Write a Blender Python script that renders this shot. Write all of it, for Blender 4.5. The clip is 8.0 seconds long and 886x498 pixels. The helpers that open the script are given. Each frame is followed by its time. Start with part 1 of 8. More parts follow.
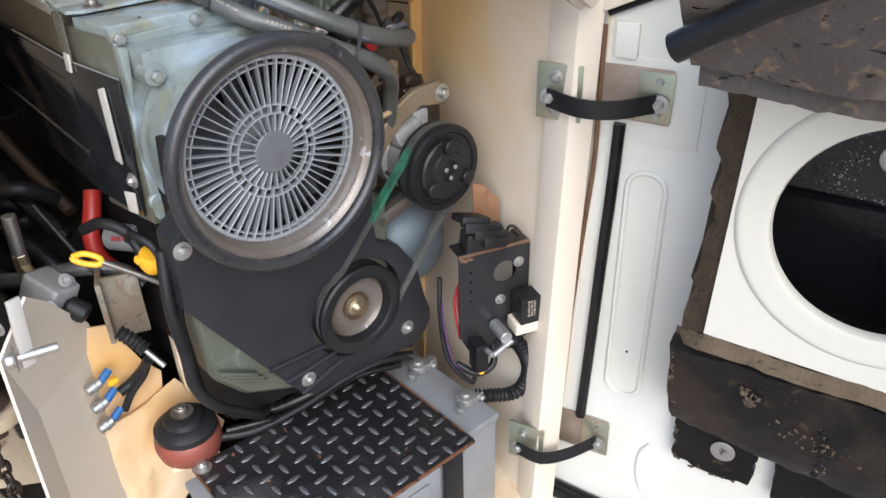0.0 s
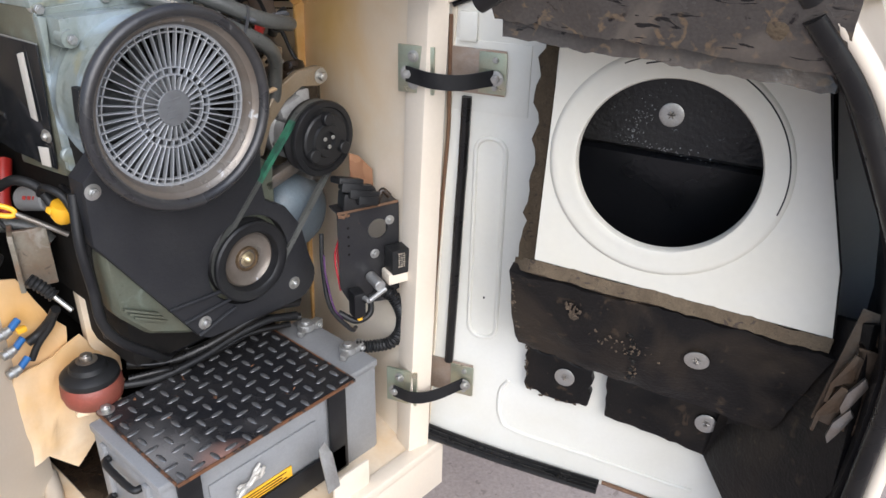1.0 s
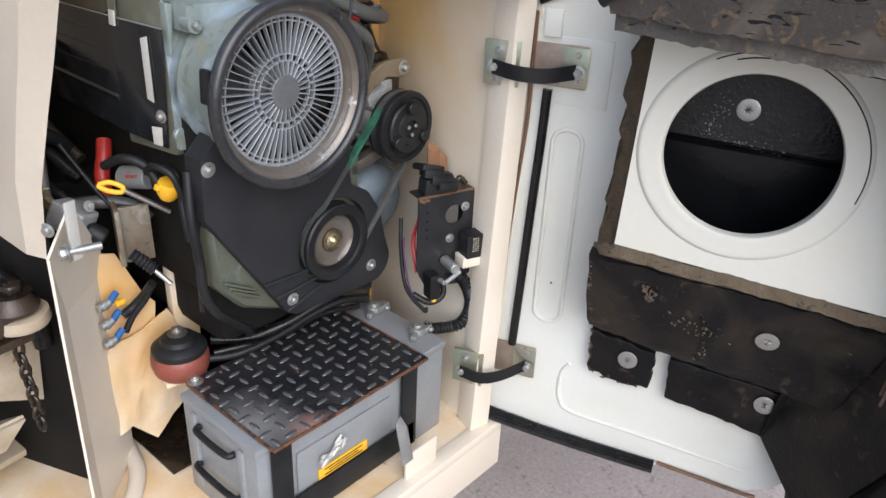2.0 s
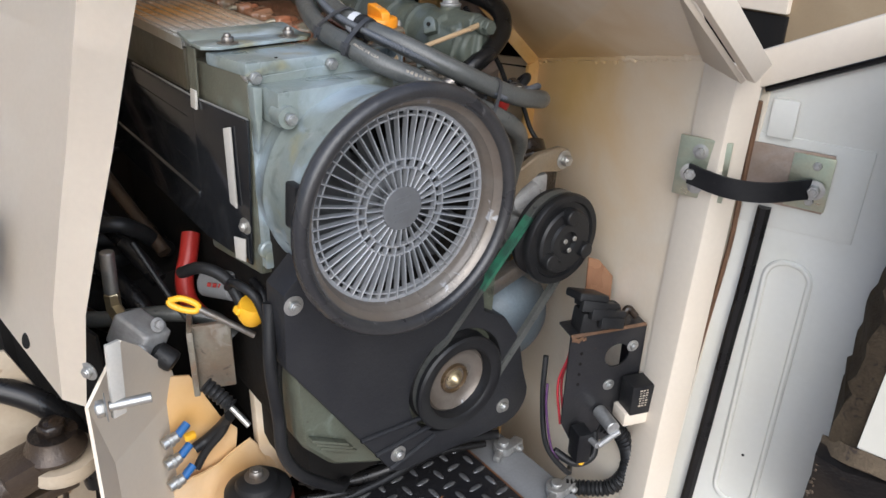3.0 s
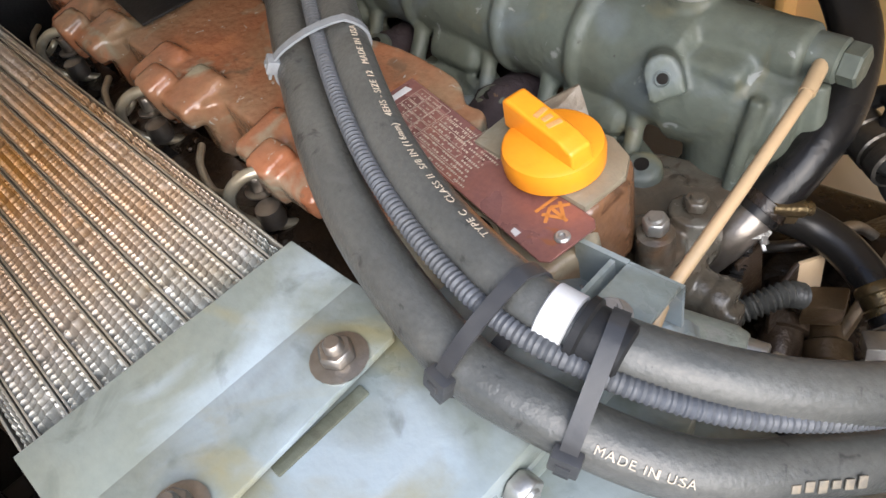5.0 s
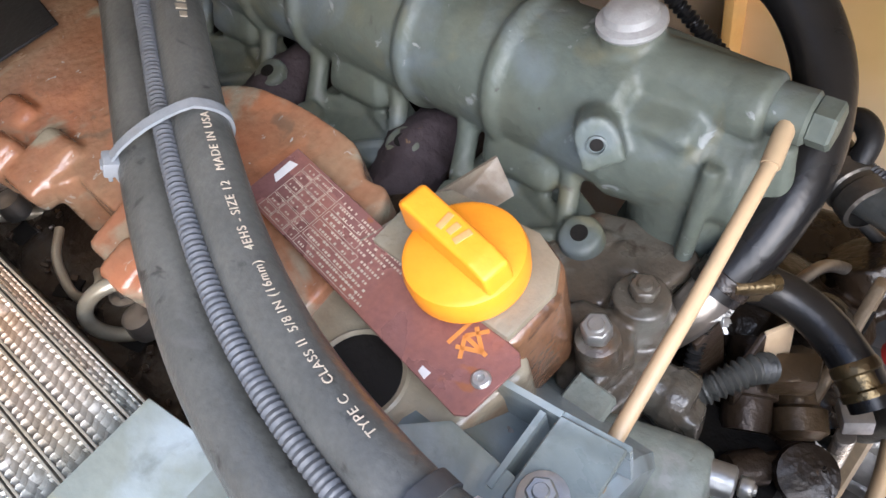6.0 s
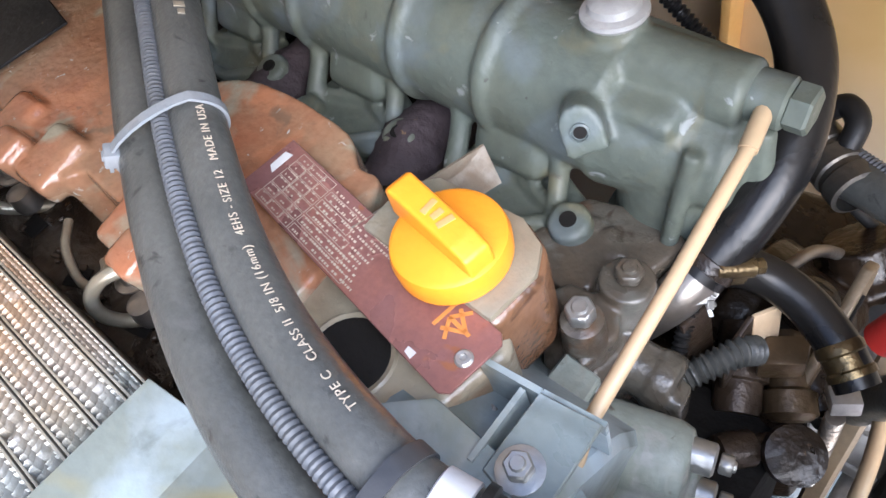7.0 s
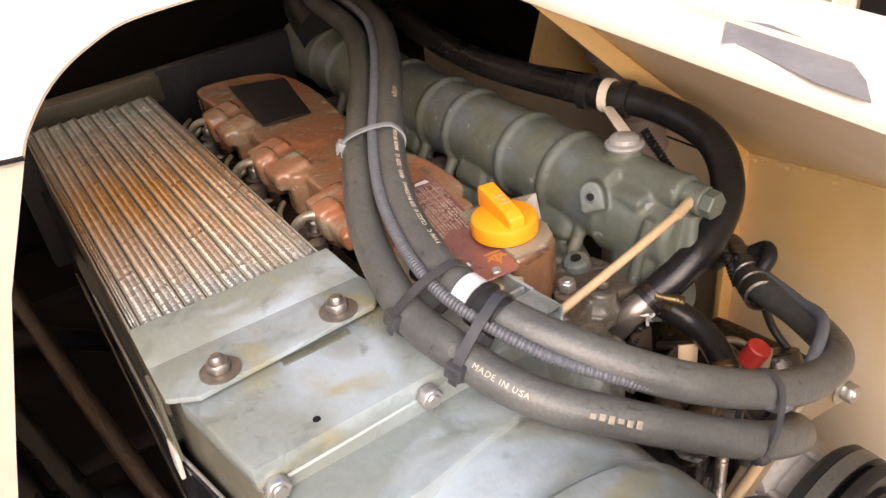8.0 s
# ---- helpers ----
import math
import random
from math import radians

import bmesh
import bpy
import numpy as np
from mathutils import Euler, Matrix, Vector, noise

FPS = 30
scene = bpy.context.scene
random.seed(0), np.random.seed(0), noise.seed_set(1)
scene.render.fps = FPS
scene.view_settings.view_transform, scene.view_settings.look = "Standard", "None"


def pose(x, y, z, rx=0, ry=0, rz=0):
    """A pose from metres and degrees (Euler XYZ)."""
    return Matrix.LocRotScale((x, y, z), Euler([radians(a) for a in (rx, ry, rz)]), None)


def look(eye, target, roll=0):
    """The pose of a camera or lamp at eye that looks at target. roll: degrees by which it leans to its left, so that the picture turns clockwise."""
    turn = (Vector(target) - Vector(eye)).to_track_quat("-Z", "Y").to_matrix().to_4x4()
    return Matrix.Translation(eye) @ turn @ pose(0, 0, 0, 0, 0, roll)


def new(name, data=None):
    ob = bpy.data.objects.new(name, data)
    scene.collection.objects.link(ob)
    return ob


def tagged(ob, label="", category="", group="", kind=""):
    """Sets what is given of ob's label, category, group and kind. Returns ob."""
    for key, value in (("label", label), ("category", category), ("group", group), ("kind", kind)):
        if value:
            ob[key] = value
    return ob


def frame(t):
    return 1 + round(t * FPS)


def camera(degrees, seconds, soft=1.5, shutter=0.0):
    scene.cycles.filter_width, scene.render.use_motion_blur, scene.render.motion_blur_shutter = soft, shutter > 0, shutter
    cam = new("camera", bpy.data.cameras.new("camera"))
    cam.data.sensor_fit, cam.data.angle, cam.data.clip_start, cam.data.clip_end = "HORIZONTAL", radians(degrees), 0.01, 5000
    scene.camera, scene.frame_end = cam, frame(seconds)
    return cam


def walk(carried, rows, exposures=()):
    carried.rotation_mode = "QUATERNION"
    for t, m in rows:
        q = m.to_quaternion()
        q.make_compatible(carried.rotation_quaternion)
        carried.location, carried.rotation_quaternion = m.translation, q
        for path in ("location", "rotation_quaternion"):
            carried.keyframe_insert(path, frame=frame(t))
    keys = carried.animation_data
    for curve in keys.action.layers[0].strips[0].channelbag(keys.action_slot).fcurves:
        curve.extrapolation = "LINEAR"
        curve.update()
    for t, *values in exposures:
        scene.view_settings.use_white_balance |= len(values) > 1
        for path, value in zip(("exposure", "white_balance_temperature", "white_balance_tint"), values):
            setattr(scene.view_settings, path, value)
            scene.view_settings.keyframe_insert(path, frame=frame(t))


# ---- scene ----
cam = camera(59.6, 8.0)
PATH = [
    (0, (-0.396, -0.763, 1.562), (0.724, 0.538, 0.537), -1.6),
    (0.5, (-0.404, -0.838, 1.563), (0.885, 0.315, 0.559), 0.9),
    (1, (-0.535, -0.97, 1.525), (0.808, 0.197, 0.611), 1.3),
    (1.2, (-0.584, -1.006, 1.511), (0.756, 0.16, 0.593), 1.3),
    (2.3, (-0.696, -0.84, 1.524), (0.655, 0.328, 0.624), 3.6),
    (2.5, (-0.62, -0.788, 1.519), (0.668, 0.462, 0.636), 3.2),
    (2.8, (-0.501, -0.702, 1.519), (0.669, 0.664, 0.646), 2.8),
    (3, (-0.436, -0.645, 1.532), (0.664, 0.776, 0.655), 1.8),
    (3.5, (-0.336, -0.427, 1.562), (0.711, 1.018, 0.658), -0.5),
    (4, (-0.256, -0.24, 1.602), (0.772, 1.176, 0.634), -4.8),
    (4.2, (-0.222, -0.169, 1.606), (0.734, 1.241, 0.558), -7.1),
    (5.3, (-0.022, 0.054, 1.583), (0.656, 1.114, 0.028), -18.6),
    (5.5, (0.001, 0.059, 1.582), (0.681, 1.092, 0.01), -18.7),
    (6, (0.019, 0.078, 1.581), (0.675, 1.086, -0.016), -20.0),
    (6.5, (0.042, 0.088, 1.568), (0.635, 1.09, -0.058), -23.4),
    (7, (0.021, 0.062, 1.584), (0.637, 1.103, -0.009), -22.4),
    (7.5, (-0.061, -0.035, 1.614), (0.654, 1.266, 0.275), -15.7),
    (8, (-0.148, -0.156, 1.63), (0.69, 1.302, 0.547), -7.4),
]
walk(cam, [(t, look(eye, target, roll)) for t, eye, target, roll in PATH],
     [(0, 0.40, 5680, 9), (0.5, 0.37, 5680, 10), (1.2, 0.26, 5720, 10), (2.5, 0.14, 5640, 9), (3.0, 0.15, 5680, 9), (3.5, 0.26, 5520, 8), (4.2, 0.57, 5220, 6), (5.5, 1.04, 6380, 14), (6.0, 1.21, 5580, 13), (6.5, 1.32, 5400, 13), (7.0, 1.38, 5420, 13), (7.5, 1.20, 6380, 17), (8.0, 0.91, 6950, 20)])

# ---- world and light ----
world = bpy.data.worlds.new("world")
scene.world = world
world.use_nodes = True
wn, wl = world.node_tree.nodes, world.node_tree.links
sky = wn.new("ShaderNodeTexSky")
sky.sky_type, sky.sun_disc, sky.sun_elevation, sky.sun_rotation = "NISHITA", False, radians(35.3), radians(210.7)
sky.dust_density = 3.0
wl.new(sky.outputs[0], wn["Background"].inputs[0])
wn["Background"].inputs[1].default_value = 0.15
sun = new("sun", bpy.data.lights.new("sun", "SUN"))
sun.data.energy, sun.data.angle, sun.data.color = 2.75, radians(72), (1.0, 0.97, 0.94)
sun.matrix_world = look((-2.7, -4.55, 3.75), (0, 0, 0))


# ---- materials ----
def material(name, color, rough=0.5, metal=0.0, second=None, mix=0.35, scale=14.0, grain=220.0, grain_mix=0.12,
             bump=0.15, bump_scale=300.0, spots=None, spot_size=30.0, spot_at=0.62, rough_var=0.12, coat=0.0, islands=0.0, spec=0.5, patches=(), slits=None, stain=None):
    """A surface with two scales of colour change, stains, fine relief and uneven gloss."""
    m = bpy.data.materials.new(name)
    m.use_nodes = True
    n, l = m.node_tree.nodes, m.node_tree.links
    b = n["Principled BSDF"]
    co = n.new("ShaderNodeTexCoord").outputs["Object"]

    def tex(s, detail=5.0, dist=0.0, w=0.0):
        t = n.new("ShaderNodeTexNoise")
        t.noise_dimensions = "4D"
        t.inputs["W"].default_value = w
        t.inputs["Scale"].default_value, t.inputs["Detail"].default_value, t.inputs["Distortion"].default_value = s, detail, dist
        l.new(co, t.inputs["Vector"])
        return t.outputs["Fac"]

    def ramp(fac, a, z):
        r = n.new("ShaderNodeMapRange")
        r.inputs["From Min"].default_value, r.inputs["From Max"].default_value = a, z
        l.new(fac, r.inputs["Value"])
        return r.outputs["Result"]

    def blend(fac, a, c, kind="MIX"):
        x = n.new("ShaderNodeMix")
        x.data_type, x.blend_type = "RGBA", kind
        if isinstance(fac, float):
            x.inputs["Factor"].default_value = fac
        else:
            l.new(fac, x.inputs["Factor"])
        for socket, v in ((x.inputs[6], a), (x.inputs[7], c)):
            if isinstance(v, tuple):
                socket.default_value = (*v, 1)
            else:
                l.new(v, socket)
        return x.outputs[2]

    def times(a, k):
        x = n.new("ShaderNodeMath")
        x.operation = "MULTIPLY"
        l.new(a, x.inputs[0])
        x.inputs[1].default_value = k
        return x.outputs[0]

    second = second or tuple(c * 0.7 for c in color)
    big = ramp(tex(scale, 6, 0.6), 0.35, 0.7)
    col = blend(times(big, mix), color, second)
    fine = ramp(tex(grain, 3), 0.3, 0.7)
    col = blend(times(fine, grain_mix), col, tuple(c * 0.45 for c in color))
    if spots:
        s = ramp(tex(spot_size, 8, 1.2), spot_at, spot_at + 0.06)
        col = blend(s, col, spots)
    for k, (pc, ps, pa, pz, pk) in enumerate(patches):
        col = blend(times(ramp(tex(ps, 7, 1.5, k + 1.0), pa, pz), pk), col, pc)
    if slits:
        sc, ss, sa = slits
        mp = n.new("ShaderNodeMapping")
        mp.inputs["Scale"].default_value, mp.inputs["Rotation"].default_value = (0.35, 0.35, 1.6), (0.3, 0.2, 0.5)
        l.new(co, mp.inputs["Vector"])
        t = n.new("ShaderNodeTexNoise")
        t.inputs["Scale"].default_value, t.inputs["Detail"].default_value, t.inputs["Distortion"].default_value = ss, 3.0, 1.0
        l.new(mp.outputs[0], t.inputs["Vector"])
        col = blend(ramp(t.outputs["Fac"], sa, sa + 0.03), col, sc)
    for at, near, reach, sc, amount in stain or ():
        d = n.new("ShaderNodeVectorMath")
        d.operation = "DISTANCE"
        l.new(co, d.inputs[0])
        d.inputs[1].default_value = at
        w = n.new("ShaderNodeMath")
        w.operation = "MULTIPLY_ADD"
        l.new(tex(7.0, 6, 1.0), w.inputs[0])
        w.inputs[1].default_value = -reach * 1.1
        l.new(d.outputs["Value"], w.inputs[2])
        col = blend(times(ramp(w.outputs[0], reach * 0.45, near - reach * 0.55), amount), col, sc)
    if islands:
        g = n.new("ShaderNodeNewGeometry")
        col = blend(times(g.outputs["Random Per Island"], islands), col, tuple(c * 0.3 for c in color))
    l.new(col, b.inputs["Base Color"])
    r = n.new("ShaderNodeMath")
    r.operation = "MULTIPLY_ADD"
    l.new(big, r.inputs[0])
    r.inputs[1].default_value, r.inputs[2].default_value = rough_var, rough - rough_var / 2
    l.new(r.outputs[0], b.inputs["Roughness"])
    b.inputs["Metallic"].default_value = metal
    b.inputs["Coat Weight"].default_value = coat
    b.inputs["Specular IOR Level"].default_value = spec
    if bump:
        k = n.new("ShaderNodeBump")
        k.inputs["Strength"].default_value, k.inputs["Distance"].default_value = bump, 0.002
        mid = n.new("ShaderNodeMath")
        mid.operation = "MULTIPLY_ADD"
        l.new(tex(bump_scale * 0.2, 3, 0.5, 7.0), mid.inputs[0])
        mid.inputs[1].default_value = 1.6
        l.new(tex(bump_scale, 4), mid.inputs[2])
        l.new(mid.outputs[0], k.inputs["Height"])
        l.new(k.outputs[0], b.inputs["Normal"])
    return m


CREAM = material("cream_paint", (0.71, 0.63, 0.515), 0.45, second=(0.66, 0.555, 0.425), mix=0.5, scale=5, grain=150, grain_mix=0.06, bump=0.06, bump_scale=160, spots=(0.45, 0.27, 0.1), spot_size=9, spot_at=0.74)
# cream lifted for the dim wall; third stain also paints the facet's shade
CREAM_WALL = material("heat_stained_cream_paint", (0.83, 0.74, 0.60), 0.42, second=(0.74, 0.62, 0.47), mix=0.5, scale=5, grain=150, grain_mix=0.06, bump=0.06, bump_scale=160, spots=(0.40, 0.22, 0.08), spot_size=26, spot_at=0.76, patches=(((0.66, 0.50, 0.30), 3.5, 0.54, 0.72, 0.35),), stain=(((0.43, -0.18, 0.89), 0.0, 0.42, (0.74, 0.51, 0.25), 0.95), ((0.43, -0.235, 0.885), 0.0, 0.15, (0.76, 0.48, 0.15), 0.8), ((0.28, -0.06, 1.06), 0.0, 0.34, (0.52, 0.36, 0.18), 0.85)))
DOOR_EDGE = material("rust_run_white_paint", (0.80, 0.76, 0.66), 0.45, second=(0.74, 0.62, 0.42), mix=0.8, scale=9, grain=140, grain_mix=0.08, bump=0.08, bump_scale=150, spots=(0.38, 0.2, 0.07), spot_size=22, spot_at=0.67)
GREY_SCUFF = material("grey_scuffed_paint", (0.18, 0.165, 0.155), 0.5, second=(0.30, 0.28, 0.26), mix=0.9, scale=40, grain=220, grain_mix=0.2, bump=0.15)
BADGE = material("dark_grey_badge", (0.16, 0.165, 0.17), 0.4, metal=0.3, second=(0.10, 0.10, 0.10), mix=0.6, scale=30)
TAN_STEEL = material("tan_oily_steel", (0.115, 0.078, 0.042), 0.32, metal=0.4, second=(0.085, 0.055, 0.03), mix=0.8, scale=24, grain=260, grain_mix=0.3, bump=0.3)
GREEN_DIRTY = material("dirty_engine_green", (0.095, 0.106, 0.078), 0.45, second=(0.08, 0.075, 0.05), mix=0.8, scale=14, grain=200, grain_mix=0.3, bump=0.3, spots=(0.05, 0.045, 0.03), spot_size=40, spot_at=0.62, patches=(((0.20, 0.23, 0.20), 16, 0.58, 0.70, 0.6),))
FOAM_BITS = material("brown_foam_bits", (0.085, 0.06, 0.038), 0.9, second=(0.04, 0.028, 0.018), mix=0.9, scale=90, bump=0.8)
OILY_STEEL = material("oily_brown_steel", (0.062, 0.042, 0.027), 0.35, metal=0.3, second=(0.05, 0.035, 0.025), mix=0.8, scale=30, grain=260, grain_mix=0.4, bump=0.4, spots=(0.26, 0.14, 0.06), spot_size=60, spot_at=0.68)
# cream darkened to hold the tow frame's shade, with brown spots
CREAM_SHADED = material("shaded_cream_paint", (0.50, 0.42, 0.31), 0.55, second=(0.33, 0.25, 0.16), mix=0.9, scale=9, grain=150, grain_mix=0.2, bump=0.15, spots=(0.2, 0.12, 0.06), spot_size=24, spot_at=0.66)
CREAM_RUST = material("stained_cream_paint", (0.78, 0.66, 0.50), 0.5, second=(0.66, 0.42, 0.17), mix=0.9, scale=9, grain=120, grain_mix=0.1, bump=0.1, bump_scale=160, spots=(0.36, 0.18, 0.06), spot_size=12, spot_at=0.70, stain=(((-0.185, -0.145, 0.47), 0.0, 0.12, (0.72, 0.40, 0.11), 0.9), ((-0.105, -0.15, 0.34), 0.0, 0.13, (0.68, 0.40, 0.14), 0.85)))
WHITE = material("white_paint", (0.69, 0.68, 0.62), 0.4, second=(0.61, 0.58, 0.48), mix=0.6, scale=6, grain=140, grain_mix=0.05, bump=0.05, bump_scale=150, spots=(0.5, 0.38, 0.2), spot_size=16, spot_at=0.76)
WHITE_BOX = material("white_moulding", (0.61, 0.59, 0.52), 0.42, second=(0.62, 0.58, 0.47), mix=0.5, scale=8, grain=90, grain_mix=0.05, bump=0.05)
GREEN = material("engine_green_paint", (0.096, 0.116, 0.100), 0.47, second=(0.118, 0.118, 0.078), mix=0.7, scale=16, grain=170, grain_mix=0.3, bump=0.35, bump_scale=200, spots=(0.05, 0.05, 0.042), spot_size=80, spot_at=0.68, coat=0.0, spec=0.4, patches=(((0.125, 0.150, 0.165), 15, 0.52, 0.66, 0.7), ((0.16, 0.14, 0.075), 20, 0.58, 0.72, 0.6), ((0.26, 0.275, 0.27), 70, 0.65, 0.69, 0.7)))
# pale blue patch is part chalky paint, part painted-in sky reflection
GREEN_PALE = material("pale_green_paint", (0.196, 0.230, 0.220), 0.32, second=(0.195, 0.205, 0.155), mix=0.6, scale=14, grain=200, grain_mix=0.2, bump=0.16, bump_scale=240, spots=(0.15, 0.17, 0.16), spot_size=75, spot_at=0.70, coat=0.5, patches=(((0.35, 0.42, 0.475), 9, 0.49, 0.65, 0.7), ((0.24, 0.215, 0.105), 12, 0.57, 0.70, 0.75), ((0.075, 0.088, 0.078), 30, 0.58, 0.68, 0.55)))
RUST = material("rusty_cover", (0.33, 0.130, 0.064), 0.24, second=(0.25, 0.20, 0.125), mix=0.9, scale=13, grain=260, grain_mix=0.3, bump=0.4, bump_scale=230, spots=(0.42, 0.42, 0.38), spot_size=150, spot_at=0.66, coat=0.4, patches=(((0.44, 0.185, 0.09), 18, 0.55, 0.67, 0.7), ((0.30, 0.30, 0.225), 15, 0.53, 0.63, 0.85), ((0.15, 0.10, 0.065), 40, 0.62, 0.68, 0.7)))
# olive copy of GREEN_PALE, darkened to hold the housing side's shade
SIDE_OLIVE = material("shaded_olive_green_paint", (0.105, 0.108, 0.080), 0.36, second=(0.075, 0.068, 0.045), mix=0.8, scale=10, grain=220, grain_mix=0.2, bump=0.2, coat=0.2, patches=(((0.15, 0.17, 0.15), 12, 0.55, 0.68, 0.6),))
PANEL_STEEL = material("black_painted_steel", (0.014, 0.014, 0.016), 0.36, second=(0.024, 0.023, 0.022), mix=0.6, scale=20, grain=260, grain_mix=0.3, bump=0.2, spots=(0.16, 0.07, 0.035), spot_size=60, spot_at=0.71)
OCHRE = material("ochre_orange_paint", (0.62, 0.36, 0.11), 0.45, second=(0.70, 0.50, 0.26), mix=0.7, scale=14, grain=160, grain_mix=0.12, bump=0.1, spots=(0.34, 0.16, 0.05), spot_size=30, spot_at=0.66)
BARE = material("bare_bright_sheet", (0.52, 0.50, 0.45), 0.35, metal=0.25, second=(0.55, 0.50, 0.43), mix=0.6, scale=30, grain=300, grain_mix=0.15, bump=0.1)
FIN_BED = material("grey_fin_bed", (0.24, 0.235, 0.20), 0.5, second=(0.16, 0.12, 0.07), mix=0.8, scale=20, grain=260, grain_mix=0.3, bump=0.2)
FLECK = material("pale_fleck", (0.22, 0.22, 0.22), 0.5, bump=0)
CAST_GREY = material("dusty_cast_alloy", (0.42, 0.42, 0.415), 0.45, metal=0.2, second=(0.24, 0.23, 0.21), mix=0.7, scale=40, grain=260, grain_mix=0.25, bump=0.3)
OLIVE = material("oily_casting", (0.20, 0.185, 0.145), 0.34, second=(0.12, 0.065, 0.03), mix=0.8, scale=22, grain=260, grain_mix=0.3, bump=0.4, bump_scale=260, spots=(0.07, 0.05, 0.035), spot_size=45, spot_at=0.63, coat=0.2, patches=(((0.30, 0.28, 0.24), 30, 0.56, 0.68, 0.6), ((0.20, 0.085, 0.03), 17, 0.56, 0.68, 0.7)))
GRIME = material("oily_grime", (0.012, 0.0095, 0.008), 0.28, spec=0.35, second=(0.038, 0.023, 0.012), mix=0.9, scale=22, grain=200, grain_mix=0.5, bump=0.55, bump_scale=200, spots=(0.11, 0.062, 0.028), spot_size=70, spot_at=0.67, coat=0.12)
# near-black that holds the shade of inner walls, holes and recesses; also print
DARK = material("shade_and_print_black", (0.007, 0.0065, 0.006), 0.75, spec=0.2, second=(0.016, 0.013, 0.010), mix=0.6, scale=10, bump=0.3)
BLACK = material("black_plastic", (0.010, 0.010, 0.011), 0.42, spec=0.28, second=(0.026, 0.026, 0.025), mix=0.6, scale=14, grain=260, grain_mix=0.3, bump=0.12, bump_scale=300, spots=(0.045, 0.042, 0.038), spot_size=60, spot_at=0.73)
COVER = material("grey_black_cover", (0.015, 0.0155, 0.018), 0.46, spec=0.35, second=(0.030, 0.030, 0.031), mix=0.7, scale=9, grain=260, grain_mix=0.3, bump=0.2, bump_scale=350, spots=(0.10, 0.095, 0.085), spot_size=70, spot_at=0.72)
RUBBER = material("hose_rubber", (0.070, 0.072, 0.067), 0.34, spec=0.5, second=(0.108, 0.108, 0.098), mix=0.8, scale=30, grain=420, grain_mix=0.4, bump=0.18, bump_scale=500, spots=(0.03, 0.03, 0.029), spot_size=90, spot_at=0.62, patches=(((0.10, 0.10, 0.097), 50, 0.60, 0.70, 0.5),))
CONDUIT = material("grey_conduit", (0.085, 0.092, 0.105), 0.5, second=(0.075, 0.078, 0.08), mix=0.8, scale=30, grain=300, grain_mix=0.3, bump=0.1)
TIE_GREY = material("weathered_grey_tie", (0.21, 0.23, 0.25), 0.5, second=(0.2, 0.2, 0.2), mix=0.7, scale=60, bump=0.3)
OILY_BRASS = material("oil_dark_brass", (0.17, 0.125, 0.06), 0.30, metal=0.8, second=(0.05, 0.035, 0.02), mix=0.9, scale=50, grain=300, grain_mix=0.3, bump=0.3)
DIRTY_ZINC = material("dirty_zinc", (0.20, 0.195, 0.18), 0.36, metal=0.8, second=(0.09, 0.075, 0.06), mix=0.9, scale=40, grain=300, grain_mix=0.35, bump=0.25)
TAN_PAINT = material("tan_oily_paint", (0.24, 0.195, 0.135), 0.4, metal=0.2, second=(0.22, 0.15, 0.08), mix=0.8, scale=24, grain=260, grain_mix=0.3, bump=0.3)
TIE_BLACK = material("faded_black_tie", (0.032, 0.033, 0.036), 0.42, second=(0.06, 0.06, 0.06), mix=0.7, scale=60, bump=0.1)
PALE_OLIVE = material("oil_stained_pale_casting", (0.34, 0.315, 0.235), 0.32, second=(0.24, 0.165, 0.09), mix=0.8, scale=18, grain=260, grain_mix=0.25, bump=0.35, bump_scale=260, spots=(0.10, 0.055, 0.028), spot_size=38, spot_at=0.62, coat=0.3, patches=(((0.20, 0.09, 0.035), 17, 0.55, 0.67, 0.75),))
TOWER_PAINT = material("oil_run_casting", (0.185, 0.095, 0.048), 0.26, second=(0.115, 0.055, 0.026), mix=0.8, scale=22, grain=260, grain_mix=0.3, bump=0.3, bump_scale=260, spots=(0.07, 0.035, 0.018), spot_size=40, spot_at=0.62, coat=0.4, patches=(((0.26, 0.235, 0.17), 24, 0.57, 0.68, 0.75),))
OLIVE_TOP = material("olive_grey_paint", (0.25, 0.235, 0.175), 0.34, second=(0.20, 0.13, 0.07), mix=0.8, scale=20, grain=260, grain_mix=0.25, bump=0.3, spots=(0.12, 0.07, 0.035), spot_size=50, spot_at=0.66, coat=0.3, patches=(((0.34, 0.34, 0.30), 26, 0.56, 0.68, 0.6),))
OILY_CAST = material("oil_soaked_casting", (0.088, 0.080, 0.063), 0.30, second=(0.075, 0.048, 0.028), mix=0.9, scale=26, grain=240, grain_mix=0.35, bump=0.45, bump_scale=240, spots=(0.035, 0.026, 0.018), spot_size=42, spot_at=0.60, coat=0.35, patches=(((0.14, 0.14, 0.122), 34, 0.57, 0.68, 0.7), ((0.13, 0.06, 0.022), 18, 0.57, 0.68, 0.7)))
BOSS_GREEN = material("flaking_green_casting", (0.28, 0.315, 0.275), 0.42, second=(0.20, 0.205, 0.165), mix=0.8, scale=20, grain=240, grain_mix=0.3, bump=0.4, bump_scale=240, spots=(0.10, 0.075, 0.06), spot_size=60, spot_at=0.62, coat=0.15, patches=(((0.30, 0.30, 0.28), 45, 0.57, 0.66, 0.7), ((0.16, 0.10, 0.065), 30, 0.60, 0.68, 0.7)))
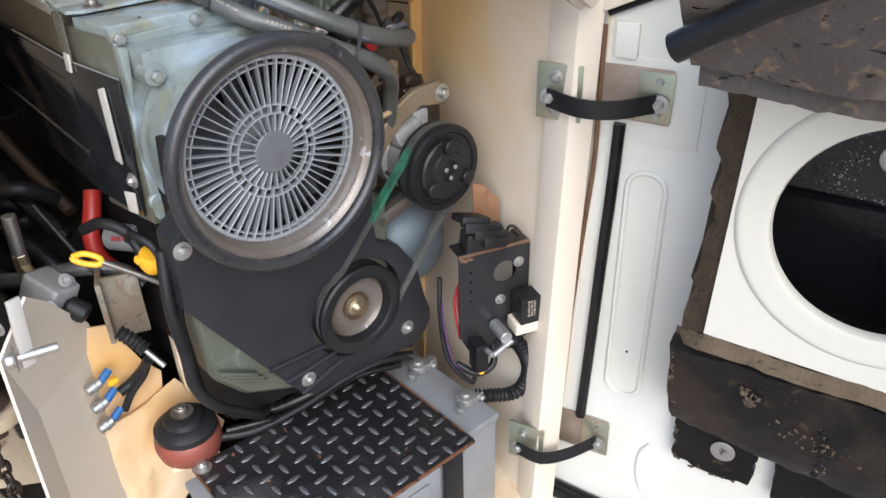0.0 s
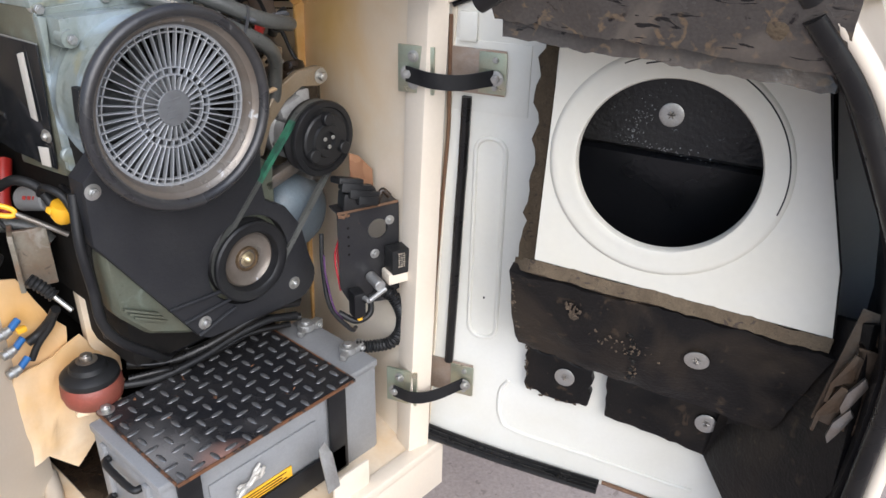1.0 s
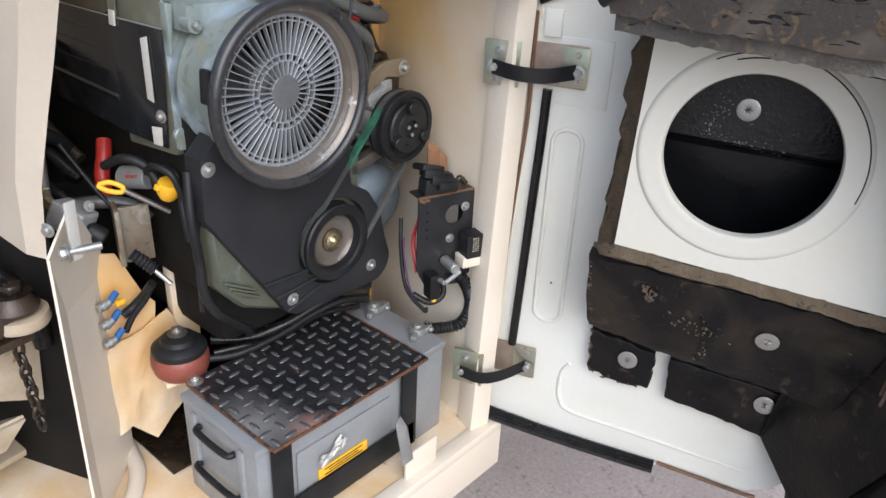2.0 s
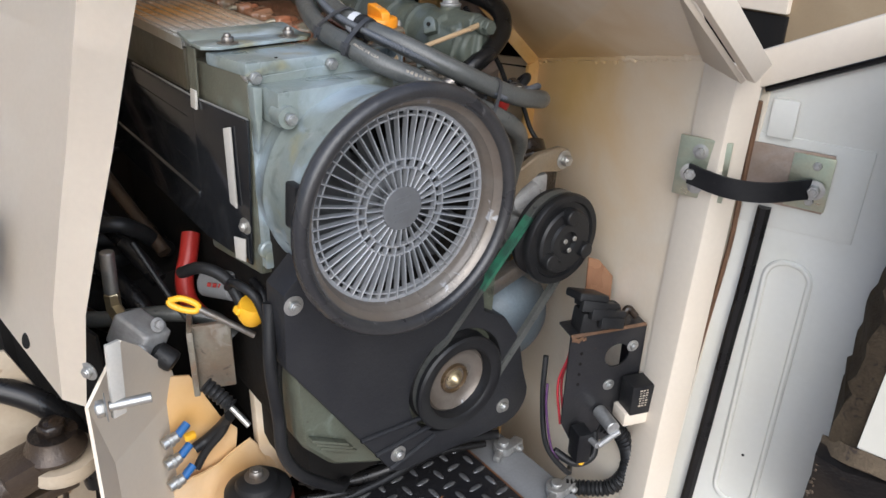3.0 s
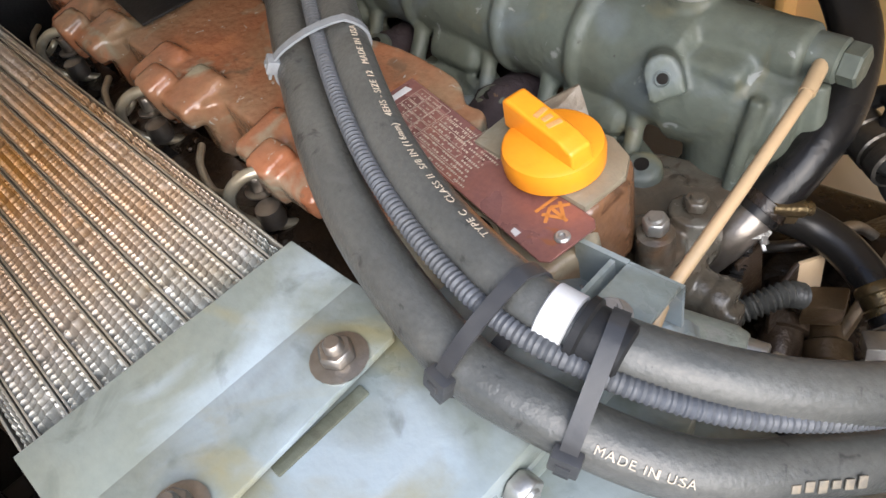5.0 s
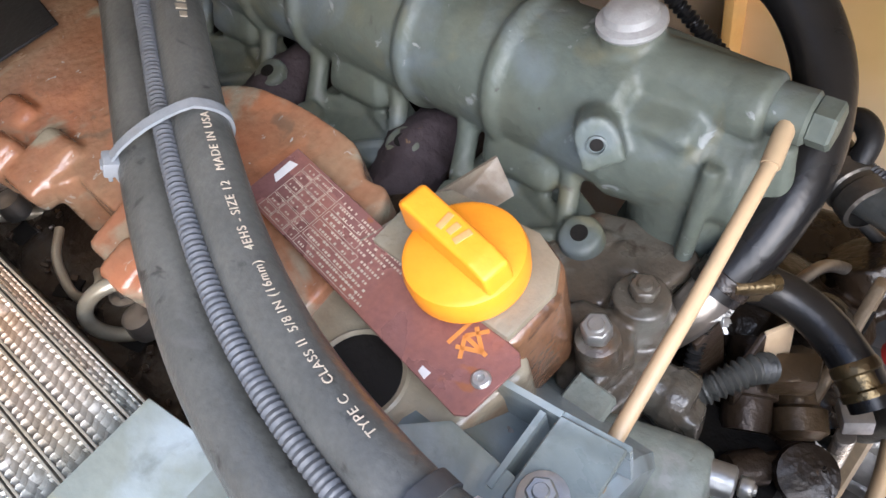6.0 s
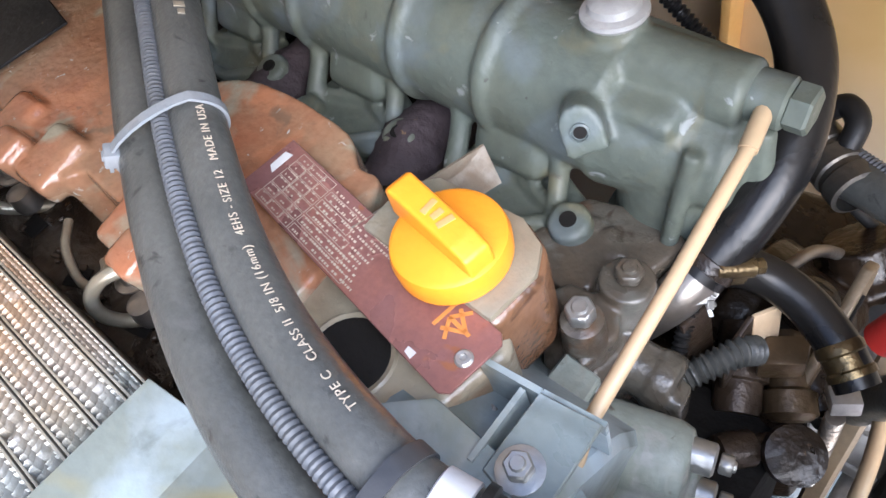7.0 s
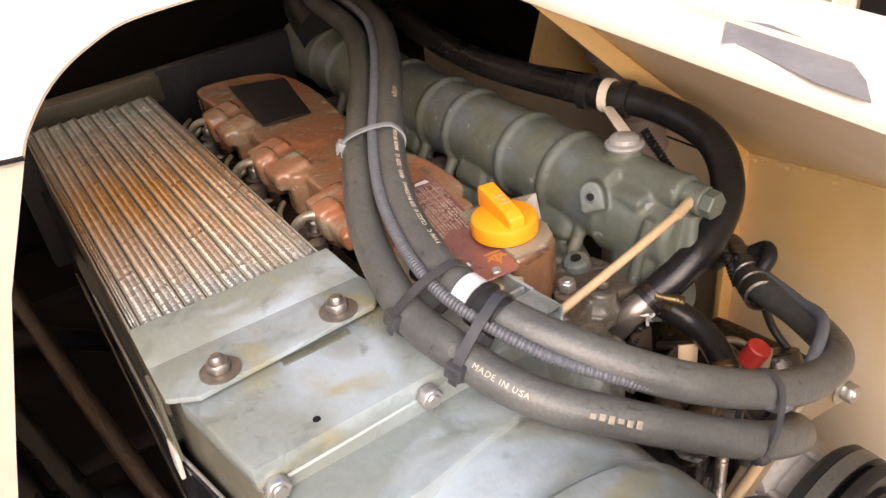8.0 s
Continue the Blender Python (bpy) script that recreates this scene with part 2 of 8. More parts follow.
DULL_PIPE = material("tarnished_tan_pipe", (0.34, 0.33, 0.27), 0.34, metal=0.5, second=(0.24, 0.17, 0.09), mix=0.8, scale=40, grain=300, grain_mix=0.3, bump=0.2)
SMOOTH_RUBBER = material("smooth_rubber", (0.007, 0.0068, 0.007), 0.3, spec=0.35, second=(0.020, 0.018, 0.016), mix=0.6, scale=18, bump=0.1)
RING = material("dusty_rubber", (0.020, 0.020, 0.022), 0.30, second=(0.06, 0.056, 0.052), mix=0.7, scale=12, grain=220, grain_mix=0.25, bump=0.2, spots=(0.12, 0.115, 0.11), spot_size=40, spot_at=0.70)
BELL = material("dusty_bell_mouth", (0.185, 0.165, 0.142), 0.32, metal=0.4, second=(0.115, 0.080, 0.052), mix=0.7, scale=12, grain=220, grain_mix=0.25, bump=0.15, spots=(0.34, 0.34, 0.34), spot_size=50, spot_at=0.66)
FAN_GREY = material("fan_wheel_grey", (0.155, 0.165, 0.175), 0.45, metal=0.2, second=(0.15, 0.14, 0.125), mix=0.7, scale=18, grain=240, grain_mix=0.2, bump=0.15)
FIN_BAR = material("cooler_bar_alloy", (0.31, 0.31, 0.285), 0.4, metal=0.1, second=(0.30, 0.26, 0.18), mix=0.7, scale=20, grain=260, grain_mix=0.2, bump=0.15, stain=(((-0.115, 0.12, 0.57), 0.0, 0.20, (0.30, 0.17, 0.05), 0.5),))
GRILLE = material("grey_grille", (0.32, 0.335, 0.355), 0.4, metal=0.3, second=(0.30, 0.285, 0.26), mix=0.6, scale=20, grain=300, grain_mix=0.2, bump=0.15)
FIN = material("cooler_fins", (0.37, 0.385, 0.36), 0.30, metal=0.2, second=(0.42, 0.43, 0.40), mix=0.6, scale=16, grain=420, grain_mix=0.35, bump=0.2, islands=0.2, patches=(((0.30, 0.27, 0.17), 13, 0.56, 0.70, 0.4), ((0.80, 0.81, 0.78), 60, 0.60, 0.66, 0.7)), stain=(((-0.115, 0.12, 0.57), 0.0, 0.20, (0.46, 0.21, 0.035), 0.95),))
COOLER = material("cooler_side", (0.075, 0.068, 0.045), 0.36, metal=0.2, second=(0.07, 0.055, 0.035), mix=0.6, scale=14, grain=200, grain_mix=0.3, bump=0.2)
SHIELD = material("glossy_black_shield", (0.009, 0.010, 0.012), 0.12, second=(0.03, 0.03, 0.03), mix=0.4, scale=12, bump=0.05, bump_scale=60, spots=(0.10, 0.10, 0.09), spot_size=70, spot_at=0.73)
ZINC = material("zinc", (0.50, 0.50, 0.48), 0.4, metal=0.85, second=(0.45, 0.42, 0.36), mix=0.6, scale=60, grain=400, grain_mix=0.25, bump=0.15)
YZINC = material("yellow_zinc", (0.50, 0.46, 0.33), 0.32, metal=0.8, second=(0.40, 0.48, 0.38), mix=0.9, scale=25, grain=300, grain_mix=0.2, bump=0.12, spots=(0.25, 0.13, 0.06), spot_size=30, spot_at=0.68)
STEEL = material("bare_steel", (0.33, 0.32, 0.30), 0.38, metal=0.85, second=(0.25, 0.17, 0.1), mix=0.6, scale=30, grain=300, grain_mix=0.3, bump=0.2)
ALU = material("cast_aluminium", (0.48, 0.48, 0.47), 0.42, metal=0.7, second=(0.3, 0.28, 0.24), mix=0.7, scale=30, grain=260, grain_mix=0.3, bump=0.35)
BRASS = material("brass", (0.62, 0.52, 0.33), 0.32, metal=0.85, second=(0.35, 0.27, 0.14), mix=0.6, scale=40, grain=300, grain_mix=0.2)
BROWNSTEEL = material("rusty_steel", (0.22, 0.12, 0.065), 0.55, metal=0.3, second=(0.10, 0.06, 0.035), mix=0.8, scale=24, grain=260, grain_mix=0.35, bump=0.4)
YELLOW = material("yellow_plastic", (0.84, 0.31, 0.012), 0.38, second=(0.72, 0.23, 0.01), mix=0.5, scale=30, grain=260, grain_mix=0.08, bump=0.1)
YELLOW2 = material("bright_yellow_plastic", (0.85, 0.46, 0.02), 0.4, second=(0.7, 0.33, 0.01), mix=0.5, scale=30, bump=0.1)
RED = material("red_rubber", (0.36, 0.024, 0.018), 0.4, second=(0.36, 0.02, 0.014), mix=0.5, scale=30, bump=0.1)
REDBROWN = material("red_mount_rubber", (0.25, 0.06, 0.04), 0.5, second=(0.15, 0.05, 0.03), mix=0.8, scale=20, grain=220, grain_mix=0.3, bump=0.25)
PLATE = material("nameplate_foil", (0.25, 0.125, 0.12), 0.3, metal=0.35, second=(0.33, 0.13, 0.085), mix=0.8, scale=28, grain=420, grain_mix=0.3, bump=0.2, spots=(0.30, 0.12, 0.06), spot_size=60, spot_at=0.66)
PRINT = material("pale_print", (0.43, 0.36, 0.28), 0.5, second=(0.4, 0.38, 0.3), mix=0.6, scale=200, bump=0)
WORN_PRINT = material("rubbed_print", (0.26, 0.22, 0.16), 0.5, second=(0.14, 0.13, 0.11), mix=0.8, scale=300, bump=0)
PRINT_O = material("orange_print", (0.55, 0.22, 0.05), 0.45, bump=0)
BATTERY = material("battery_case", (0.26, 0.265, 0.27), 0.45, second=(0.19, 0.19, 0.185), mix=0.6, scale=10, grain=200, grain_mix=0.2, bump=0.1, spots=(0.34, 0.33, 0.31), spot_size=40, spot_at=0.72)
TREAD = material("black_tread_plate", (0.016, 0.016, 0.018), 0.26, second=(0.032, 0.030, 0.028), mix=0.5, scale=14, grain=260, grain_mix=0.3, bump=0.25, spots=(0.30, 0.14, 0.07), spot_size=44, spot_at=0.69, patches=(((0.060, 0.056, 0.054), 7, 0.52, 0.68, 0.5),), stain=(((-0.17, -0.05, 0.004), 0.0, 0.10, (0.21, 0.20, 0.19), 0.9), ((-0.10, -0.128, 0.004), 0.0, 0.05, (0.33, 0.19, 0.15), 0.9)))
FOAM = material("black_foam", (0.0065, 0.0062, 0.0065), 0.46, spec=0.18, second=(0.017, 0.0145, 0.013), mix=0.8, scale=9, grain=300, grain_mix=0.4, bump=0.45, bump_scale=200, spots=(0.13, 0.095, 0.06), spot_size=40, spot_at=0.71, patches=(((0.040, 0.030, 0.021), 5, 0.50, 0.66, 0.6), ((0.075, 0.052, 0.032), 28, 0.62, 0.70, 0.5)))
# second, broad patch paints sheen over the worn brown foam
FOAM_WORN = material("worn_brown_foam", (0.058, 0.050, 0.043), 0.24, spec=0.5, second=(0.08, 0.072, 0.065), mix=0.9, scale=8, grain=260, grain_mix=0.4, bump=0.5, bump_scale=140, spots=(0.006, 0.005, 0.005), spot_size=48, spot_at=0.66, patches=(((0.16, 0.11, 0.062), 38, 0.56, 0.65, 0.75), ((0.125, 0.105, 0.085), 6, 0.48, 0.64, 0.7)), slits=((0.004, 0.004, 0.004), 70, 0.66))
FOAM_SPECK = material("speckled_foam", (0.012, 0.012, 0.013), 0.35, spec=0.4, second=(0.028, 0.026, 0.024), mix=0.8, scale=9, grain=260, grain_mix=0.4, bump=0.6, bump_scale=160, spots=(0.16, 0.165, 0.17), spot_size=150, spot_at=0.66)
FOAM_SLICK = material("slick_black_foam", (0.0035, 0.0038, 0.005), 0.30, spec=0.4, second=(0.007, 0.007, 0.008), mix=0.7, scale=8, grain=260, grain_mix=0.3, bump=0.25, bump_scale=120, spots=(0.05, 0.04, 0.03), spot_size=60, spot_at=0.76)
FOAM_CUT = material("cut_brown_foam", (0.125, 0.092, 0.054), 0.9, second=(0.095, 0.068, 0.042), mix=0.9, scale=40, grain=320, grain_mix=0.5, bump=1.0, bump_scale=220, spots=(0.05, 0.035, 0.025), spot_size=70, spot_at=0.6)
BEIGE = material("beige_tube", (0.40, 0.30, 0.18), 0.45, second=(0.5, 0.33, 0.18), mix=0.6, scale=30, bump=0.1)
BLUEGREY = material("blue_grey_paint", (0.13, 0.165, 0.19), 0.5, second=(0.09, 0.10, 0.11), mix=0.7, scale=18, grain=240, grain_mix=0.25, bump=0.2)
ASPHALT = material("pale_asphalt", (0.47, 0.395, 0.35), 0.9, second=(0.35, 0.29, 0.255), mix=0.8, scale=3, grain=90, grain_mix=0.5, bump=0.9, bump_scale=120, spots=(0.26, 0.215, 0.19), spot_size=40, spot_at=0.6)
TAPE = material("white_tape", (0.58, 0.59, 0.60), 0.5, second=(0.5, 0.48, 0.44), mix=0.5, scale=60, bump=0.1)
BLUE = material("blue_plastic", (0.03, 0.13, 0.36), 0.4, bump=0.05)
PURPLE = material("sooty_manifold", (0.048, 0.034, 0.038), 0.8, second=(0.028, 0.02, 0.024), mix=0.8, scale=30, grain=260, grain_mix=0.5, bump=1.0, bump_scale=140, spots=(0.16, 0.10, 0.05), spot_size=130, spot_at=0.68)


# ---- building helpers ----
def base_of(ob):
    p = Vector()
    while ob:
        p += ob.location
        ob = ob.parent
    return p


def finish(name, bm, mat, at=Vector(), angle=38):
    bmesh.ops.translate(bm, verts=bm.verts, vec=-at)
    me = bpy.data.meshes.new(name)
    bm.to_mesh(me)
    bm.free()
    me.shade_smooth()
    me.set_sharp_from_angle(angle=radians(angle))
    me.materials.append(mat)
    return new(name, me)


def part(name, bm, mat, parent, label="", angle=38):
    """One mesh, built in world coordinates, as a part of parent."""
    ob = finish(name, bm, mat, base_of(parent), angle)
    ob.parent = parent
    if label:
        ob["label"] = label
    return ob


def thing(name, at, label, category, group="", kind=""):
    ob = new(name)
    ob.empty_display_size = 0.05
    ob.location = at
    return tagged(ob, label, category, group, kind)


def solid(name, bm, mat, label, category, group="", kind="", angle=38):
    """A thing of one mesh."""
    pts = [v.co for v in bm.verts]
    at = Vector((sum(p.x for p in pts) / len(pts), sum(p.y for p in pts) / len(pts), min(p.z for p in pts)))
    ob = finish(name, bm, mat, at, angle)
    ob.location = at
    return tagged(ob, label, category, group, kind)


def B():
    return bmesh.new()


def bevel(bm, verts, r, seg=2):
    vs = set(verts)
    es = [e for e in bm.edges if e.verts[0] in vs and e.verts[1] in vs]
    if r > 0:
        bmesh.ops.bevel(bm, geom=es, offset=r, segments=seg, profile=0.6, affect="EDGES", clamp_overlap=True)


def block(bm, c, s, r=0.0, rot=(0, 0, 0), seg=2):
    """A box with centre c, size s and rounded edges."""
    tmp = B()
    v = bmesh.ops.create_cube(tmp, size=1)["verts"]
    bmesh.ops.scale(tmp, vec=s, verts=v)
    if r:
        bevel(tmp, tmp.verts, r, seg)
    tmp.transform(pose(*c, *rot))
    return merge(bm, tmp)


def merge(bm, tmp):
    me = bpy.data.meshes.new("tmp")
    tmp.to_mesh(me)
    tmp.free()
    bm.from_mesh(me)
    bpy.data.meshes.remove(me)
    return bm


def aim(p, d):
    """The pose at p whose z axis runs along d."""
    return Matrix.Translation(p) @ Vector(d).to_track_quat("Z", "Y").to_matrix().to_4x4()


def lathe(bm, p, d, profile, seg=32, closed=False):
    """Turn (radius, height) pairs round the axis d through p."""
    tmp = B()
    rings = []
    for r, h in profile:
        if r < 1e-6:
            rings.append([tmp.verts.new((0, 0, h))])
        else:
            rings.append([tmp.verts.new((r * math.cos(a), r * math.sin(a), h)) for a in (2 * math.pi * i / seg for i in range(seg))])
    pairs = list(zip(rings, rings[1:])) + ([(rings[-1], rings[0])] if closed else [])
    for a, b in pairs:
        for i in range(seg):
            j = (i + 1) % seg
            if len(a) == 1 and len(b) == 1:
                continue
            if len(a) == 1:
                tmp.faces.new((a[0], b[i], b[j]))
            elif len(b) == 1:
                tmp.faces.new((a[i], b[0], a[j]))
            else:
                tmp.faces.new((a[i], b[i], b[j], a[j]))
    bmesh.ops.recalc_face_normals(tmp, faces=tmp.faces)
    tmp.transform(aim(p, d))
    return merge(bm, tmp)


def rod(bm, p, q, r, seg=16, soft=0.0):
    """A capped cylinder from p to q."""
    d = Vector(q) - Vector(p)
    h = d.length
    s = soft or min(r, h) * 0.12
    return lathe(bm, p, d, [(0, 0), (r - s, 0), (r, s), (r, h - s), (r - s, h), (0, h)], seg)


def spline(points, n=8):
    """Catmull-Rom through the points."""
    P = [Vector(p) for p in points]
    P = [P[0] * 2 - P[1]] + P + [P[-1] * 2 - P[-2]]
    out = []
    for i in range(1, len(P) - 2):
        a, b, c, d = P[i - 1:i + 3]
        for k in range(n):
            t = k / n
            out.append(0.5 * (2 * b + (c - a) * t + (2 * a - 5 * b + 4 * c - d) * t * t + (3 * b - a - 3 * c + d) * t ** 3))
    out.append(P[-2])
    return out


def tube(bm, points, r, seg=14, n=8, wave=0.0, pitch=0.006, smooth=True):
    """A round hose through the points; wave and pitch make it corrugated."""
    line = spline(points, n) if smooth else [Vector(p) for p in points]
    if wave:
        dense = [line[0]]
        for a, b in zip(line, line[1:]):
            k = max(1, int((b - a).length / (pitch / 4)))
            dense += [a.lerp(b, (i + 1) / k) for i in range(k)]
        line = dense
    side, rings, run = None, [], 0.0
    for i, p in enumerate(line):
        d = (line[min(i + 1, len(line) - 1)] - line[max(i - 1, 0)]).normalized()
        side = d.orthogonal().normalized() if side is None else (side - d * side.dot(d)).normalized()
        up = d.cross(side)
        if i:
            run += (p - line[i - 1]).length
        rr = r + (wave * math.sin(2 * math.pi * run / pitch) if wave else 0)
        rings.append([bm.verts.new(p + rr * (math.cos(a) * side + math.sin(a) * up)) for a in (2 * math.pi * j / seg for j in range(seg))])
    for a, b in zip(rings, rings[1:]):
        for j in range(seg):
            bm.faces.new((a[j], a[(j + 1) % seg], b[(j + 1) % seg], b[j]))
    bm.faces.new(rings[0][::-1])
    bm.faces.new(rings[-1])
    return bm


def prism(bm, poly, m, depth, r=0.0, seg=1):
    """A flat outline (x, y) pushed depth along z of the pose m, edges rounded by r."""
    tmp = B()
    f = tmp.faces.new([tmp.verts.new((x, y, 0)) for x, y in poly])
    ex = bmesh.ops.extrude_face_region(tmp, geom=[f])["geom"]
    bmesh.ops.translate(tmp, verts=[v for v in ex if isinstance(v, bmesh.types.BMVert)], vec=(0, 0, depth))
    bmesh.ops.recalc_face_normals(tmp, faces=tmp.faces)
    if r:
        bevel(tmp, tmp.verts, r, seg)
    tmp.transform(m)
    return merge(bm, tmp)


FRONT = pose(0, 0, 0, 90)     # outline (x, z), depth towards -y


def at_y(y):
    return Matrix.Translation((0, y, 0)) @ FRONT


def sheet(bm, corners, thick, r=0.0):
    """A panel of some thickness from corners in world space; the thickness grows along the normal."""
    P = [Vector(c) for c in corners]
    nrm = sum(((P[i] - P[0]).cross(P[i + 1] - P[0]) for i in range(1, len(P) - 1)), Vector()).normalized()
    a = [bm.verts.new(p) for p in P]
    b = [bm.verts.new(p + nrm * thick) for p in P]
    k = len(P)
    fs = [bm.faces.new(a[::-1]), bm.faces.new(b)]
    fs += [bm.faces.new((a[i], a[(i + 1) % k], b[(i + 1) % k], b[i])) for i in range(k)]
    if r:
        es = list({e for f in fs for e in f.edges})
        bmesh.ops.bevel(bm, geom=es, offset=r, segments=2, profile=0.6, affect="EDGES", clamp_overlap=True)
    return bm


def hexbolt(bm, p, d, r=0.008, h=0.007, washer=True):
    """A hexagon head with its washer, looking along d."""
    d = Vector(d).normalized()
    p = Vector(p)
    if washer:
        lathe(bm, p, d, [(0, 0), (r * 1.55, 0), (r * 1.6, 0.0012), (r * 1.1, 0.0018), (0, 0.0018)], 20)
    tmp = B()
    poly = [(r * math.cos(math.pi / 3 * i), r * math.sin(math.pi / 3 * i)) for i in range(6)]
    prism(tmp, poly, Matrix(), h, r * 0.12)
    tmp.transform(aim(p + d * 0.0016, d))
    merge(bm, tmp)
    lathe(bm, p + d * (h + 0.0016), d, [(0, 0.0012), (r * 0.45, 0.0012), (r * 0.55, 0), (r * 0.5, -0.001)], 12)
    return bm


def cast(ob, voxel=0.0014, rounds=6):
    """Melt the solids of a mesh into one casting with soft fillets."""
    m = ob.modifiers.new("melt", "REMESH")
    m.mode, m.voxel_size, m.use_smooth_shade = "VOXEL", voxel, True
    m = ob.modifiers.new("fillet", "SMOOTH")
    m.factor, m.iterations = 0.5, rounds
    return ob


def arc(cx, cy, r, a0, a1, n=8):
    return [(cx + r * math.cos(radians(a0 + (a1 - a0) * i / n)), cy + r * math.sin(radians(a0 + (a1 - a0) * i / n))) for i in range(n + 1)]


# ---- ground ----
bm = B()
N = 60
for i in range(N + 1):
    for j in range(N + 1):
        u, v = (i / N * 2 - 1), (j / N * 2 - 1)
        x, y = 400 * u * abs(u) ** 3 + 2 * u, 400 * v * abs(v) ** 3 + 2 * v
        bm.verts.new((x, y, 0.004 * noise.noise(Vector((x * 3, y * 3, 0))) if abs(x) < 6 and abs(y) < 6 else 0))
bm.verts.ensure_lookup_table()
for i in range(N):
    for j in range(N):
        k = i * (N + 1) + j
        bm.faces.new([bm.verts[q] for q in (k, k + N + 1, k + N + 2, k + 1)])
tagged(finish("ground", bm, ASPHALT), "pale weathered asphalt yard with fine gravel", "ground", kind="structure")

# ---- engine housing: the cream sheet-metal body of the machine ----
housing = thing("engine_housing", (0, 0.4, 0.36), "cream painted sheet-metal engine housing with an open front corner", "machine housing")
WX = lambda y: 0.39 + 0.235 * (y + 0.03)     # the right-hand wall's inner face, in plan


# right-hand wall: a front post with a folded edge, then the wall
bm = B()
sheet(bm, [(WX(-0.10) - 0.034, -0.10, 0.45), (WX(1.3), 1.3, 0.45), (WX(1.3), 1.3, 1.10), (WX(0.29), 0.29, 1.256), (WX(-0.10), -0.10, 1.344)], 0.012)
part("side_wall", bm, CREAM_WALL, housing, "cream wall with a brown heat stain")
bm = B()
sheet(bm, [(WX(-0.10) - 0.038, -0.099, 0.45), (WX(-0.10) - 0.004, -0.099, 1.344), (0.364, -0.15, 1.344), (0.318, -0.15, 0.45)], 0.012, 0.003)
sheet(bm, [(0.318, -0.15, 0.45), (0.364, -0.15, 1.342), (0.400, -0.162, 1.342), (0.362, -0.162, 0.45)], 0.01, 0.003)
part("door_post", bm, CREAM, housing)
# roof facet over the right-hand side, leaning inwards, with its rolled rail and the sloping front rim
bm = B()
sheet(bm, [(WX(-0.10), -0.10, 1.344), (WX(0.275), 0.275, 1.260), (0.192, 0.275, 1.4965), (0.165, -0.19, 1.478)], 0.010)
part("roof_facet", bm, CREAM_WALL, housing, "leaning cream roof facet with ochre heat stains and painted-in shade")
# near-black shell added to block the sky behind the roof facet
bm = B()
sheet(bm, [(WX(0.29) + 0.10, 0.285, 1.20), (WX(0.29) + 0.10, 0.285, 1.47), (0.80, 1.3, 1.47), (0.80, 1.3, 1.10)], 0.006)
part("blackout_side", bm, DARK, housing)
# floor added to close a light leak under the shell's side
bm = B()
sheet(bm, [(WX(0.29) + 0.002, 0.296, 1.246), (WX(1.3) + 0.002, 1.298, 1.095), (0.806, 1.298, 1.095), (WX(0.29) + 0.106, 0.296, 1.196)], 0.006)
part("blackout_floor", bm, DARK, housing)
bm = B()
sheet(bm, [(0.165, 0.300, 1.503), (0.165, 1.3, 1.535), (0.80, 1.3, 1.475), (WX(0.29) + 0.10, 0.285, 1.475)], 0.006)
part("blackout_top", bm, DARK, housing)
bm = B()
sheet(bm, [(WX(0.285) + 0.006, 0.292, 1.20), (WX(0.285) + 0.006, 0.292, 1.266), (0.202, 0.292, 1.490), (WX(0.29) + 0.10, 0.292, 1.474), (WX(0.29) + 0.10, 0.292, 1.20)], 0.004)
part("duct_front", bm, OCHRE, housing)
bm = B()
sheet(bm, [(WX(0.29) + 0.112, 0.283, 1.18), (0.812, 1.31, 1.08), (0.812, 1.31, 1.49), (WX(0.29) + 0.112, 0.283, 1.486)], 0.004)
sheet(bm, [(0.290, 0.283, 1.5065), (WX(0.29) + 0.112, 0.283, 1.4865), (0.812, 1.31, 1.491), (0.290, 1.31, 1.538)], 0.004)
part("outer_skin", bm, CREAM, housing, "cream outer skin of the rear housing")
bm = B()
sheet(bm, [(-0.5, 1.318, 0.44), (-0.5, 1.318, 1.6), (0.86, 1.318, 1.6), (0.86, 1.318, 0.44)], 0.004)
part("rear_skin", bm, CREAM, housing, "cream rear skin")
bm = B()
rngw = random.Random(31)
line = [Vector((WX(-0.10) - 0.001, -0.098, 1.344)).lerp(Vector((WX(0.29), 0.288, 1.256)), k / 44) for k in range(45)]
tube(bm, [p + Vector((-0.0006, 0, rngw.uniform(-0.0016, 0.0016))) for p in line], 0.0032, 8, 3)
for k in range(26):
    p = rngw.choice(line) + Vector((-0.001, rngw.uniform(-0.005, 0.005), rngw.uniform(-0.002, 0.001)))
    block(bm, p, (0.005, rngw.uniform(0.007, 0.016), rngw.uniform(0.005, 0.008)), 0.0022, (rngw.uniform(0, 60), 0, 0), 2)
part("weld_bead", bm, CREAM_WALL, housing, "rough weld bead painted over")
bm = B()
rl = [[(0.145, -0.20, 1.468), (0.145, -0.20, 1.476), (0.150, -0.20, 1.480), (0.243, -0.20, 1.478), (0.250, -0.20, 1.42)], [(0.179, 0.80, 1.517), (0.179, 0.80, 1.525), (0.184, 0.80, 1.529), (0.278, 0.80, 1.527), (0.285, 0.80, 1.465)]]
va, vb = [[bm.verts.new(p) for p in q] for q in rl]
for i in range(5):
    bm.faces.new((va[i], va[(i + 1) % 5], vb[(i + 1) % 5], vb[i]))
bm.faces.new(va[::-1])
bm.faces.new(vb)
bmesh.ops.recalc_face_normals(bm, faces=bm.faces)
bevel(bm, bm.verts, 0.003)
part("roof_rail", bm, CREAM, housing, "cream roof rail with a grey scuff")
bm = B()
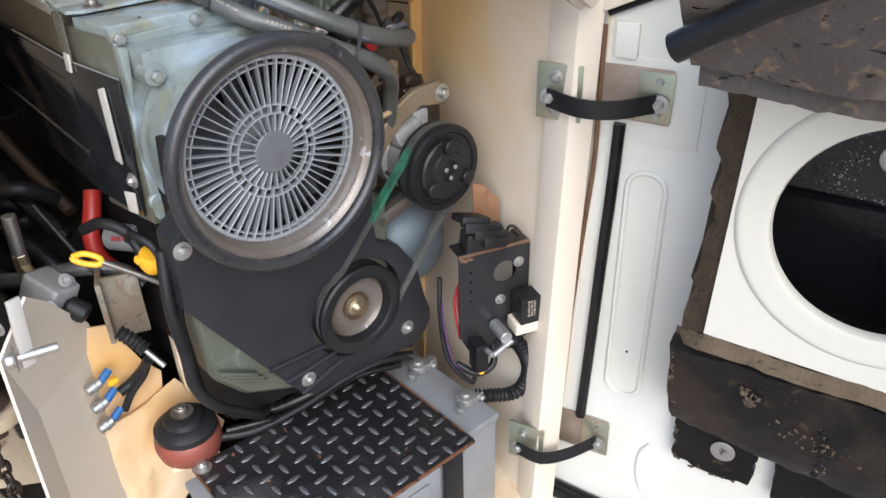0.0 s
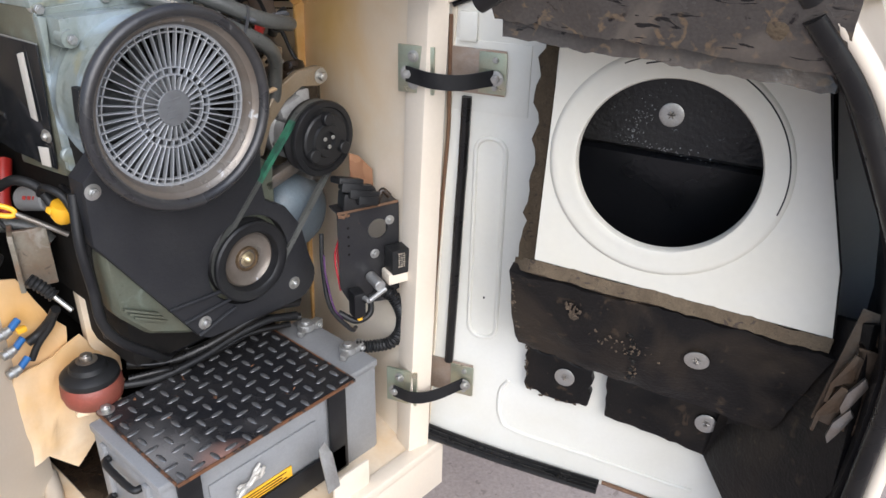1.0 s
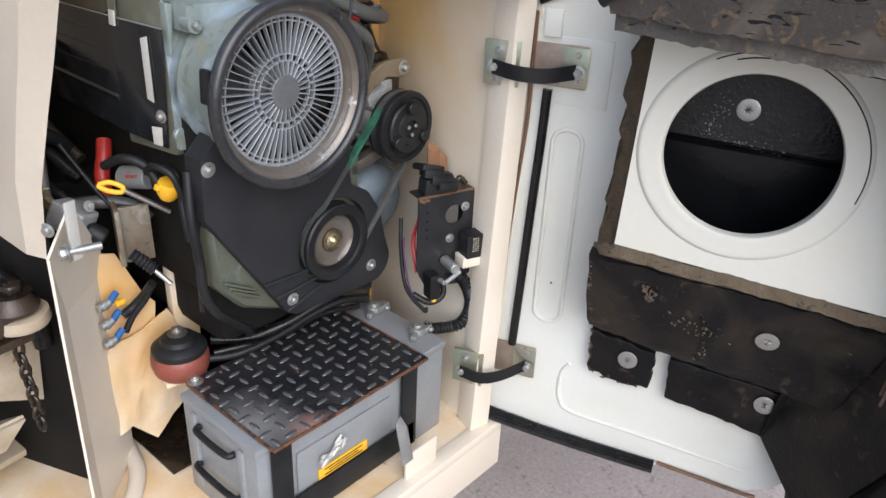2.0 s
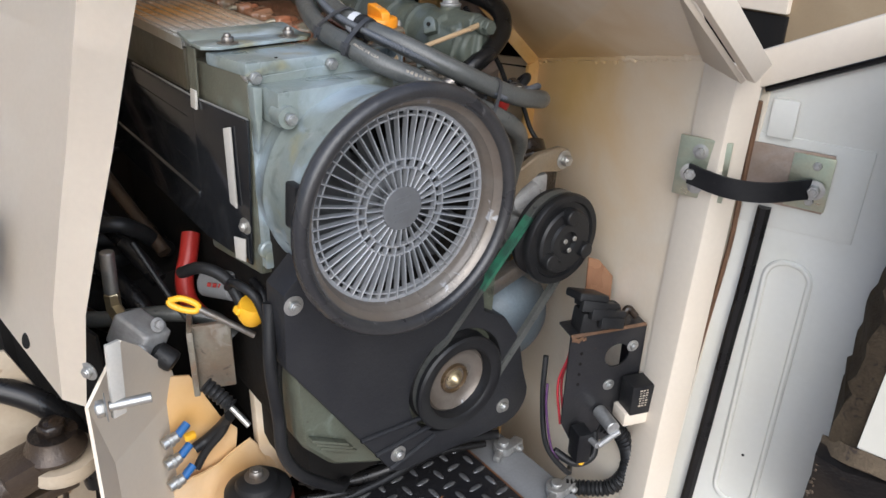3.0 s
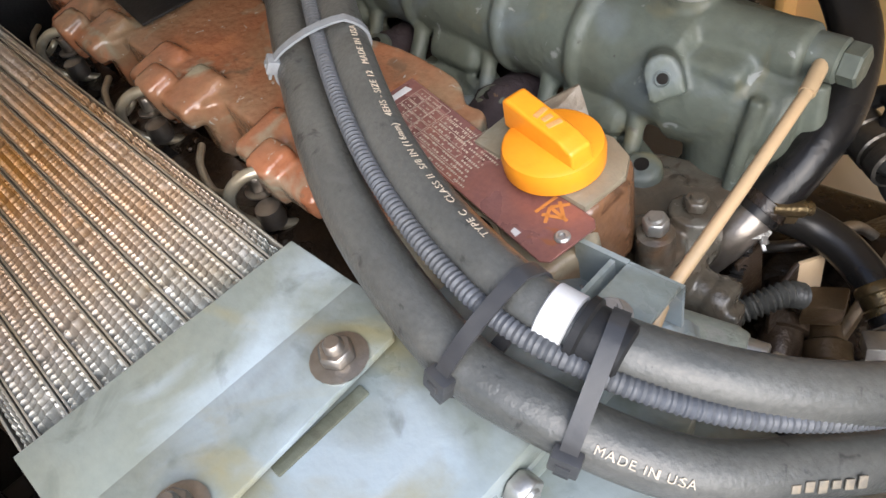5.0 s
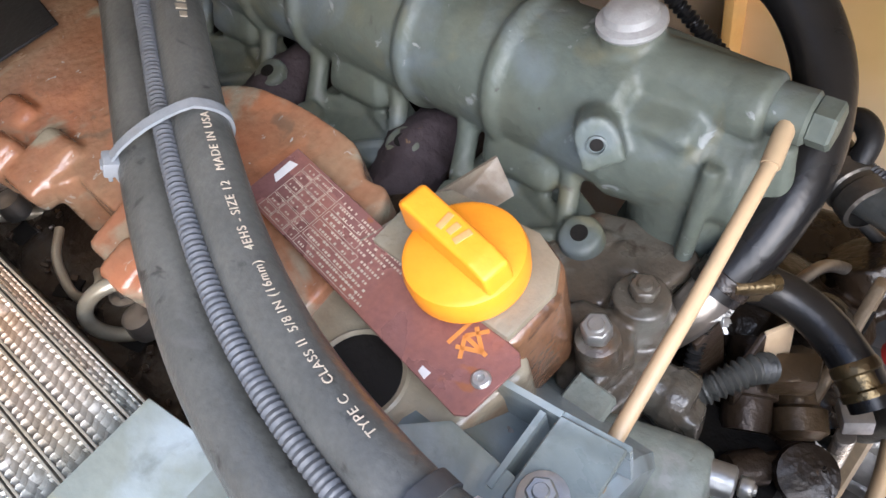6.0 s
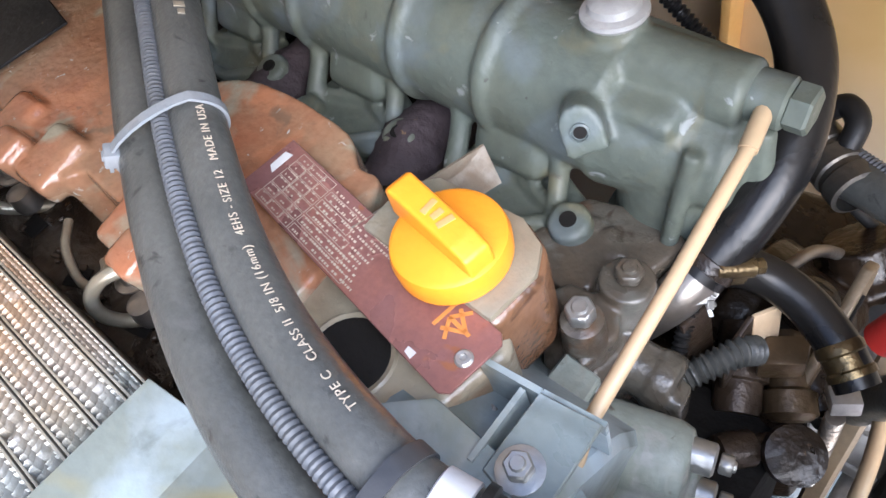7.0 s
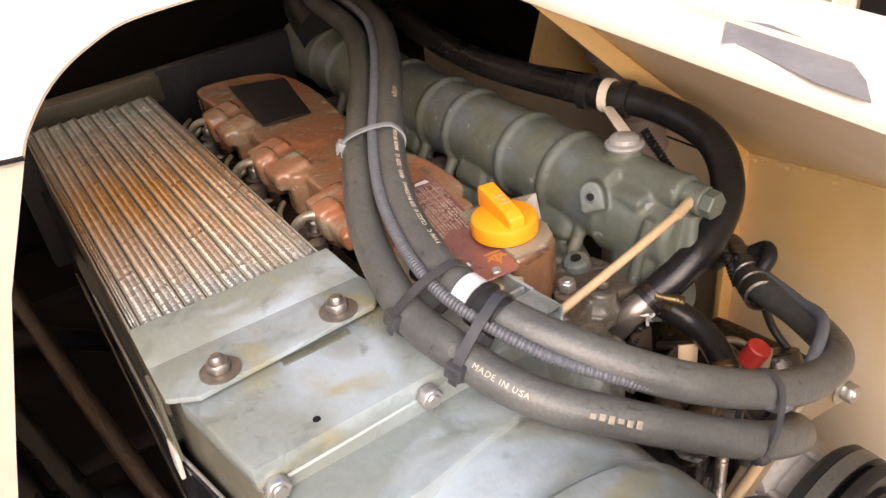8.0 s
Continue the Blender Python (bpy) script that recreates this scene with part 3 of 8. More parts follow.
sheet(bm, [(0.136, -0.203, 1.470), (0.345, -0.172, 1.334), (0.372, -0.172, 1.352), (0.165, -0.203, 1.490)], 0.012, 0.003)
sheet(bm, [(0.345, -0.172, 1.334), (0.136, -0.203, 1.468), (0.158, -0.186, 1.476), (0.377, -0.096, 1.341)], 0.006, 0.001)
part("front_rim", bm, CREAM, housing)
bm = B()
rz = lambda y: 1.4895 + 0.049 * y
sheet(bm, [(x, y, rz(y)) for x, y in ((0.160, 0.084), (0.166, 0.080), (0.152, 0.026), (0.151, 0.001), (0.168, 0.014), (0.186, 0.034), (0.197, 0.084), (0.191, 0.106))], 0.0008)
part("scuff_mark", bm, GREY_SCUFF, housing, "grey scuffed patch in the paint")
# inner flange behind the wall's end: the rib, its orange bounce light painted ochre
bm = B()
sheet(bm, [(WX(0.28), 0.280, 0.45), (WX(0.28), 0.280, 1.262), (WX(0.28) - 0.024, 0.280, 1.252), (WX(0.28) - 0.03, 0.280, 0.45)], 0.008, 0.002)
sheet(bm, [(WX(0.28) + 0.004, 0.278, 1.262), (0.190, 0.280, 1.4975), (0.180, 0.286, 1.492), (WX(0.28) - 0.012, 0.286, 1.249)], 0.008, 0.002)
part("inner_rib", bm, OCHRE, housing, "cream rib with its orange bounce light painted in")

# rear cowl: an arch with a rounded corner in front, closed behind
arch = [(-0.323, 0.99), (-0.142, 1.488), (-0.135, 1.500), (-0.118, 1.518), (-0.095, 1.531), (-0.066, 1.538), (0.02, 1.540), (0.125, 1.538), (0.17, 1.520), (0.187, 1.495)]
arch = arch[:1] + [(p.x, p.z) for p in spline([(x, 0, z) for x, z in arch[1:]], 4)]
edge_y = lambda z: 0.134 + (min(z, 1.49) - 0.99) * 0.21
bm = B()
front = [Vector((x, edge_y(z) if x < 0.1 else 0.26, z)) for x, z in arch]
# side skin: narrow bright return by the opening, then the broad side panel going back
edge_pts = [(-0.323, 0.99), (-0.302, 1.09), (-0.268, 1.18), (-0.240, 1.25), (-0.203, 1.35), (-0.172, 1.43), (-0.142, 1.488)]
vs_in = [bm.verts.new((x, edge_y(z), z)) for x, z in edge_pts]
ret = [bm.verts.new((x - 0.020 - 0.043 * (z - 0.99) / 0.5, edge_y(z) + 0.014 - 0.02 * (z - 0.99), z + 0.01)) for x, z in edge_pts]
back = [bm.verts.new((-0.42 + 0.09 * i / 6, 0.62 + 0.28 * i / 6, 1.09 + 0.47 * i / 6)) for i in range(7)]
far = [bm.verts.new((-0.44 + 0.08 * i / 6, 1.3, 1.09 + 0.47 * i / 6)) for i in range(7)]
for a, b in ((vs_in, ret), (ret, back), (back, far)):
    for i in range(6):
        bm.faces.new((a[i], a[i + 1], b[i + 1], b[i]))
bmesh.ops.solidify(bm, geom=bm.faces[:], thickness=0.006)
part("side_panel", bm, CREAM, housing, "cream side panel with a small round hole")
# top skin with the rounded corner
bm = B()
rows = []
for yy, lift in ((None, 0.0), (0.32, 0.012), (1.3, 0.03)):
    rows.append([bm.verts.new((p.x * (1 if yy is None else 1.02), p.y if yy is None else max(yy, p.y + 0.01), p.z + lift)) for p in front[1:]])
for a, b in zip(rows, rows[1:]):
    for i in range(len(a) - 1):
        bm.faces.new((a[i], a[i + 1], b[i + 1], b[i]))
bmesh.ops.solidify(bm, geom=bm.faces[:], thickness=0.008)
part("top_skin", bm, CREAM, housing)
bm = B()
tri = [(-0.142, 1.488), (-0.205, 1.50), (-0.20, 1.545), (-0.12, 1.572), (0.19, 1.572), (0.21, 1.50), (0.187, 1.495)] + [(x, z) for x, z in arch[-2:1:-1]]
prism(bm, tri, at_y(0.248), 0.010, 0.002)
part("arch_front", bm, CREAM, housing, "cream arch with a fine crack in the paint")
bm = B()
block(bm, (-0.150, 0.2365, 1.4905), (0.016, 0.003, 0.0018), 0.0003, (0, 6, 0))
part("paint_crack", bm, DARK, housing, "dark crack in the paint")
# closing walls, coloured near-black for the unlit inside
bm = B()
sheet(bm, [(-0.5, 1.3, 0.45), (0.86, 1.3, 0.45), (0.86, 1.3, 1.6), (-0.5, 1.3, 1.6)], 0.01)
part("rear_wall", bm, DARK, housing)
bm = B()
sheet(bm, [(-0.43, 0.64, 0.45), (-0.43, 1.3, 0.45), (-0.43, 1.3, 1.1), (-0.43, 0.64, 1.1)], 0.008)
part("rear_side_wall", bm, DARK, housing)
bm = B()
rod(bm, Vector((-0.3543, 0.2422, 1.0305)) - Vector((0.93, 0.209, -0.303)) * 0.0016, Vector((-0.3543, 0.2422, 1.0305)) + Vector((0.93, 0.209, -0.303)) * 0.0075, 0.0098, 24)
part("bolt_hole", bm, DARK, housing)
bm = B()
lathe(bm, (-0.2865, 0.285, 1.262), (-1, -0.4, 0.3), [(0.006, 0), (0.006, 0.002), (0.003, 0.0045), (0, 0.005)], 14)
part("rivet", bm, ZINC, housing)

# floor tray and sill
bm = B()
sheet(bm, [(-0.42, -0.15, 0.452), (0.40, -0.15, 0.452), (0.75, 1.3, 0.452), (-0.42, 1.3, 0.452)], 0.008)
part("floor_tray", bm, CREAM_RUST, housing, "rust-stained cream floor tray")
# sheet added only to darken the floor under the engine; no mat is known
bm = B()
sheet(bm, [(-0.17, 0.17, 0.462), (0.39, 0.17, 0.462), (0.55, 1.25, 0.462), (-0.17, 1.25, 0.462)], 0.004)
part("dark_floor_sheet", bm, GRIME, housing, "near-black sheet darkening the floor under the engine")
bm = B()
block(bm, (0.0, -0.158, 0.452), (0.79, 0.034, 0.024), 0.005)
block(bm, (0.0, -0.171, 0.40), (0.79, 0.006, 0.11), 0.002)
part("sill", bm, CREAM, housing, "cream sill with rounded edge")
bm = B()
block(bm, (0.02, 0.5, 0.40), (0.72, 1.2, 0.08), 0.006)
part("chassis", bm, CREAM, housing)
bm = B()
block(bm, (0.02, 0.62, 0.18), (0.50, 0.86, 0.372), 0.01)
part("base_skirt", bm, DARK, housing)

# lower left: the folded upright panel and its stained inner plates
bm = B()
a, b, c = Vector((-0.326, 0.128, 0.994)), Vector((-0.304, 0.166, 0.878)), Vector((-0.184, 0.288, 0.863))
sheet(bm, [a, b, c, (-0.195, 0.265, 0.913), (-0.249, 0.189, 1.014), (-0.273, 0.160, 1.046)], 0.004)
sheet(bm, [b, (-0.305, 0.176, 0.462), (-0.19, 0.283, 0.462), c], 0.004)
sheet(bm, [a, (-0.342, 0.110, 0.462), (-0.305, 0.176, 0.462), b], 0.004)
part("upright_panel", bm, CREAM, housing, "folded cream upright panel")
def crumpled(corners, label, amp=0.006):
    """A thin bent plate: an outline filled, cut fine and pushed about by noise."""
    bm = B()
    bm.faces.new([bm.verts.new(c) for c in corners])
    bmesh.ops.triangulate(bm, faces=bm.faces[:])
    for k in range(3):
        bmesh.ops.subdivide_edges(bm, edges=bm.edges[:], cuts=1, use_grid_fill=True)
    for v in bm.verts:
        v.co += Vector((0.3, -1, 0.1)) * (noise.noise(v.co * 22) * amp + noise.noise(v.co * 70) * amp * 0.25)
    bmesh.ops.solidify(bm, geom=bm.faces[:], thickness=0.003)
    return part("stained_plate", bm, CREAM_RUST, housing, label, 60)


crumpled([(-0.205, 0.262, 0.908), (-0.170, 0.264, 0.896), (-0.136, 0.264, 0.812), (-0.112, 0.264, 0.778), (-0.125, 0.262, 0.70), (-0.20, 0.262, 0.60), (-0.27, 0.258, 0.60), (-0.262, 0.258, 0.75)], "cream plate with orange rust stains", 0.004)
crumpled([(-0.218, 0.246, 0.735), (-0.240, 0.246, 0.54), (-0.195, 0.246, 0.548), (-0.152, 0.246, 0.495), (-0.077, 0.246, 0.560), (-0.035, 0.250, 0.630), (-0.075, 0.250, 0.723), (-0.099, 0.250, 0.762), (-0.150, 0.246, 0.742)], "crumpled cream plate under the engine mount", 0.008)
# baffle added to keep light out of the housing's left side
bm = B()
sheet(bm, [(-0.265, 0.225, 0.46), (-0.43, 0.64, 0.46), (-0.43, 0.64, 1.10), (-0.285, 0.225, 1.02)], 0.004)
part("shade_baffle", bm, DARK, housing)
bm = B()
v = [bm.verts.new(p) for p in ((-0.142, 0.262, 1.494), (-0.205, 0.262, 1.503), (-0.33, 0.9, 1.565), (-0.36, 1.3, 1.565), (-0.145, 1.3, 1.53))]
bm.faces.new((v[0], v[1], v[2], v[4]))
bm.faces.new((v[2], v[3], v[4]))
bmesh.ops.solidify(bm, geom=bm.faces[:], thickness=0.005)
part("cowl_shoulder", bm, CREAM, housing)
bm = B()
tube(bm, [(-0.345, 0.10, 0.463), (-0.27, 0.15, 0.465), (-0.215, 0.22, 0.465), (-0.19, 0.3, 0.465)], 0.016, 10)
part("foot_flange", bm, CREAM, housing)

# ---- diesel engine ----
engine = thing("diesel_engine", (0.05, 0.35, 0.78), "grey-green air and oil cooled diesel engine with a round fan inlet", "engine")
FC = Vector((0.003, 0, 1.201))

bm = B()
block(bm, (0.045, 0.40, 1.02), (0.28, 0.62, 0.36), 0.02)
block(bm, (0.045, 0.36, 0.80), (0.24, 0.5, 0.14), 0.03)
# shade on the crankcase is put into its near-black colour
part("crankcase", bm, DARK, engine, "crankcase coloured near-black for its shade")
bm = B()
prism(bm, [(-0.115, 1.02), (-0.108, 0.885), (-0.066, 0.835), (0.0, 0.805), (0.03, 0.795), (0.19, 0.79), (0.20, 1.05), (0.1, 1.12)], at_y(0.10), 0.05, 0.006)
part("front_casting", bm, GREEN_DIRTY, engine)
for i in range(5):
    part("casting_fin", block(B(), (-0.075 + i * 0.008, 0.043 + 0.004 * i, 0.885 - 0.012 * i), (0.06, 0.01, 0.004), 0.001, (0, 30, 0)), GREEN_DIRTY, engine)

# fan duct
bm = B()
lathe(bm, (FC.x, 0.155, FC.z), (0, -1, 0), [(0.100, 0), (0.1085, 0), (0.1100, 0.030), (0.1135, 0.050), (0.1160, 0.056), (0.1165, 0.059), (0.1150, 0.063), (0.1165, 0.085), (0.1165, 0.112), (0.1205, 0.116), (0.1212, 0.122), (0.1212, 0.145), (0.119, 0.15), (0.113, 0.15), (0.112, 0.05)], 64, True)
part("fan_barrel", bm, GREEN_PALE, engine, "chalky pale green fan barrel")
# near-black sleeve puts the barrel's inner shade into colour
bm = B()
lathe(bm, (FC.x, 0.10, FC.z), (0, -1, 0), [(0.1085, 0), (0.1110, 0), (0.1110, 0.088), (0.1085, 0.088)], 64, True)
part("duct_shade_wall", bm, DARK, engine)
bm = B()
prism(bm, [(-0.1065, 1.10), (-0.1065, 1.325), (-0.100, 1.332), (0.06, 1.338), (0.10, 1.31), (0.135, 1.25), (0.14, 1.10)], at_y(0.20), 0.072, 0.004)
part("fan_housing", bm, GREEN_PALE, engine)
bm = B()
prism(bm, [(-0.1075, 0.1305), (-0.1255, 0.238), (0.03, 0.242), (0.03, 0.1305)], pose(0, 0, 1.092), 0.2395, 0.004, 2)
part("housing_side", bm, SIDE_OLIVE, engine, "olive-green side of the fan housing, darkened for its shade")
bm = B()
prism(bm, [(-0.1065, 1.322), (-0.0945, 1.320), (-0.0975, 1.285), (-0.1045, 1.245)], at_y(0.134), 0.017, 0.003, 2)
part("casting_web", bm, GREEN_PALE, engine)
bm = B()
lathe(bm, (-0.099, 0.132, 1.125), (0, -1, 0), [(0.011, 0), (0.011, 0.006), (0.009, 0.008), (0, 0.008)], 18)
block(bm, (-0.094, 0.128, 1.112), (0.020, 0.010, 0.022), 0.003)
part("casting_lug", bm, GREEN_PALE, engine)
# stepped top of the fan housing
bm = B()
prism(bm, [(-0.1085, 0.1275), (-0.1215, 0.205), (0.045, 0.205), (0.066, 0.18), (0.062, 0.130)], pose(0, 0, 1.330), 0.0145, 0.003, 2)
top = part("housing_lid", bm, GREEN_PALE, engine, "pale green lid with a yellowed patch")
bm = B()
block(bm, (-0.041, 0.1925, 1.3447), (0.044, 0.006, 0.002), 0.0009)
part("slot", bm, GREEN_DIRTY, top)
bm = B()
rod(bm, (-0.067, 0.139, 1.343), (-0.067, 0.139, 1.3452), 0.0022, 12)
part("screw_hole", bm, DARK, top)
bm = B()
prism(bm, [(-0.0945, 0.083), (-0.0955, 0.133), (0.06, 0.134), (0.075, 0.128), (0.06, 0.100), (0.02, 0.092), (-0.04, 0.083)], pose(0, 0, 1.284), 0.0375, 0.0022, 2)
lathe(bm, (-0.084, 0.087, 1.3105), (0, -1, 0), [(0.0085, -0.02), (0.0085, 0.001), (0.0075, 0.002), (0.0032, 0.002), (0.0028, -0.001), (0, -0.0015)], 20)
lathe(bm, (-0.087, 0.079, 1.296), (0, -1, 0), [(0.012, -0.02), (0.012, 0.004), (0, 0.004)], 20)
part("housing_ledge", bm, GREEN_PALE, engine)
for p, d, r in (((-0.099, 0.131, 1.329), (0, -1, 0), 0.0085), ((-0.007, 0.130, 1.334), (0, -1, 0), 0.0085), ((-0.087, 0.076, 1.296), (0, -1, 0), 0.008)):
    bm = B()
    lathe(bm, Vector(p) + Vector((0, 0.012, 0)), d, [(r * 1.15, 0), (r * 1.15, 0.010), (r, 0.012), (0, 0.012)], 20)
    hexbolt(bm, p, d, r * 0.85, 0.008, False)
    part("housing_bolt", bm, ZINC, engine)

# bell mouth with its rubber lip
bm = B()
lathe(bm, FC, (0, -1, 0), [(0.1125, -0.012), (0.1130, 0.004), (0.1150, 0.011), (0.1180, 0.0145), (0.1187, 0.0170), (0.1205, 0.0178), (0.1250, 0.022), (0.1275, 0.0265), (0.1310, 0.0200), (0.1290, 0.0100), (0.1235, 0.000), (0.119, -0.010)], 72, True)
part("bell_mouth", bm, BELL, engine, "dusty brown-grey bell mouth")
bm = B()
lathe(bm, FC, (0, -1, 0), [(0.1262, 0.0185), (0.1262, 0.0265), (0.1285, 0.0310), (0.1325, 0.0335), (0.1370, 0.0335), (0.1408, 0.0308), (0.1428, 0.0262), (0.1428, 0.0210), (0.1408, 0.0165), (0.1372, 0.0140), (0.1320, 0.0132), (0.1285, 0.0150)], 72, True)
part("rubber_lip", bm, RING, engine, "worn black rubber lip")
# grille
grille = B()
for r, w in ((0.1105, 0.0022), (0.1030, 0.0010), (0.056, 0.0011), (0.046, 0.0011)):
    lathe(grille, FC, (0, -1, 0), [(r - w, -0.005), (r - w, 0.002), (r + w, 0.002), (r + w, -0.005)], 72, True)
grille_ob = part("fan_grille", grille, GRILLE, engine, "grey moulded fan grille")
bm = B()
lathe(bm, FC, (0, -1, 0), [(0.0255, -0.004), (0.0255, 0.003), (0.0245, 0.0042), (0.0, 0.0042)], 48)
for i in range(4):
    block(bm, FC + Vector((0.0, -0.0044, 0.012 - 0.008 * i)), (0.024 - 0.004 * (i % 2), 0.0008, 0.0024), 0.0003, (0, -8, 0))
part("hub_badge", bm, BADGE, grille_ob, "round badge with raised worn marks")
for k, (n, r0, r1, w) in enumerate(((54, 0.056, 0.1100, 0.0016), (27, 0.025, 0.0460, 0.0015), (27, 0.0465, 0.0560, 0.0018))):
    bm = B()
    block(bm, ((r0 + r1) / 2, 0, 0), (r1 - r0, 0.009, w), 0.0005, seg=1)
    me = bpy.data.meshes.new("spoke")
    bm.to_mesh(me)
    bm.free()
    me.materials.append(GRILLE)
    for i in range(n):
        ob = new("spoke", me)
        ob.parent = grille_ob
        ob.matrix_basis = Matrix.Translation(FC - base_of(engine)) @ pose(0, 0, 0, 0, 360 * (i + 0.5 * (k == 2)) / n, 0)
# fan wheel behind the grille
bm = B()
lathe(bm, FC + Vector((0, 0.03, 0)), (0, -1, 0), [(0.048, -0.06), (0.048, 0.008), (0.040, 0.014), (0, 0.014)], 40)
wheel = part("fan_hub", bm, FAN_GREY, engine, "dusty grey fan wheel behind the grille")
for i in range(13):
    bm = B()
    v = []
    for a in range(6):
        r = 0.047 + 0.0122 * a
        for s in (0, 1):
            v.append(bm.verts.new((r, -0.014 + 0.028 * s + 0.002 * a * s, (0.018 - 0.036 * s) - 0.0016 * a)))
    for a in range(5):
        bm.faces.new((v[2 * a], v[2 * a + 1], v[2 * a + 3], v[2 * a + 2]))
    bmesh.ops.solidify(bm, geom=bm.faces[:], thickness=0.002)
    bm.transform(Matrix.Translation(FC + Vector((0, 0.034, 0))) @ pose(0, 0, 0, 0, 360 * i / 13, 0))
    part("fan_blade", bm, FAN_GREY, wheel)
# near-black disc stands for the unlit depth behind the fan wheel
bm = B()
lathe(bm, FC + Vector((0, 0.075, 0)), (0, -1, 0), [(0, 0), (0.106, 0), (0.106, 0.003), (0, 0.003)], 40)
part("duct_shade_disc", bm, DARK, engine)
bm = B()
block(bm, (-0.1190, 0.010, 1.227), (0.010, 0.022, 0.048), 0.003, (0, 4, 0))
part("black_tab", bm, BLACK, engine)

# belt cover
bm = B()
outline = [(-0.127, 1.115), (-0.130, 1.02), (0.012, 0.800), (0.03, 0.789), (0.205, 0.783)] + arc(0.215, 0.828, 0.045, -80, 10, 5) + [(0.248, 0.87), (0.235, 0.93), (0.205, 0.975), (0.165, 1.0), (0.160, 1.04), (0.165, 1.09), (0.10, 1.16), (-0.08, 1.16)]
ov = [bm.verts.new((x, z, 0)) for x, z in outline]
hv = [bm.verts.new((x, z, 0)) for x, z in arc(0.121, 0.903, 0.079, 0, 360, 48)[:-1]]
eds = [bm.edges.new((a, b)) for a, b in zip(ov, ov[1:] + ov[:1])] + [bm.edges.new((a, b)) for a, b in zip(hv, hv[1:] + hv[:1])]
bmesh.ops.triangle_fill(bm, edges=eds, use_beauty=True, normal=(0, 0, 1))
ex = bmesh.ops.extrude_face_region(bm, geom=bm.faces[:])["geom"]
bmesh.ops.translate(bm, verts=[v for v in ex if isinstance(v, bmesh.types.BMVert)], vec=(0, 0, 0.042))
bmesh.ops.recalc_face_normals(bm, faces=bm.faces)
rims = [e for e in bm.edges if len(e.link_faces) == 2 and e.calc_face_angle() > 1.2 and e.verts[0].co.z > 0.04 and e.verts[1].co.z > 0.04]
bmesh.ops.bevel(bm, geom=rims, offset=0.005, segments=2, profile=0.6, affect="EDGES", clamp_overlap=True)
bm.transform(at_y(0.075))
part("belt_cover", bm, COVER, engine, "dull black plastic belt cover")
bm = B()
for k in range(3):
    a, b = Vector((-0.035 + 0.022 * k, 0.0315, 0.873 - 0.034 * k)), Vector((0.075 + 0.004 * k, 0.0315, 0.868 - 0.020 * k))
    rod(bm, a, b, 0.0035, 8)
part("cover_ridge", bm, COVER, engine)
for p in ((-0.116, 0.033, 1.100), (0.023, 0.033, 0.824), (0.209, 0.033, 0.823)):
    bm = B()
    hexbolt(bm, p, (0, -1, 0), 0.0075, 0.006)
    part("cover_bolt", bm, ZINC, engine)
# crank pulley
CP = Vector((0.121, 0.052, 0.903))
bm = B()
lathe(bm, CP, (0, -1, 0), [(0.05, -0.01), (0.070, -0.008), (0.072, -0.002), (0.072, 0.004), (0.063, 0.011), (0.063, 0.015), (0.072, 0.022), (0.072, 0.028), (0.069, 0.031), (0.057, 0.031), (0.053, 0.028), (0.050, 0.012), (0.044, 0.006), (0.0, 0.006)], 56)
pulley = part("crank_pulley", bm, BLACK, engine, "black crank pulley with a dished steel centre")
bm = B()
lathe(bm, CP, (0, -1, 0), [(0.0495, 0.014), (0.046, 0.017), (0.041, 0.013), (0.034, 0.010), (0.022, 0.010), (0.018, 0.012), (0, 0.012)], 40)
part("pulley_dish", bm, BELL, pulley)
bm = B()
lathe(bm, CP + Vector((0, -0.009, 0)), (0, -1, 0), [(0.0225, 0), (0.0215, 0.006), (0.0185, 0.0075), (0.0170, 0.005), (0.0160, 0.002), (0, 0.002)], 36)
part("crank_cup", bm, TAN_STEEL, pulley, "rusty brown hub cup")
bm = B()
lathe(bm, CP + Vector((0, -0.0105, 0)), (0, -1, 0), [(0.0140, 0), (0.0130, 0.003), (0.0090, 0.0045), (0.0065, 0.0090), (0.0030, 0.0120), (0, 0.0125)], 28)
part("crank_bolt", bm, BRASS, pulley, "brass-coloured hub bolt")

# oil cooler on the side, with fin rows on top
CX0, CX1, CY0, CY1, CZ = -0.126, 0.003, 0.262, 0.70, 1.350
bm = B()
block(bm, ((CX0 + CX1) / 2, (CY0 + CY1) / 2, CZ - 0.063), (CX1 - CX0, CY1 - CY0, 0.104), 0.002)
cooler = part("oil_cooler", bm, COOLER, engine, "oil cooler block with zigzag aluminium fins")
slots = [CX0 + 0.0068 + 0.0143 * i for i in range(9)]
for i, x in enumerate([CX0 - 0.0004] + [q for x in slots for q in (x - 0.0010, x + 0.0010)] + [CX1 + 0.0004]):
    bm = B()
    block(bm, (x, (CY0 + CY1) / 2, CZ - 0.0066), (0.0011, CY1 - CY0, 0.0120), 0.0003, seg=1)
    part("cooler_bar", bm, FIN_BAR, cooler)
fv, ff = [], []
edges = [CX0] + slots + [CX1]
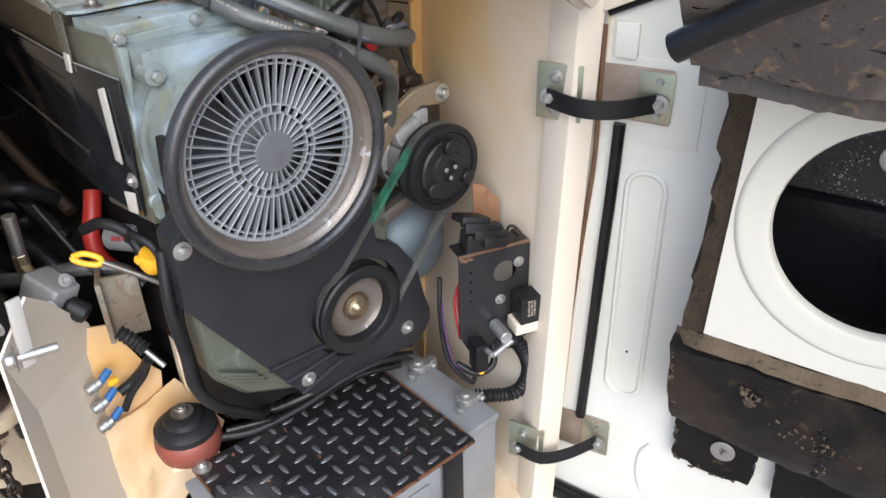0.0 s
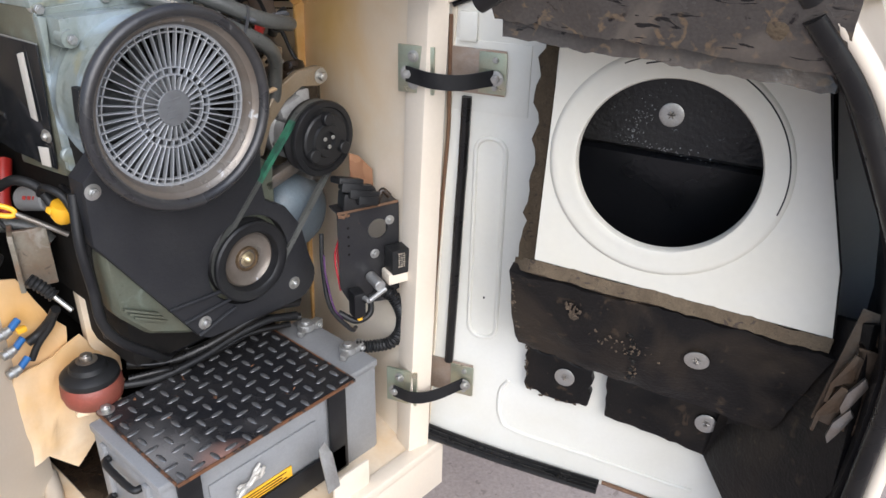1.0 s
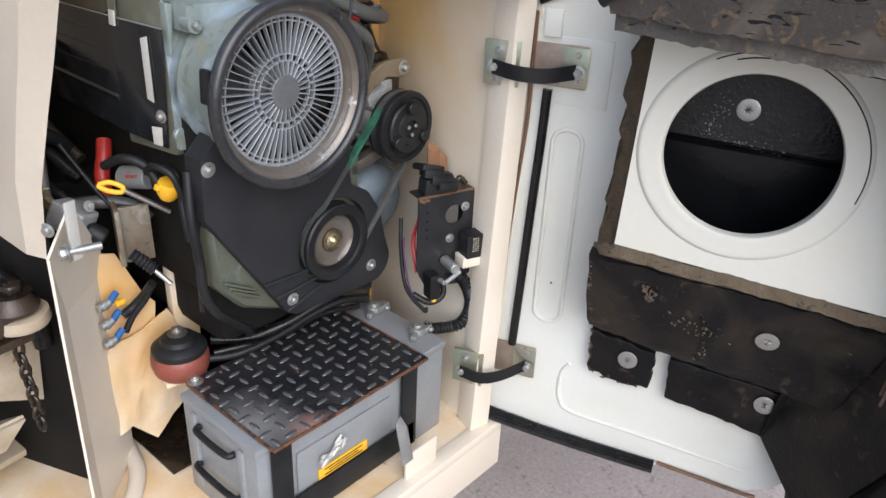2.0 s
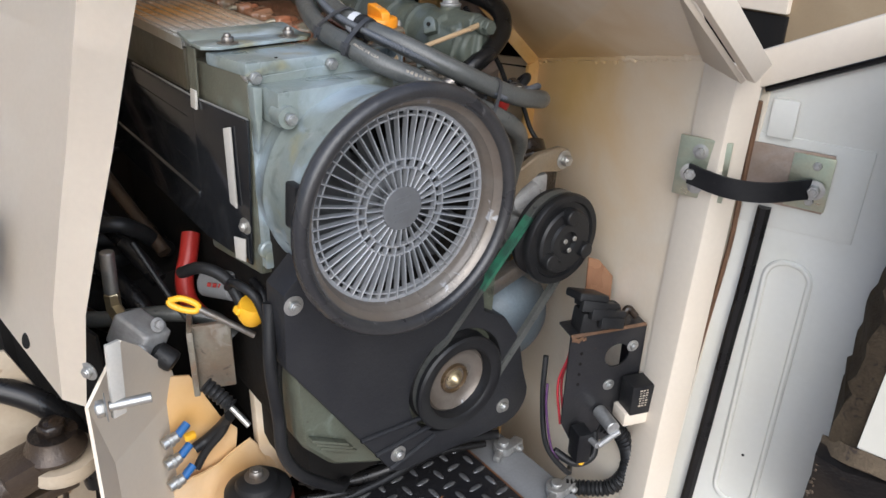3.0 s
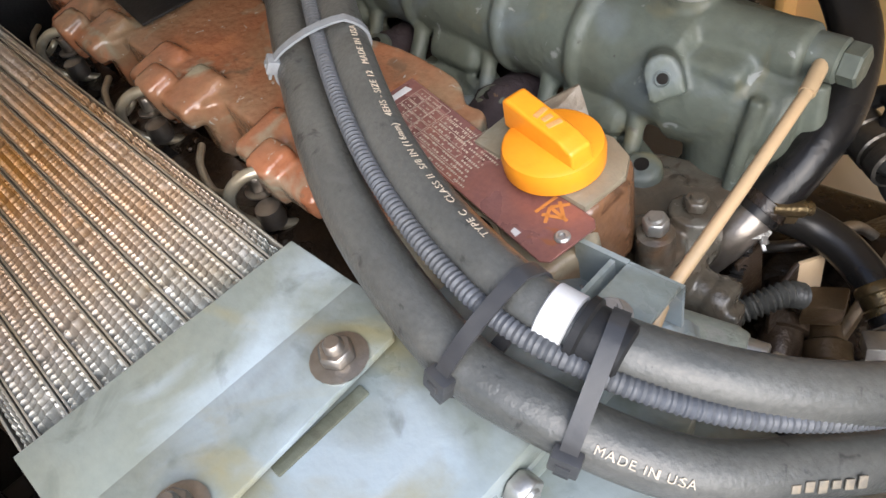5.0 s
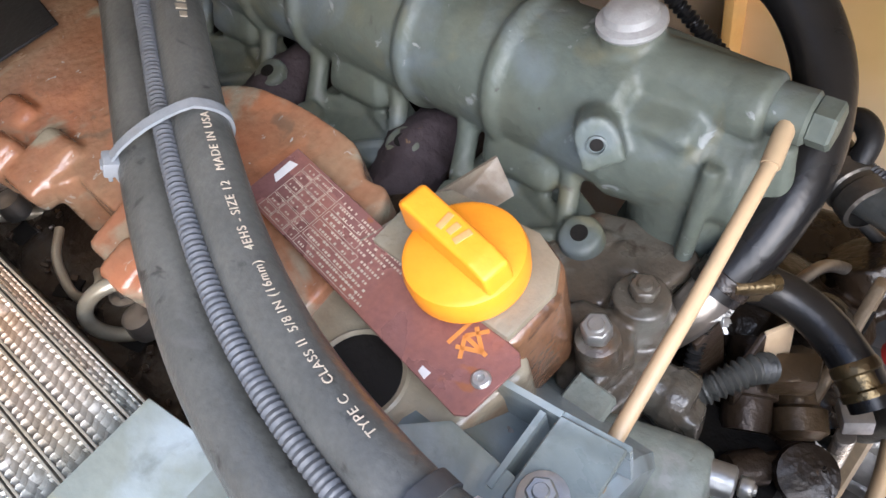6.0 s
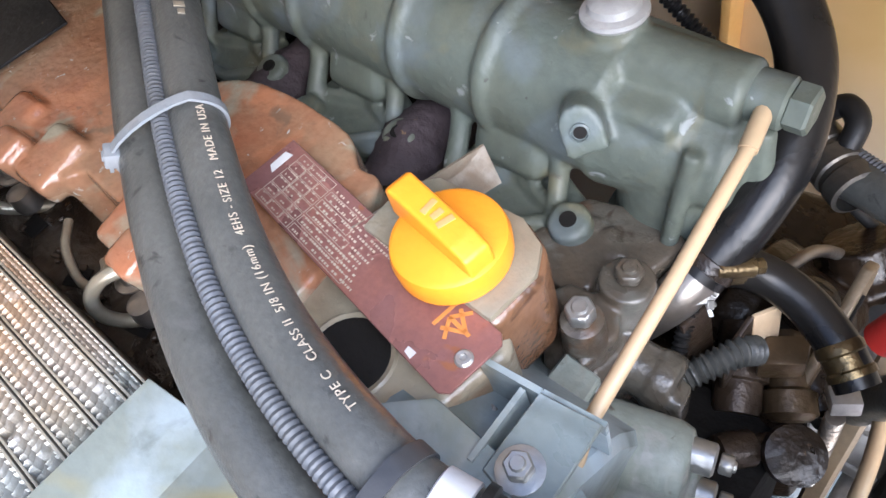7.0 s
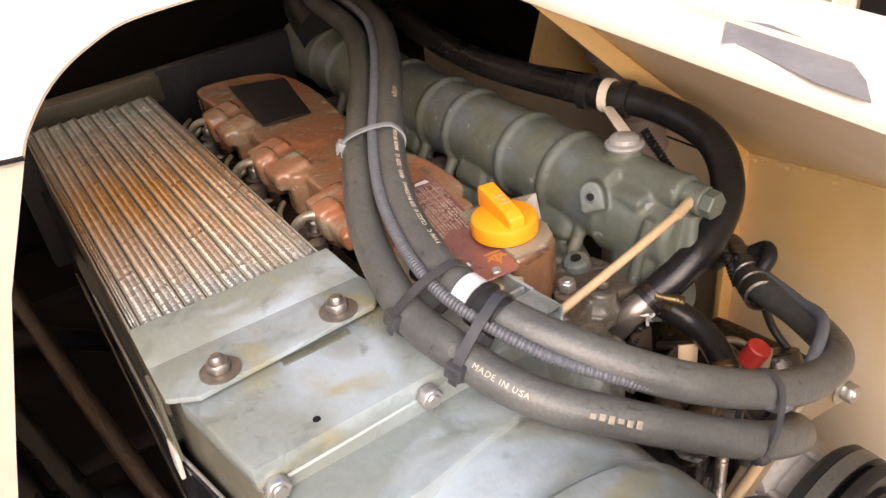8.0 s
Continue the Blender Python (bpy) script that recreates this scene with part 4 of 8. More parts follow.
for x0, x1 in zip(edges, edges[1:]):
    x0, x1 = x0 + 0.0013, x1 - 0.0013
    y = CY0 + 0.002
    while y < CY1 - 0.004:
        h = random.uniform(-0.0004, 0.0004) - 0.0018 * (random.random() < 0.05)
        lean = random.uniform(-0.0007, 0.0007)
        base = len(fv)
        for k in range(9):
            u = k / 8
            bow = 0.0020 * math.sin(math.pi * (u - 0.5)) + 0.0006 * math.sin(5 * math.pi * u) + lean * (u - 0.5)
            drop = 0.0016 * max(0.0, abs(2 * u - 1) - 0.6)
            for dy, dz in ((-0.0014, -0.0085), (-0.0010, -0.0012), (0.0, 0.0), (0.0010, -0.0012), (0.0014, -0.0085)):
                fv.append((x0 + (x1 - x0) * u, y + bow + dy, CZ - 0.0004 + h + dz - drop))
        for k in range(8):
            for q in range(4):
                a = base + 5 * k + q
                ff.append((a, a + 1, a + 6, a + 5))
        y += 0.0042 + random.uniform(-0.0004, 0.0004)
fm = bpy.data.meshes.new("fins")
fm.from_pydata(fv, [], ff)
bm = B()
bm.from_mesh(fm)
bpy.data.meshes.remove(fm)
part("fin_matrix", bm, FIN, cooler)["kind"] = "stuff"
# pale bed added to lighten the shaded gaps between the fins
bm = B()
block(bm, ((CX0 + CX1) / 2, (CY0 + CY1) / 2, CZ - 0.0078), (CX1 - CX0 - 0.002, CY1 - CY0 - 0.002, 0.004), 0.0005)
part("fin_bed", bm, FIN_BED, cooler)
bm = B()
prism(bm, [(-0.128, 0.200), (-0.112, 0.190), (0.002, 0.197), (0.014, 0.210), (0.010, 0.232), (-0.128, 0.234)], pose(0, 0, 1.3475), 0.004, 0.0012, 2)
sheet(bm, [(-0.128, 0.232, 1.3475), (0.010, 0.231, 1.3475), (0.006, 0.268, 1.3535), (-0.128, 0.270, 1.3535)], 0.004, 0.001)
tie = part("cooler_strap", bm, GREEN_PALE, cooler, "pale green folded fixing strap")
bm = B()
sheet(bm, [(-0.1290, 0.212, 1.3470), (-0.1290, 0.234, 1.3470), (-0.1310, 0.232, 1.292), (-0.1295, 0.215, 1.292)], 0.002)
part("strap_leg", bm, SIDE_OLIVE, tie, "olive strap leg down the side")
for p in ((-0.095, 0.202, 1.3515), (-0.018, 0.206, 1.3515)):
    bm = B()
    hexbolt(bm, p, (0, 0, 1), 0.0075, 0.006)
    lathe(bm, Vector(p) + Vector((0, 0, 0.0075)), (0, 0, 1), [(0.0042, 0), (0.0042, 0.0025), (0.003, 0.004), (0, 0.004)], 12)
    part("strap_bolt", bm, STEEL, tie)
bm = B()
block(bm, (-0.055, 0.716, 1.352), (0.15, 0.028, 0.03), 0.003)
part("cooler_end_tank", bm, COOLER, cooler)
# black shield on the cooler's outer side
bm = B()
sheet(bm, [(-0.131, 0.230, 1.288), (-0.131, 0.72, 1.275), (-0.131, 0.72, 1.13), (-0.131, 0.230, 1.113)], 0.003, 0.0008)
sheet(bm, [(-0.110, 0.124, 1.284), (-0.131, 0.231, 1.288), (-0.131, 0.231, 1.113), (-0.112, 0.142, 1.103)], 0.003, 0.0008)
shield = part("side_shield", bm, SHIELD, engine, "glossy black pressed side shield")
bm = B()
rod(bm, (-0.1305, 0.235, 1.166), (-0.1305, 0.70, 1.175), 0.0060, 16)
part("shield_bead", bm, SHIELD, shield)
for z in (1.205, 1.236, 1.262):
    bm = B()
    rod(bm, (-0.1300, 0.250, z), (-0.1300, 0.69, z - 0.002), 0.0042, 14)
    part("shield_bead", bm, SHIELD, shield)
bm = B()
tube(bm, [(-0.1120, 0.139, 1.160), (-0.1105, 0.1285, 1.2840)], 0.0013, 8, 4, smooth=False)
tube(bm, [(-0.1105, 0.1285, 1.2845), (-0.1315, 0.231, 1.2895), (-0.1325, 0.45, 1.2860)], 0.0012, 8, 4, smooth=False)
part("shield_edge", bm, ALU, shield, "bright line along the sheet edge")
bm = B()
sheet(bm, [(-0.134, 0.236, 1.289), (-0.134, 0.715, 1.277), (-0.118, 0.715, 1.279), (-0.118, 0.236, 1.291)], 0.003, 0.0008)
part("shield_lip", bm, SHIELD, shield)
bm = B()
block(bm, (-0.1330, 0.2235, 1.2885), (0.003, 0.016, 0.022), 0.001, (0, 4, 0))
part("shield_flange", bm, BARE, shield, "bare bright bent flange")
bm = B()
sheet(bm, [(-0.1232, 0.1640, 1.268), (-0.1232, 0.1650, 1.178), (-0.1205, 0.1525, 1.174), (-0.1200, 0.1515, 1.272)], 0.0026, 0.001)
part("shield_flange", bm, BARE, shield, "bare bright bent flange")
bm = B()
sheet(bm, [(-0.1245, 0.162, 1.136), (-0.1245, 0.162, 1.108), (-0.118, 0.148, 1.106), (-0.117, 0.146, 1.136)], 0.002, 0.0006)
part("shield_flange", bm, BARE, shield, "bare bright bent flange")
bm = B()
hexbolt(bm, (-0.1160, 0.146, 1.153), (-1, -0.2, 0), 0.0065, 0.005)
part("shield_bolt", bm, ZINC, shield)

# cylinder head and valve cover
bm = B()
block(bm, (0.092, 0.475, 1.240), (0.130, 0.45, 0.10), 0.008)
part("cylinder_head", bm, GRIME, engine)
bm = B()
prism(bm, [(0.036, 0.190), (0.048, 0.183), (0.097, 0.172), (0.104, 0.180), (0.104, 0.262), (0.036, 0.262)], pose(0, 0, 1.29), 0.046, 0.005, 3)
vc_front = part("cover_front", bm, PALE_OLIVE, engine, "oily brown front end of the valve cover")
bm = B()
lathe(bm, (0.0600, 0.2225, 1.3350), (0, 0, 1), [(0.0165, -0.004), (0.0165, 0.0014), (0.0185, 0.0022), (0.0195, 0.0012), (0.0195, -0.004)], 32, True)
part("opening_rim", bm, PALE_OLIVE, vc_front)
bm = B()
lathe(bm, (0.0600, 0.2225, 1.3362), (0, 0, 1), [(0.0165, -0.001), (0.0165, 0.0005), (0.0, 0.0006)], 28)
part("breather_opening", bm, DARK, vc_front)
bm = B()
tower_line = [(0.0955, 0.178), (0.122, 0.1755), (0.134, 0.182), (0.1405, 0.196), (0.139, 0.240), (0.128, 0.252), (0.100, 0.252)]
prism(bm, tower_line, pose(0, 0, 1.30), 0.0485, 0.005, 3)
tower = part("filler_tower", bm, TOWER_PAINT, engine, "brown oil-stained filler tower")
bm = B()
prism(bm, [(0.118 + (x - 0.118) * 0.93, 0.214 + (y - 0.214) * 0.95) for x, y in tower_line], pose(0, 0, 1.3470), 0.0045, 0.0022, 2)
part("tower_top", bm, OLIVE_TOP, tower, "olive-grey painted tower top")
bm = B()
outline = [(0.046, 0.255), (0.098, 0.258), (0.127, 0.268), (0.128, 0.283), (0.139, 0.299), (0.142, 0.316), (0.1435, 0.345), (0.141, 0.374), (0.133, 0.391), (0.122, 0.405), (0.125, 0.45), (0.140, 0.515), (0.148, 0.60), (0.135, 0.678), (0.06, 0.70), (0.048, 0.66)]
outline = outline[:1] + [(p.x, p.y) for p in spline([(x, y, 0) for x, y in outline[1:]], 3)]
for c in (0.594, 0.467, 0.343):
    outline += [(0.050, c + 0.028), (0.040, c + 0.024), (0.038, c + 0.004), (0.052, c - 0.002), (0.054, c - 0.030), (0.042, c - 0.034), (0.041, c - 0.052), (0.052, c - 0.058)]
prism(bm, outline, pose(0, 0, 1.30), 0.042, 0.004, 2)
for c in (0.605, 0.48, 0.355):
    for dx, dy, sz in ((0.050, 0.002, (0.036, 0.026, 0.016)), (0.048, -0.047, (0.036, 0.030, 0.018)), (0.038, -0.022, (0.022, 0.022, 0.03))):
        block(bm, (dx, c + dy, 1.338), sz, 0.006, (0, -10, 0), 3)
valve = cast(part("valve_cover", bm, RUST, engine, "rust-brown valve cover with flaking paint"), 0.0016, 4)
for c in (0.605, 0.48, 0.355):
    bm = B()
    tube(bm, [(0.045, c - 0.035, 1.318), (0.043, c - 0.032, 1.331), (0.034, c - 0.026, 1.343), (0.022, c - 0.019, 1.346), (0.012, c - 0.014, 1.339), (0.009, c - 0.013, 1.327), (0.014, c - 0.016, 1.316), (0.026, c - 0.022, 1.308), (0.038, c - 0.026, 1.300)], 0.0034, 12)
    pipe = part("injector_pipe", bm, DULL_PIPE, engine, "pale bent injector return pipe")
    bm = B()
    hexbolt(bm, (0.044, c - 0.034, 1.322), (0.2, 0, 1), 0.0065, 0.009)
    part("pipe_nut", bm, ZINC, pipe)
    bm = B()
    tube(bm, [(0.030, c + 0.058, 1.322), (0.019, c + 0.040, 1.324), (0.013, c + 0.018, 1.322), (0.017, c + 0.004, 1.325), (0.024, c + 0.002, 1.330), (0.027, c + 0.012, 1.326)], 0.0024, 10)
    part("leak_off_line", bm, DULL_PIPE, engine, "thin tan leak-off line")
    bm = B()
    hexbolt(bm, (0.029, c - 0.006, 1.322), (0.1, 0, 1), 0.0052, 0.010)
    lathe(bm, (0.024, c - 0.020, 1.310), (0, 0, 1), [(0, 0), (0.007, 0), (0.008, 0.004), (0.007, 0.012), (0.004, 0.013), (0, 0.013)], 18)
    part("injector_union", bm, STEEL, engine, "oily steel union")
bm = B()
block(bm, (0.020, 0.455, 1.302), (0.046, 0.43, 0.008), 0.002)
tray = part("oil_tray", bm, GRIME, engine, "oil-black tray beside the cooler")
for k in range(7):
    bm = B()
    block(bm, (0.013 + 0.004 * (k % 2), 0.285 + 0.055 * k, 1.3065), (0.011, 0.014, 0.0012), 0.0004, (0, 0, 12 * (k % 3)))
    part("tray_slot", bm, DARK, tray)
bm = B()
rng0 = random.Random(8)
for k in range(46):
    block(bm, (rng0.uniform(0.004, 0.038), rng0.uniform(0.27, 0.62), 1.3075), (rng0.uniform(0.001, 0.004), rng0.uniform(0.001, 0.005), 0.002), 0.0004, (rng0.uniform(0, 40), 0, rng0.uniform(0, 180)), 1)
part("oily_debris", bm, OILY_STEEL, tray)["kind"] = "stuff"
bm = B()
prism(bm, [(0.080, 0.662), (0.136, 0.636), (0.114, 0.524), (0.066, 0.530)], pose(0, 0, 1.3435), 0.002, 0.0005)
part("warning_plate", bm, BLACK, valve, "black plate on the valve cover")
bm = B()
block(bm, (0.02, 0.735, 1.274), (0.34, 0.016, 0.18), 0.003, (0, 0, 4))
part("rear_flange", bm, COVER, engine, "dark grey rear flange")
bm = B()
sheet(bm, [(0.099, 0.254, 1.350), (0.159, 0.233, 1.352), (0.157, 0.226, 1.334), (0.112, 0.246, 1.328)], 0.0014)
part("thin_bracket", bm, OLIVE, engine, "thin grey sheet bracket")

# oil filler cap
CAP = Vector((0.1115, 0.2085, 1.3515))
bm = B()
lathe(bm, CAP, (0, 0, 1), [(0.0, 0), (0.0215, 0), (0.0228, 0.0012), (0.0232, 0.008), (0.0222, 0.0115), (0.0200, 0.0128), (0.0, 0.0128)], 56)
cap = part("oil_filler_cap", bm, YELLOW, engine, "yellow-orange oil filler cap")
bm = B()
tmp = B()
prism(tmp, [(-0.0262, -0.002), (-0.0256, 0.0125), (-0.0228, 0.0146), (0.012, 0.0108), (0.0195, 0.0080), (0.0212, -0.002)], FRONT, 0.0118, 0.0020, 3)
tmp.transform(Matrix.Translation(CAP + Vector((0, 0, 0.0118))) @ pose(0, 0, 0, 0, 0, -99) @ Matrix.Translation((0, 0.0055, 0)))
merge(bm, tmp)
part("cap_grip", bm, YELLOW, cap)
bm = B()
for k in range(3):
    tmp = B()
    block(tmp, (-0.006 + 0.0045 * k, 0, 0.0246 - 0.0005 * k), (0.0026, 0.0070 - 0.002 * (k % 2), 0.0006), 0.0001, (0, 6, 8 - 9 * k))
    tmp.transform(Matrix.Translation(CAP) @ pose(0, 0, 0, 0, 0, -99))
    merge(bm, tmp)
part("oil_can_mark", bm, material("worn_mark", (0.50, 0.27, 0.09), 0.6), cap)

# nameplate with engraved form fields
NPX, NPY, NPZ = 0.0925, 0.2440, 1.3480
NP = Matrix.Translation((NPX, NPY, NPZ)) @ pose(0, 0, 0, 1.5, -3, -9.3)
bm = B()
prism(bm, [(-0.0152, -0.0680), (-0.0122, -0.0715), (0.0122, -0.0715), (0.0152, -0.0680), (0.0152, 0.0715), (-0.0152, 0.0715)], NP, 0.0012, 0.0003)
name = part("nameplate", bm, PLATE, engine, "faded red-brown metal nameplate")


def form(bm, x0, x1, y0, y1, t=0.0002):
    for a, b, c, d in ((x0, x1, y0, y0 + t), (x0, x1, y1 - t, y1), (x0, x0 + t, y0, y1), (x1 - t, x1, y0, y1)):
        prism(bm, [(a, c), (b, c), (b, d), (a, d)], NP @ Matrix.Translation((0, 0, 0.00125)), 0.0001)


bm = B()
for j in range(6):
    for y0, y1 in ((0.034, 0.041), (0.0415, 0.051), (0.0515, 0.060)):
        form(bm, -0.0140 + 0.0047 * j, -0.0098 + 0.0047 * j, y0, y1)
for j, (y0, y1) in enumerate(((-0.006, 0.033), (0.002, 0.033), (0.006, 0.033), (0.010, 0.033), (0.014, 0.033))):
    form(bm, -0.0140 + 0.0050 * j, -0.0100 + 0.0050 * j, y0, y1)
part("form_field", bm, PRINT, name)["kind"] = "stuff"
bm = B()
rng1 = random.Random(4)
for j in range(11):
    x, y = -0.0130 + 0.0024 * j, 0.031
    while y > -0.012 + 0.002 * (j % 4):
        L = rng1.uniform(0.0006, 0.0014)
        if rng1.random() < 0.72:
            prism(bm, [(x, y - L), (x + 0.0010, y - L), (x + 0.0010, y), (x, y)], NP @ Matrix.Translation((0, 0, 0.00125)), 0.0001)
        y -= L + 0.0007
    y = 0.058
    while y > 0.036:
        L = rng1.uniform(0.0005, 0.0010)
        if rng1.random() < 0.4:
            prism(bm, [(x, y - L), (x + 0.0008, y - L), (x + 0.0008, y), (x, y)], NP @ Matrix.Translation((0, 0, 0.00126)), 0.0001)
        y -= L + 0.0007
part("printed_bar", bm, PRINT, name)["kind"] = "stuff"
for x, y, w, h in ((-0.0125, -0.049, 0.0016, 0.0042), (0.004, 0.066, 0.0060, 0.0045)):
    bm = B()
    prism(bm, [(x - w, y - h / 2), (x + w, y - h / 2), (x + w * 0.8, y + h / 2), (x - w * 0.7, y + h * 0.4)], NP @ Matrix.Translation((0, 0, 0.00126)), 0.0002)
    part("white_scrap", bm, TAPE, name)
bm = B()
for a, b in (((-0.001, -0.047), (0.006, -0.042)), ((0.006, -0.042), (0.013, -0.047)), ((0.001, -0.0425), (0.006, -0.051)), ((0.011, -0.0425), (0.006, -0.051)), ((0.006, -0.042), (0.006, -0.053)), ((0.0, -0.0395), (0.012, -0.0395))):
    d = Vector((b[0] - a[0], b[1] - a[1], 0))
    n2 = Vector((-d.y, d.x, 0)).normalized() * 0.0008
    prism(bm, [(a[0] + n2.x, a[1] + n2.y), (a[0] - n2.x, a[1] - n2.y), (b[0] - n2.x, b[1] - n2.y), (b[0] + n2.x, b[1] + n2.y)], NP @ Matrix.Translation((0.0005, -0.0075, 0.00127)), 0.0002)
part("maker_mark", bm, PRINT_O, name, "worn orange triangular mark")["kind"] = "stuff"
bm = B()
lathe(bm, NP @ Vector((-0.0005, -0.0655, 0.0012)), (0, 0, 1), [(0.0036, 0), (0.0036, 0.0006), (0.0028, 0.0014), (0.0015, 0.0014), (0.0013, 0.0004), (0, 0.0003)], 18)
part("plate_rivet", bm, ALU, name)

# green bracket and casting in front of the cover
bm = B()
prism(bm, [(0.050, 0.126), (0.090, 0.128), (0.0875, 0.1515), (0.0555, 0.1505)], pose(0, 0, 1.3432), 0.0024, 0.0006)
part("bracket_top", bm, GREEN_PALE, engine, "pale green bracket top")
bm = B()
sheet(bm, [(0.0865, 0.151, 1.3456), (0.0865, 0.151, 1.312), (0.0845, 0.176, 1.312), (0.0845, 0.176, 1.3456)], 0.0024)
part("bracket_web", bm, GREEN_PALE, engine)
bm = B()
sheet(bm, [(0.0555, 0.1545, 1.3456), (0.0850, 0.1555, 1.3456), (0.0850, 0.1555, 1.30), (0.0555, 0.1545, 1.30)], 0.0022)
sheet(bm, [(0.090, 0.1275, 1.3440), (0.090, 0.1275, 1.318), (0.0875, 0.151, 1.318), (0.0875, 0.151, 1.3440)], 0.002)
bracket = part("hose_bracket", bm, GREEN_PALE, engine, "pale green folded bracket")
bm = B()
bmesh.ops.create_icosphere(bm, subdivisions=5, radius=0.0145)
bmesh.ops.scale(bm, vec=(1.0, 0.75, 0.9), verts=bm.verts)
for v in bm.verts:
    v.co += v.co.normalized() * (noise.noise(v.co * 260) * 0.0035 + noise.noise(v.co * 700) * 0.0018)
bmesh.ops.translate(bm, verts=bm.verts, vec=(0.069, 0.166, 1.313))
part("packing", bm, GREY_SCUFF, bracket, "torn grey packing in the bracket", 60)
bm = B()
hexbolt(bm, (0.0625, 0.1400, 1.3457), (0, 0, 1), 0.0052, 0.005)
part("bracket_bolt", bm, ZINC, bracket)
bm = B()
lathe(bm, (0.101, 0.156, 1.274), (0.30, -0.95, -0.06), [(0, 0), (0.0165, 0), (0.0185, 0.004), (0.0185, 0.040), (0.0165, 0.046), (0.009, 0.048), (0, 0.048)], 28)
block(bm, (0.108, 0.130, 1.258), (0.034, 0.05, 0.03), 0.006, (0, 0, 17))
block(bm, (0.092, 0.118, 1.262), (0.03, 0.03, 0.03), 0.008, (0, 0, 10))
boss_ob = cast(part("front_boss", bm, BOSS_GREEN, engine, "pale green casting with flaking paint"), 0.0012, 3)
for p in ((0.1205, 0.1085, 1.2790), (0.1125, 0.1035, 1.262)):
    bm = B()
    lathe(bm, p, (0.30, -0.95, -0.06), [(0, -0.008), (0.0068, -0.008), (0.0068, 0.004), (0.0055, 0.005), (0, 0.005)], 18)
    hexbolt(bm, Vector(p) + Vector((0.0014, -0.0045, 0)), (0.30, -0.95, -0.06), 0.0045, 0.005, False)
    part("boss_bolt", bm, ZINC, boss_ob)
bm = B()
lathe(bm, (0.131, 0.169, 1.285), (0, 0, 1), [(0, 0), (0.010, 0), (0.0092, 0.022), (0.0088, 0.0265), (0.007, 0.0275), (0, 0.0275)], 24)
col = part("bolt_column", bm, OILY_CAST, engine, "oily brown bolt column")
bm = B()
hexbolt(bm, (0.131, 0.169, 1.3122), (0, 0, 1), 0.0064, 0.0075, False)
part("head_bolt", bm, ZINC, col)
bm = B()
prism(bm, [(0.106, 0.156), (0.126, 0.152), (0.150, 0.152), (0.170, 0.166), (0.180, 0.205), (0.166, 0.240), (0.142, 0.245), (0.138, 0.20), (0.110, 0.176)], pose(0, 0, 1.245), 0.040, 0.004, 2)
prism(bm, [(0.118, 0.162), (0.140, 0.158), (0.152, 0.166), (0.150, 0.190), (0.140, 0.196), (0.134, 0.184)], pose(0, 0, 1.275), 0.022, 0.003, 2)
prism(bm, [(0.146, 0.188), (0.170, 0.176), (0.182, 0.196), (0.176, 0.222), (0.150, 0.226)], pose(0, 0, 1.275), 0.016, 0.003, 2)
lathe(bm, (0.159, 0.170, 1.275), (0.1, -0.05, 1), [(0, 0), (0.0165, 0), (0.0160, 0.012), (0.0130, 0.017), (0.0120, 0.026), (0, 0.026)], 28)
lathe(bm, (0.141, 0.170, 1.272), (0.10, -0.97, -0.20), [(0, 0), (0.0125, 0), (0.0125, 0.024), (0.0140, 0.026), (0.0140, 0.034), (0.0115, 0.036), (0, 0.036)], 28)
for a0 in (-40, 20, 80, 140):
    block(bm, (0.168 + 0.014 * math.cos(radians(a0)), 0.200 + 0.017 * math.sin(radians(a0)), 1.284), (0.010, 0.018, 0.016), 0.003, (0, 0, a0), 2)
prism(bm, [(0.172, 0.168), (0.196, 0.160), (0.206, 0.176), (0.196, 0.214), (0.184, 0.220), (0.176, 0.196)], pose(0, 0, 1.270), 0.020, 0.003, 2)
block(bm, (0.139, 0.132, 1.262), (0.014, 0.010, 0.022), 0.003, (0, 10, 10), 2)
rocker = cast(part("rocker_casting", bm, OILY_CAST, engine, "oily grey-brown casting"), 0.0011, 4)
bm = B()
hexbolt(bm, (0.1622, 0.1685, 1.3005), (0.1, -0.05, 1), 0.0066, 0.006, False)
part("casting_plug", bm, OILY_CAST, rocker)
bm = B()
prism(bm, [(0.097, 0.172), (0.098, 0.152), (0.120, 0.153), (0.122, 0.172)], pose(0, 0, 1.292), 0.004, 0.0012)
part("gasket_lip", bm, BOSS_GREEN, rocker, "flaked grey gasket lip")

# intake pipe: one casting with ribs, runners, feet and the elbow at its end
MX, MZ, MR = 0.2255, 1.327, 0.0355
bm = B()
prof = [(0, 0), (MR * 0.9, 0.0), (MR, 0.004)]
for yy in (0.062, 0.118, 0.198, 0.243, 0.32, 0.365, 0.44, 0.485):
    prof += [(MR, yy - 0.0060), (MR + 0.0014, yy - 0.0042), (MR + 0.0030, yy - 0.0018), (MR + 0.0030, yy + 0.0018), (MR + 0.0014, yy + 0.0042), (MR, yy + 0.0060)]
prof += [(MR, 0.58), (0, 0.58)]
lathe(bm, (MX, 0.205, MZ), (0, 1, 0), prof, 64)
lathe(bm, (MX + 0.001, 0.150, MZ - 0.006), (0, 1, 0), [(0, 0), (0.021, 0), (0.0255, 0.004), (0.0270, 0.018), (0.0300, 0.028), (0.0330, 0.045), (0.0355, 0.062), (0, 0.062)], 56)
lathe(bm, (MX - 0.002, 0.182, MZ - 0.072), (0.03, 0, 1), [(0, 0), (0.036, 0), (0.036, 0.009), (0.030, 0.014), (0.028, 0.070), (0, 0.072)], 48)
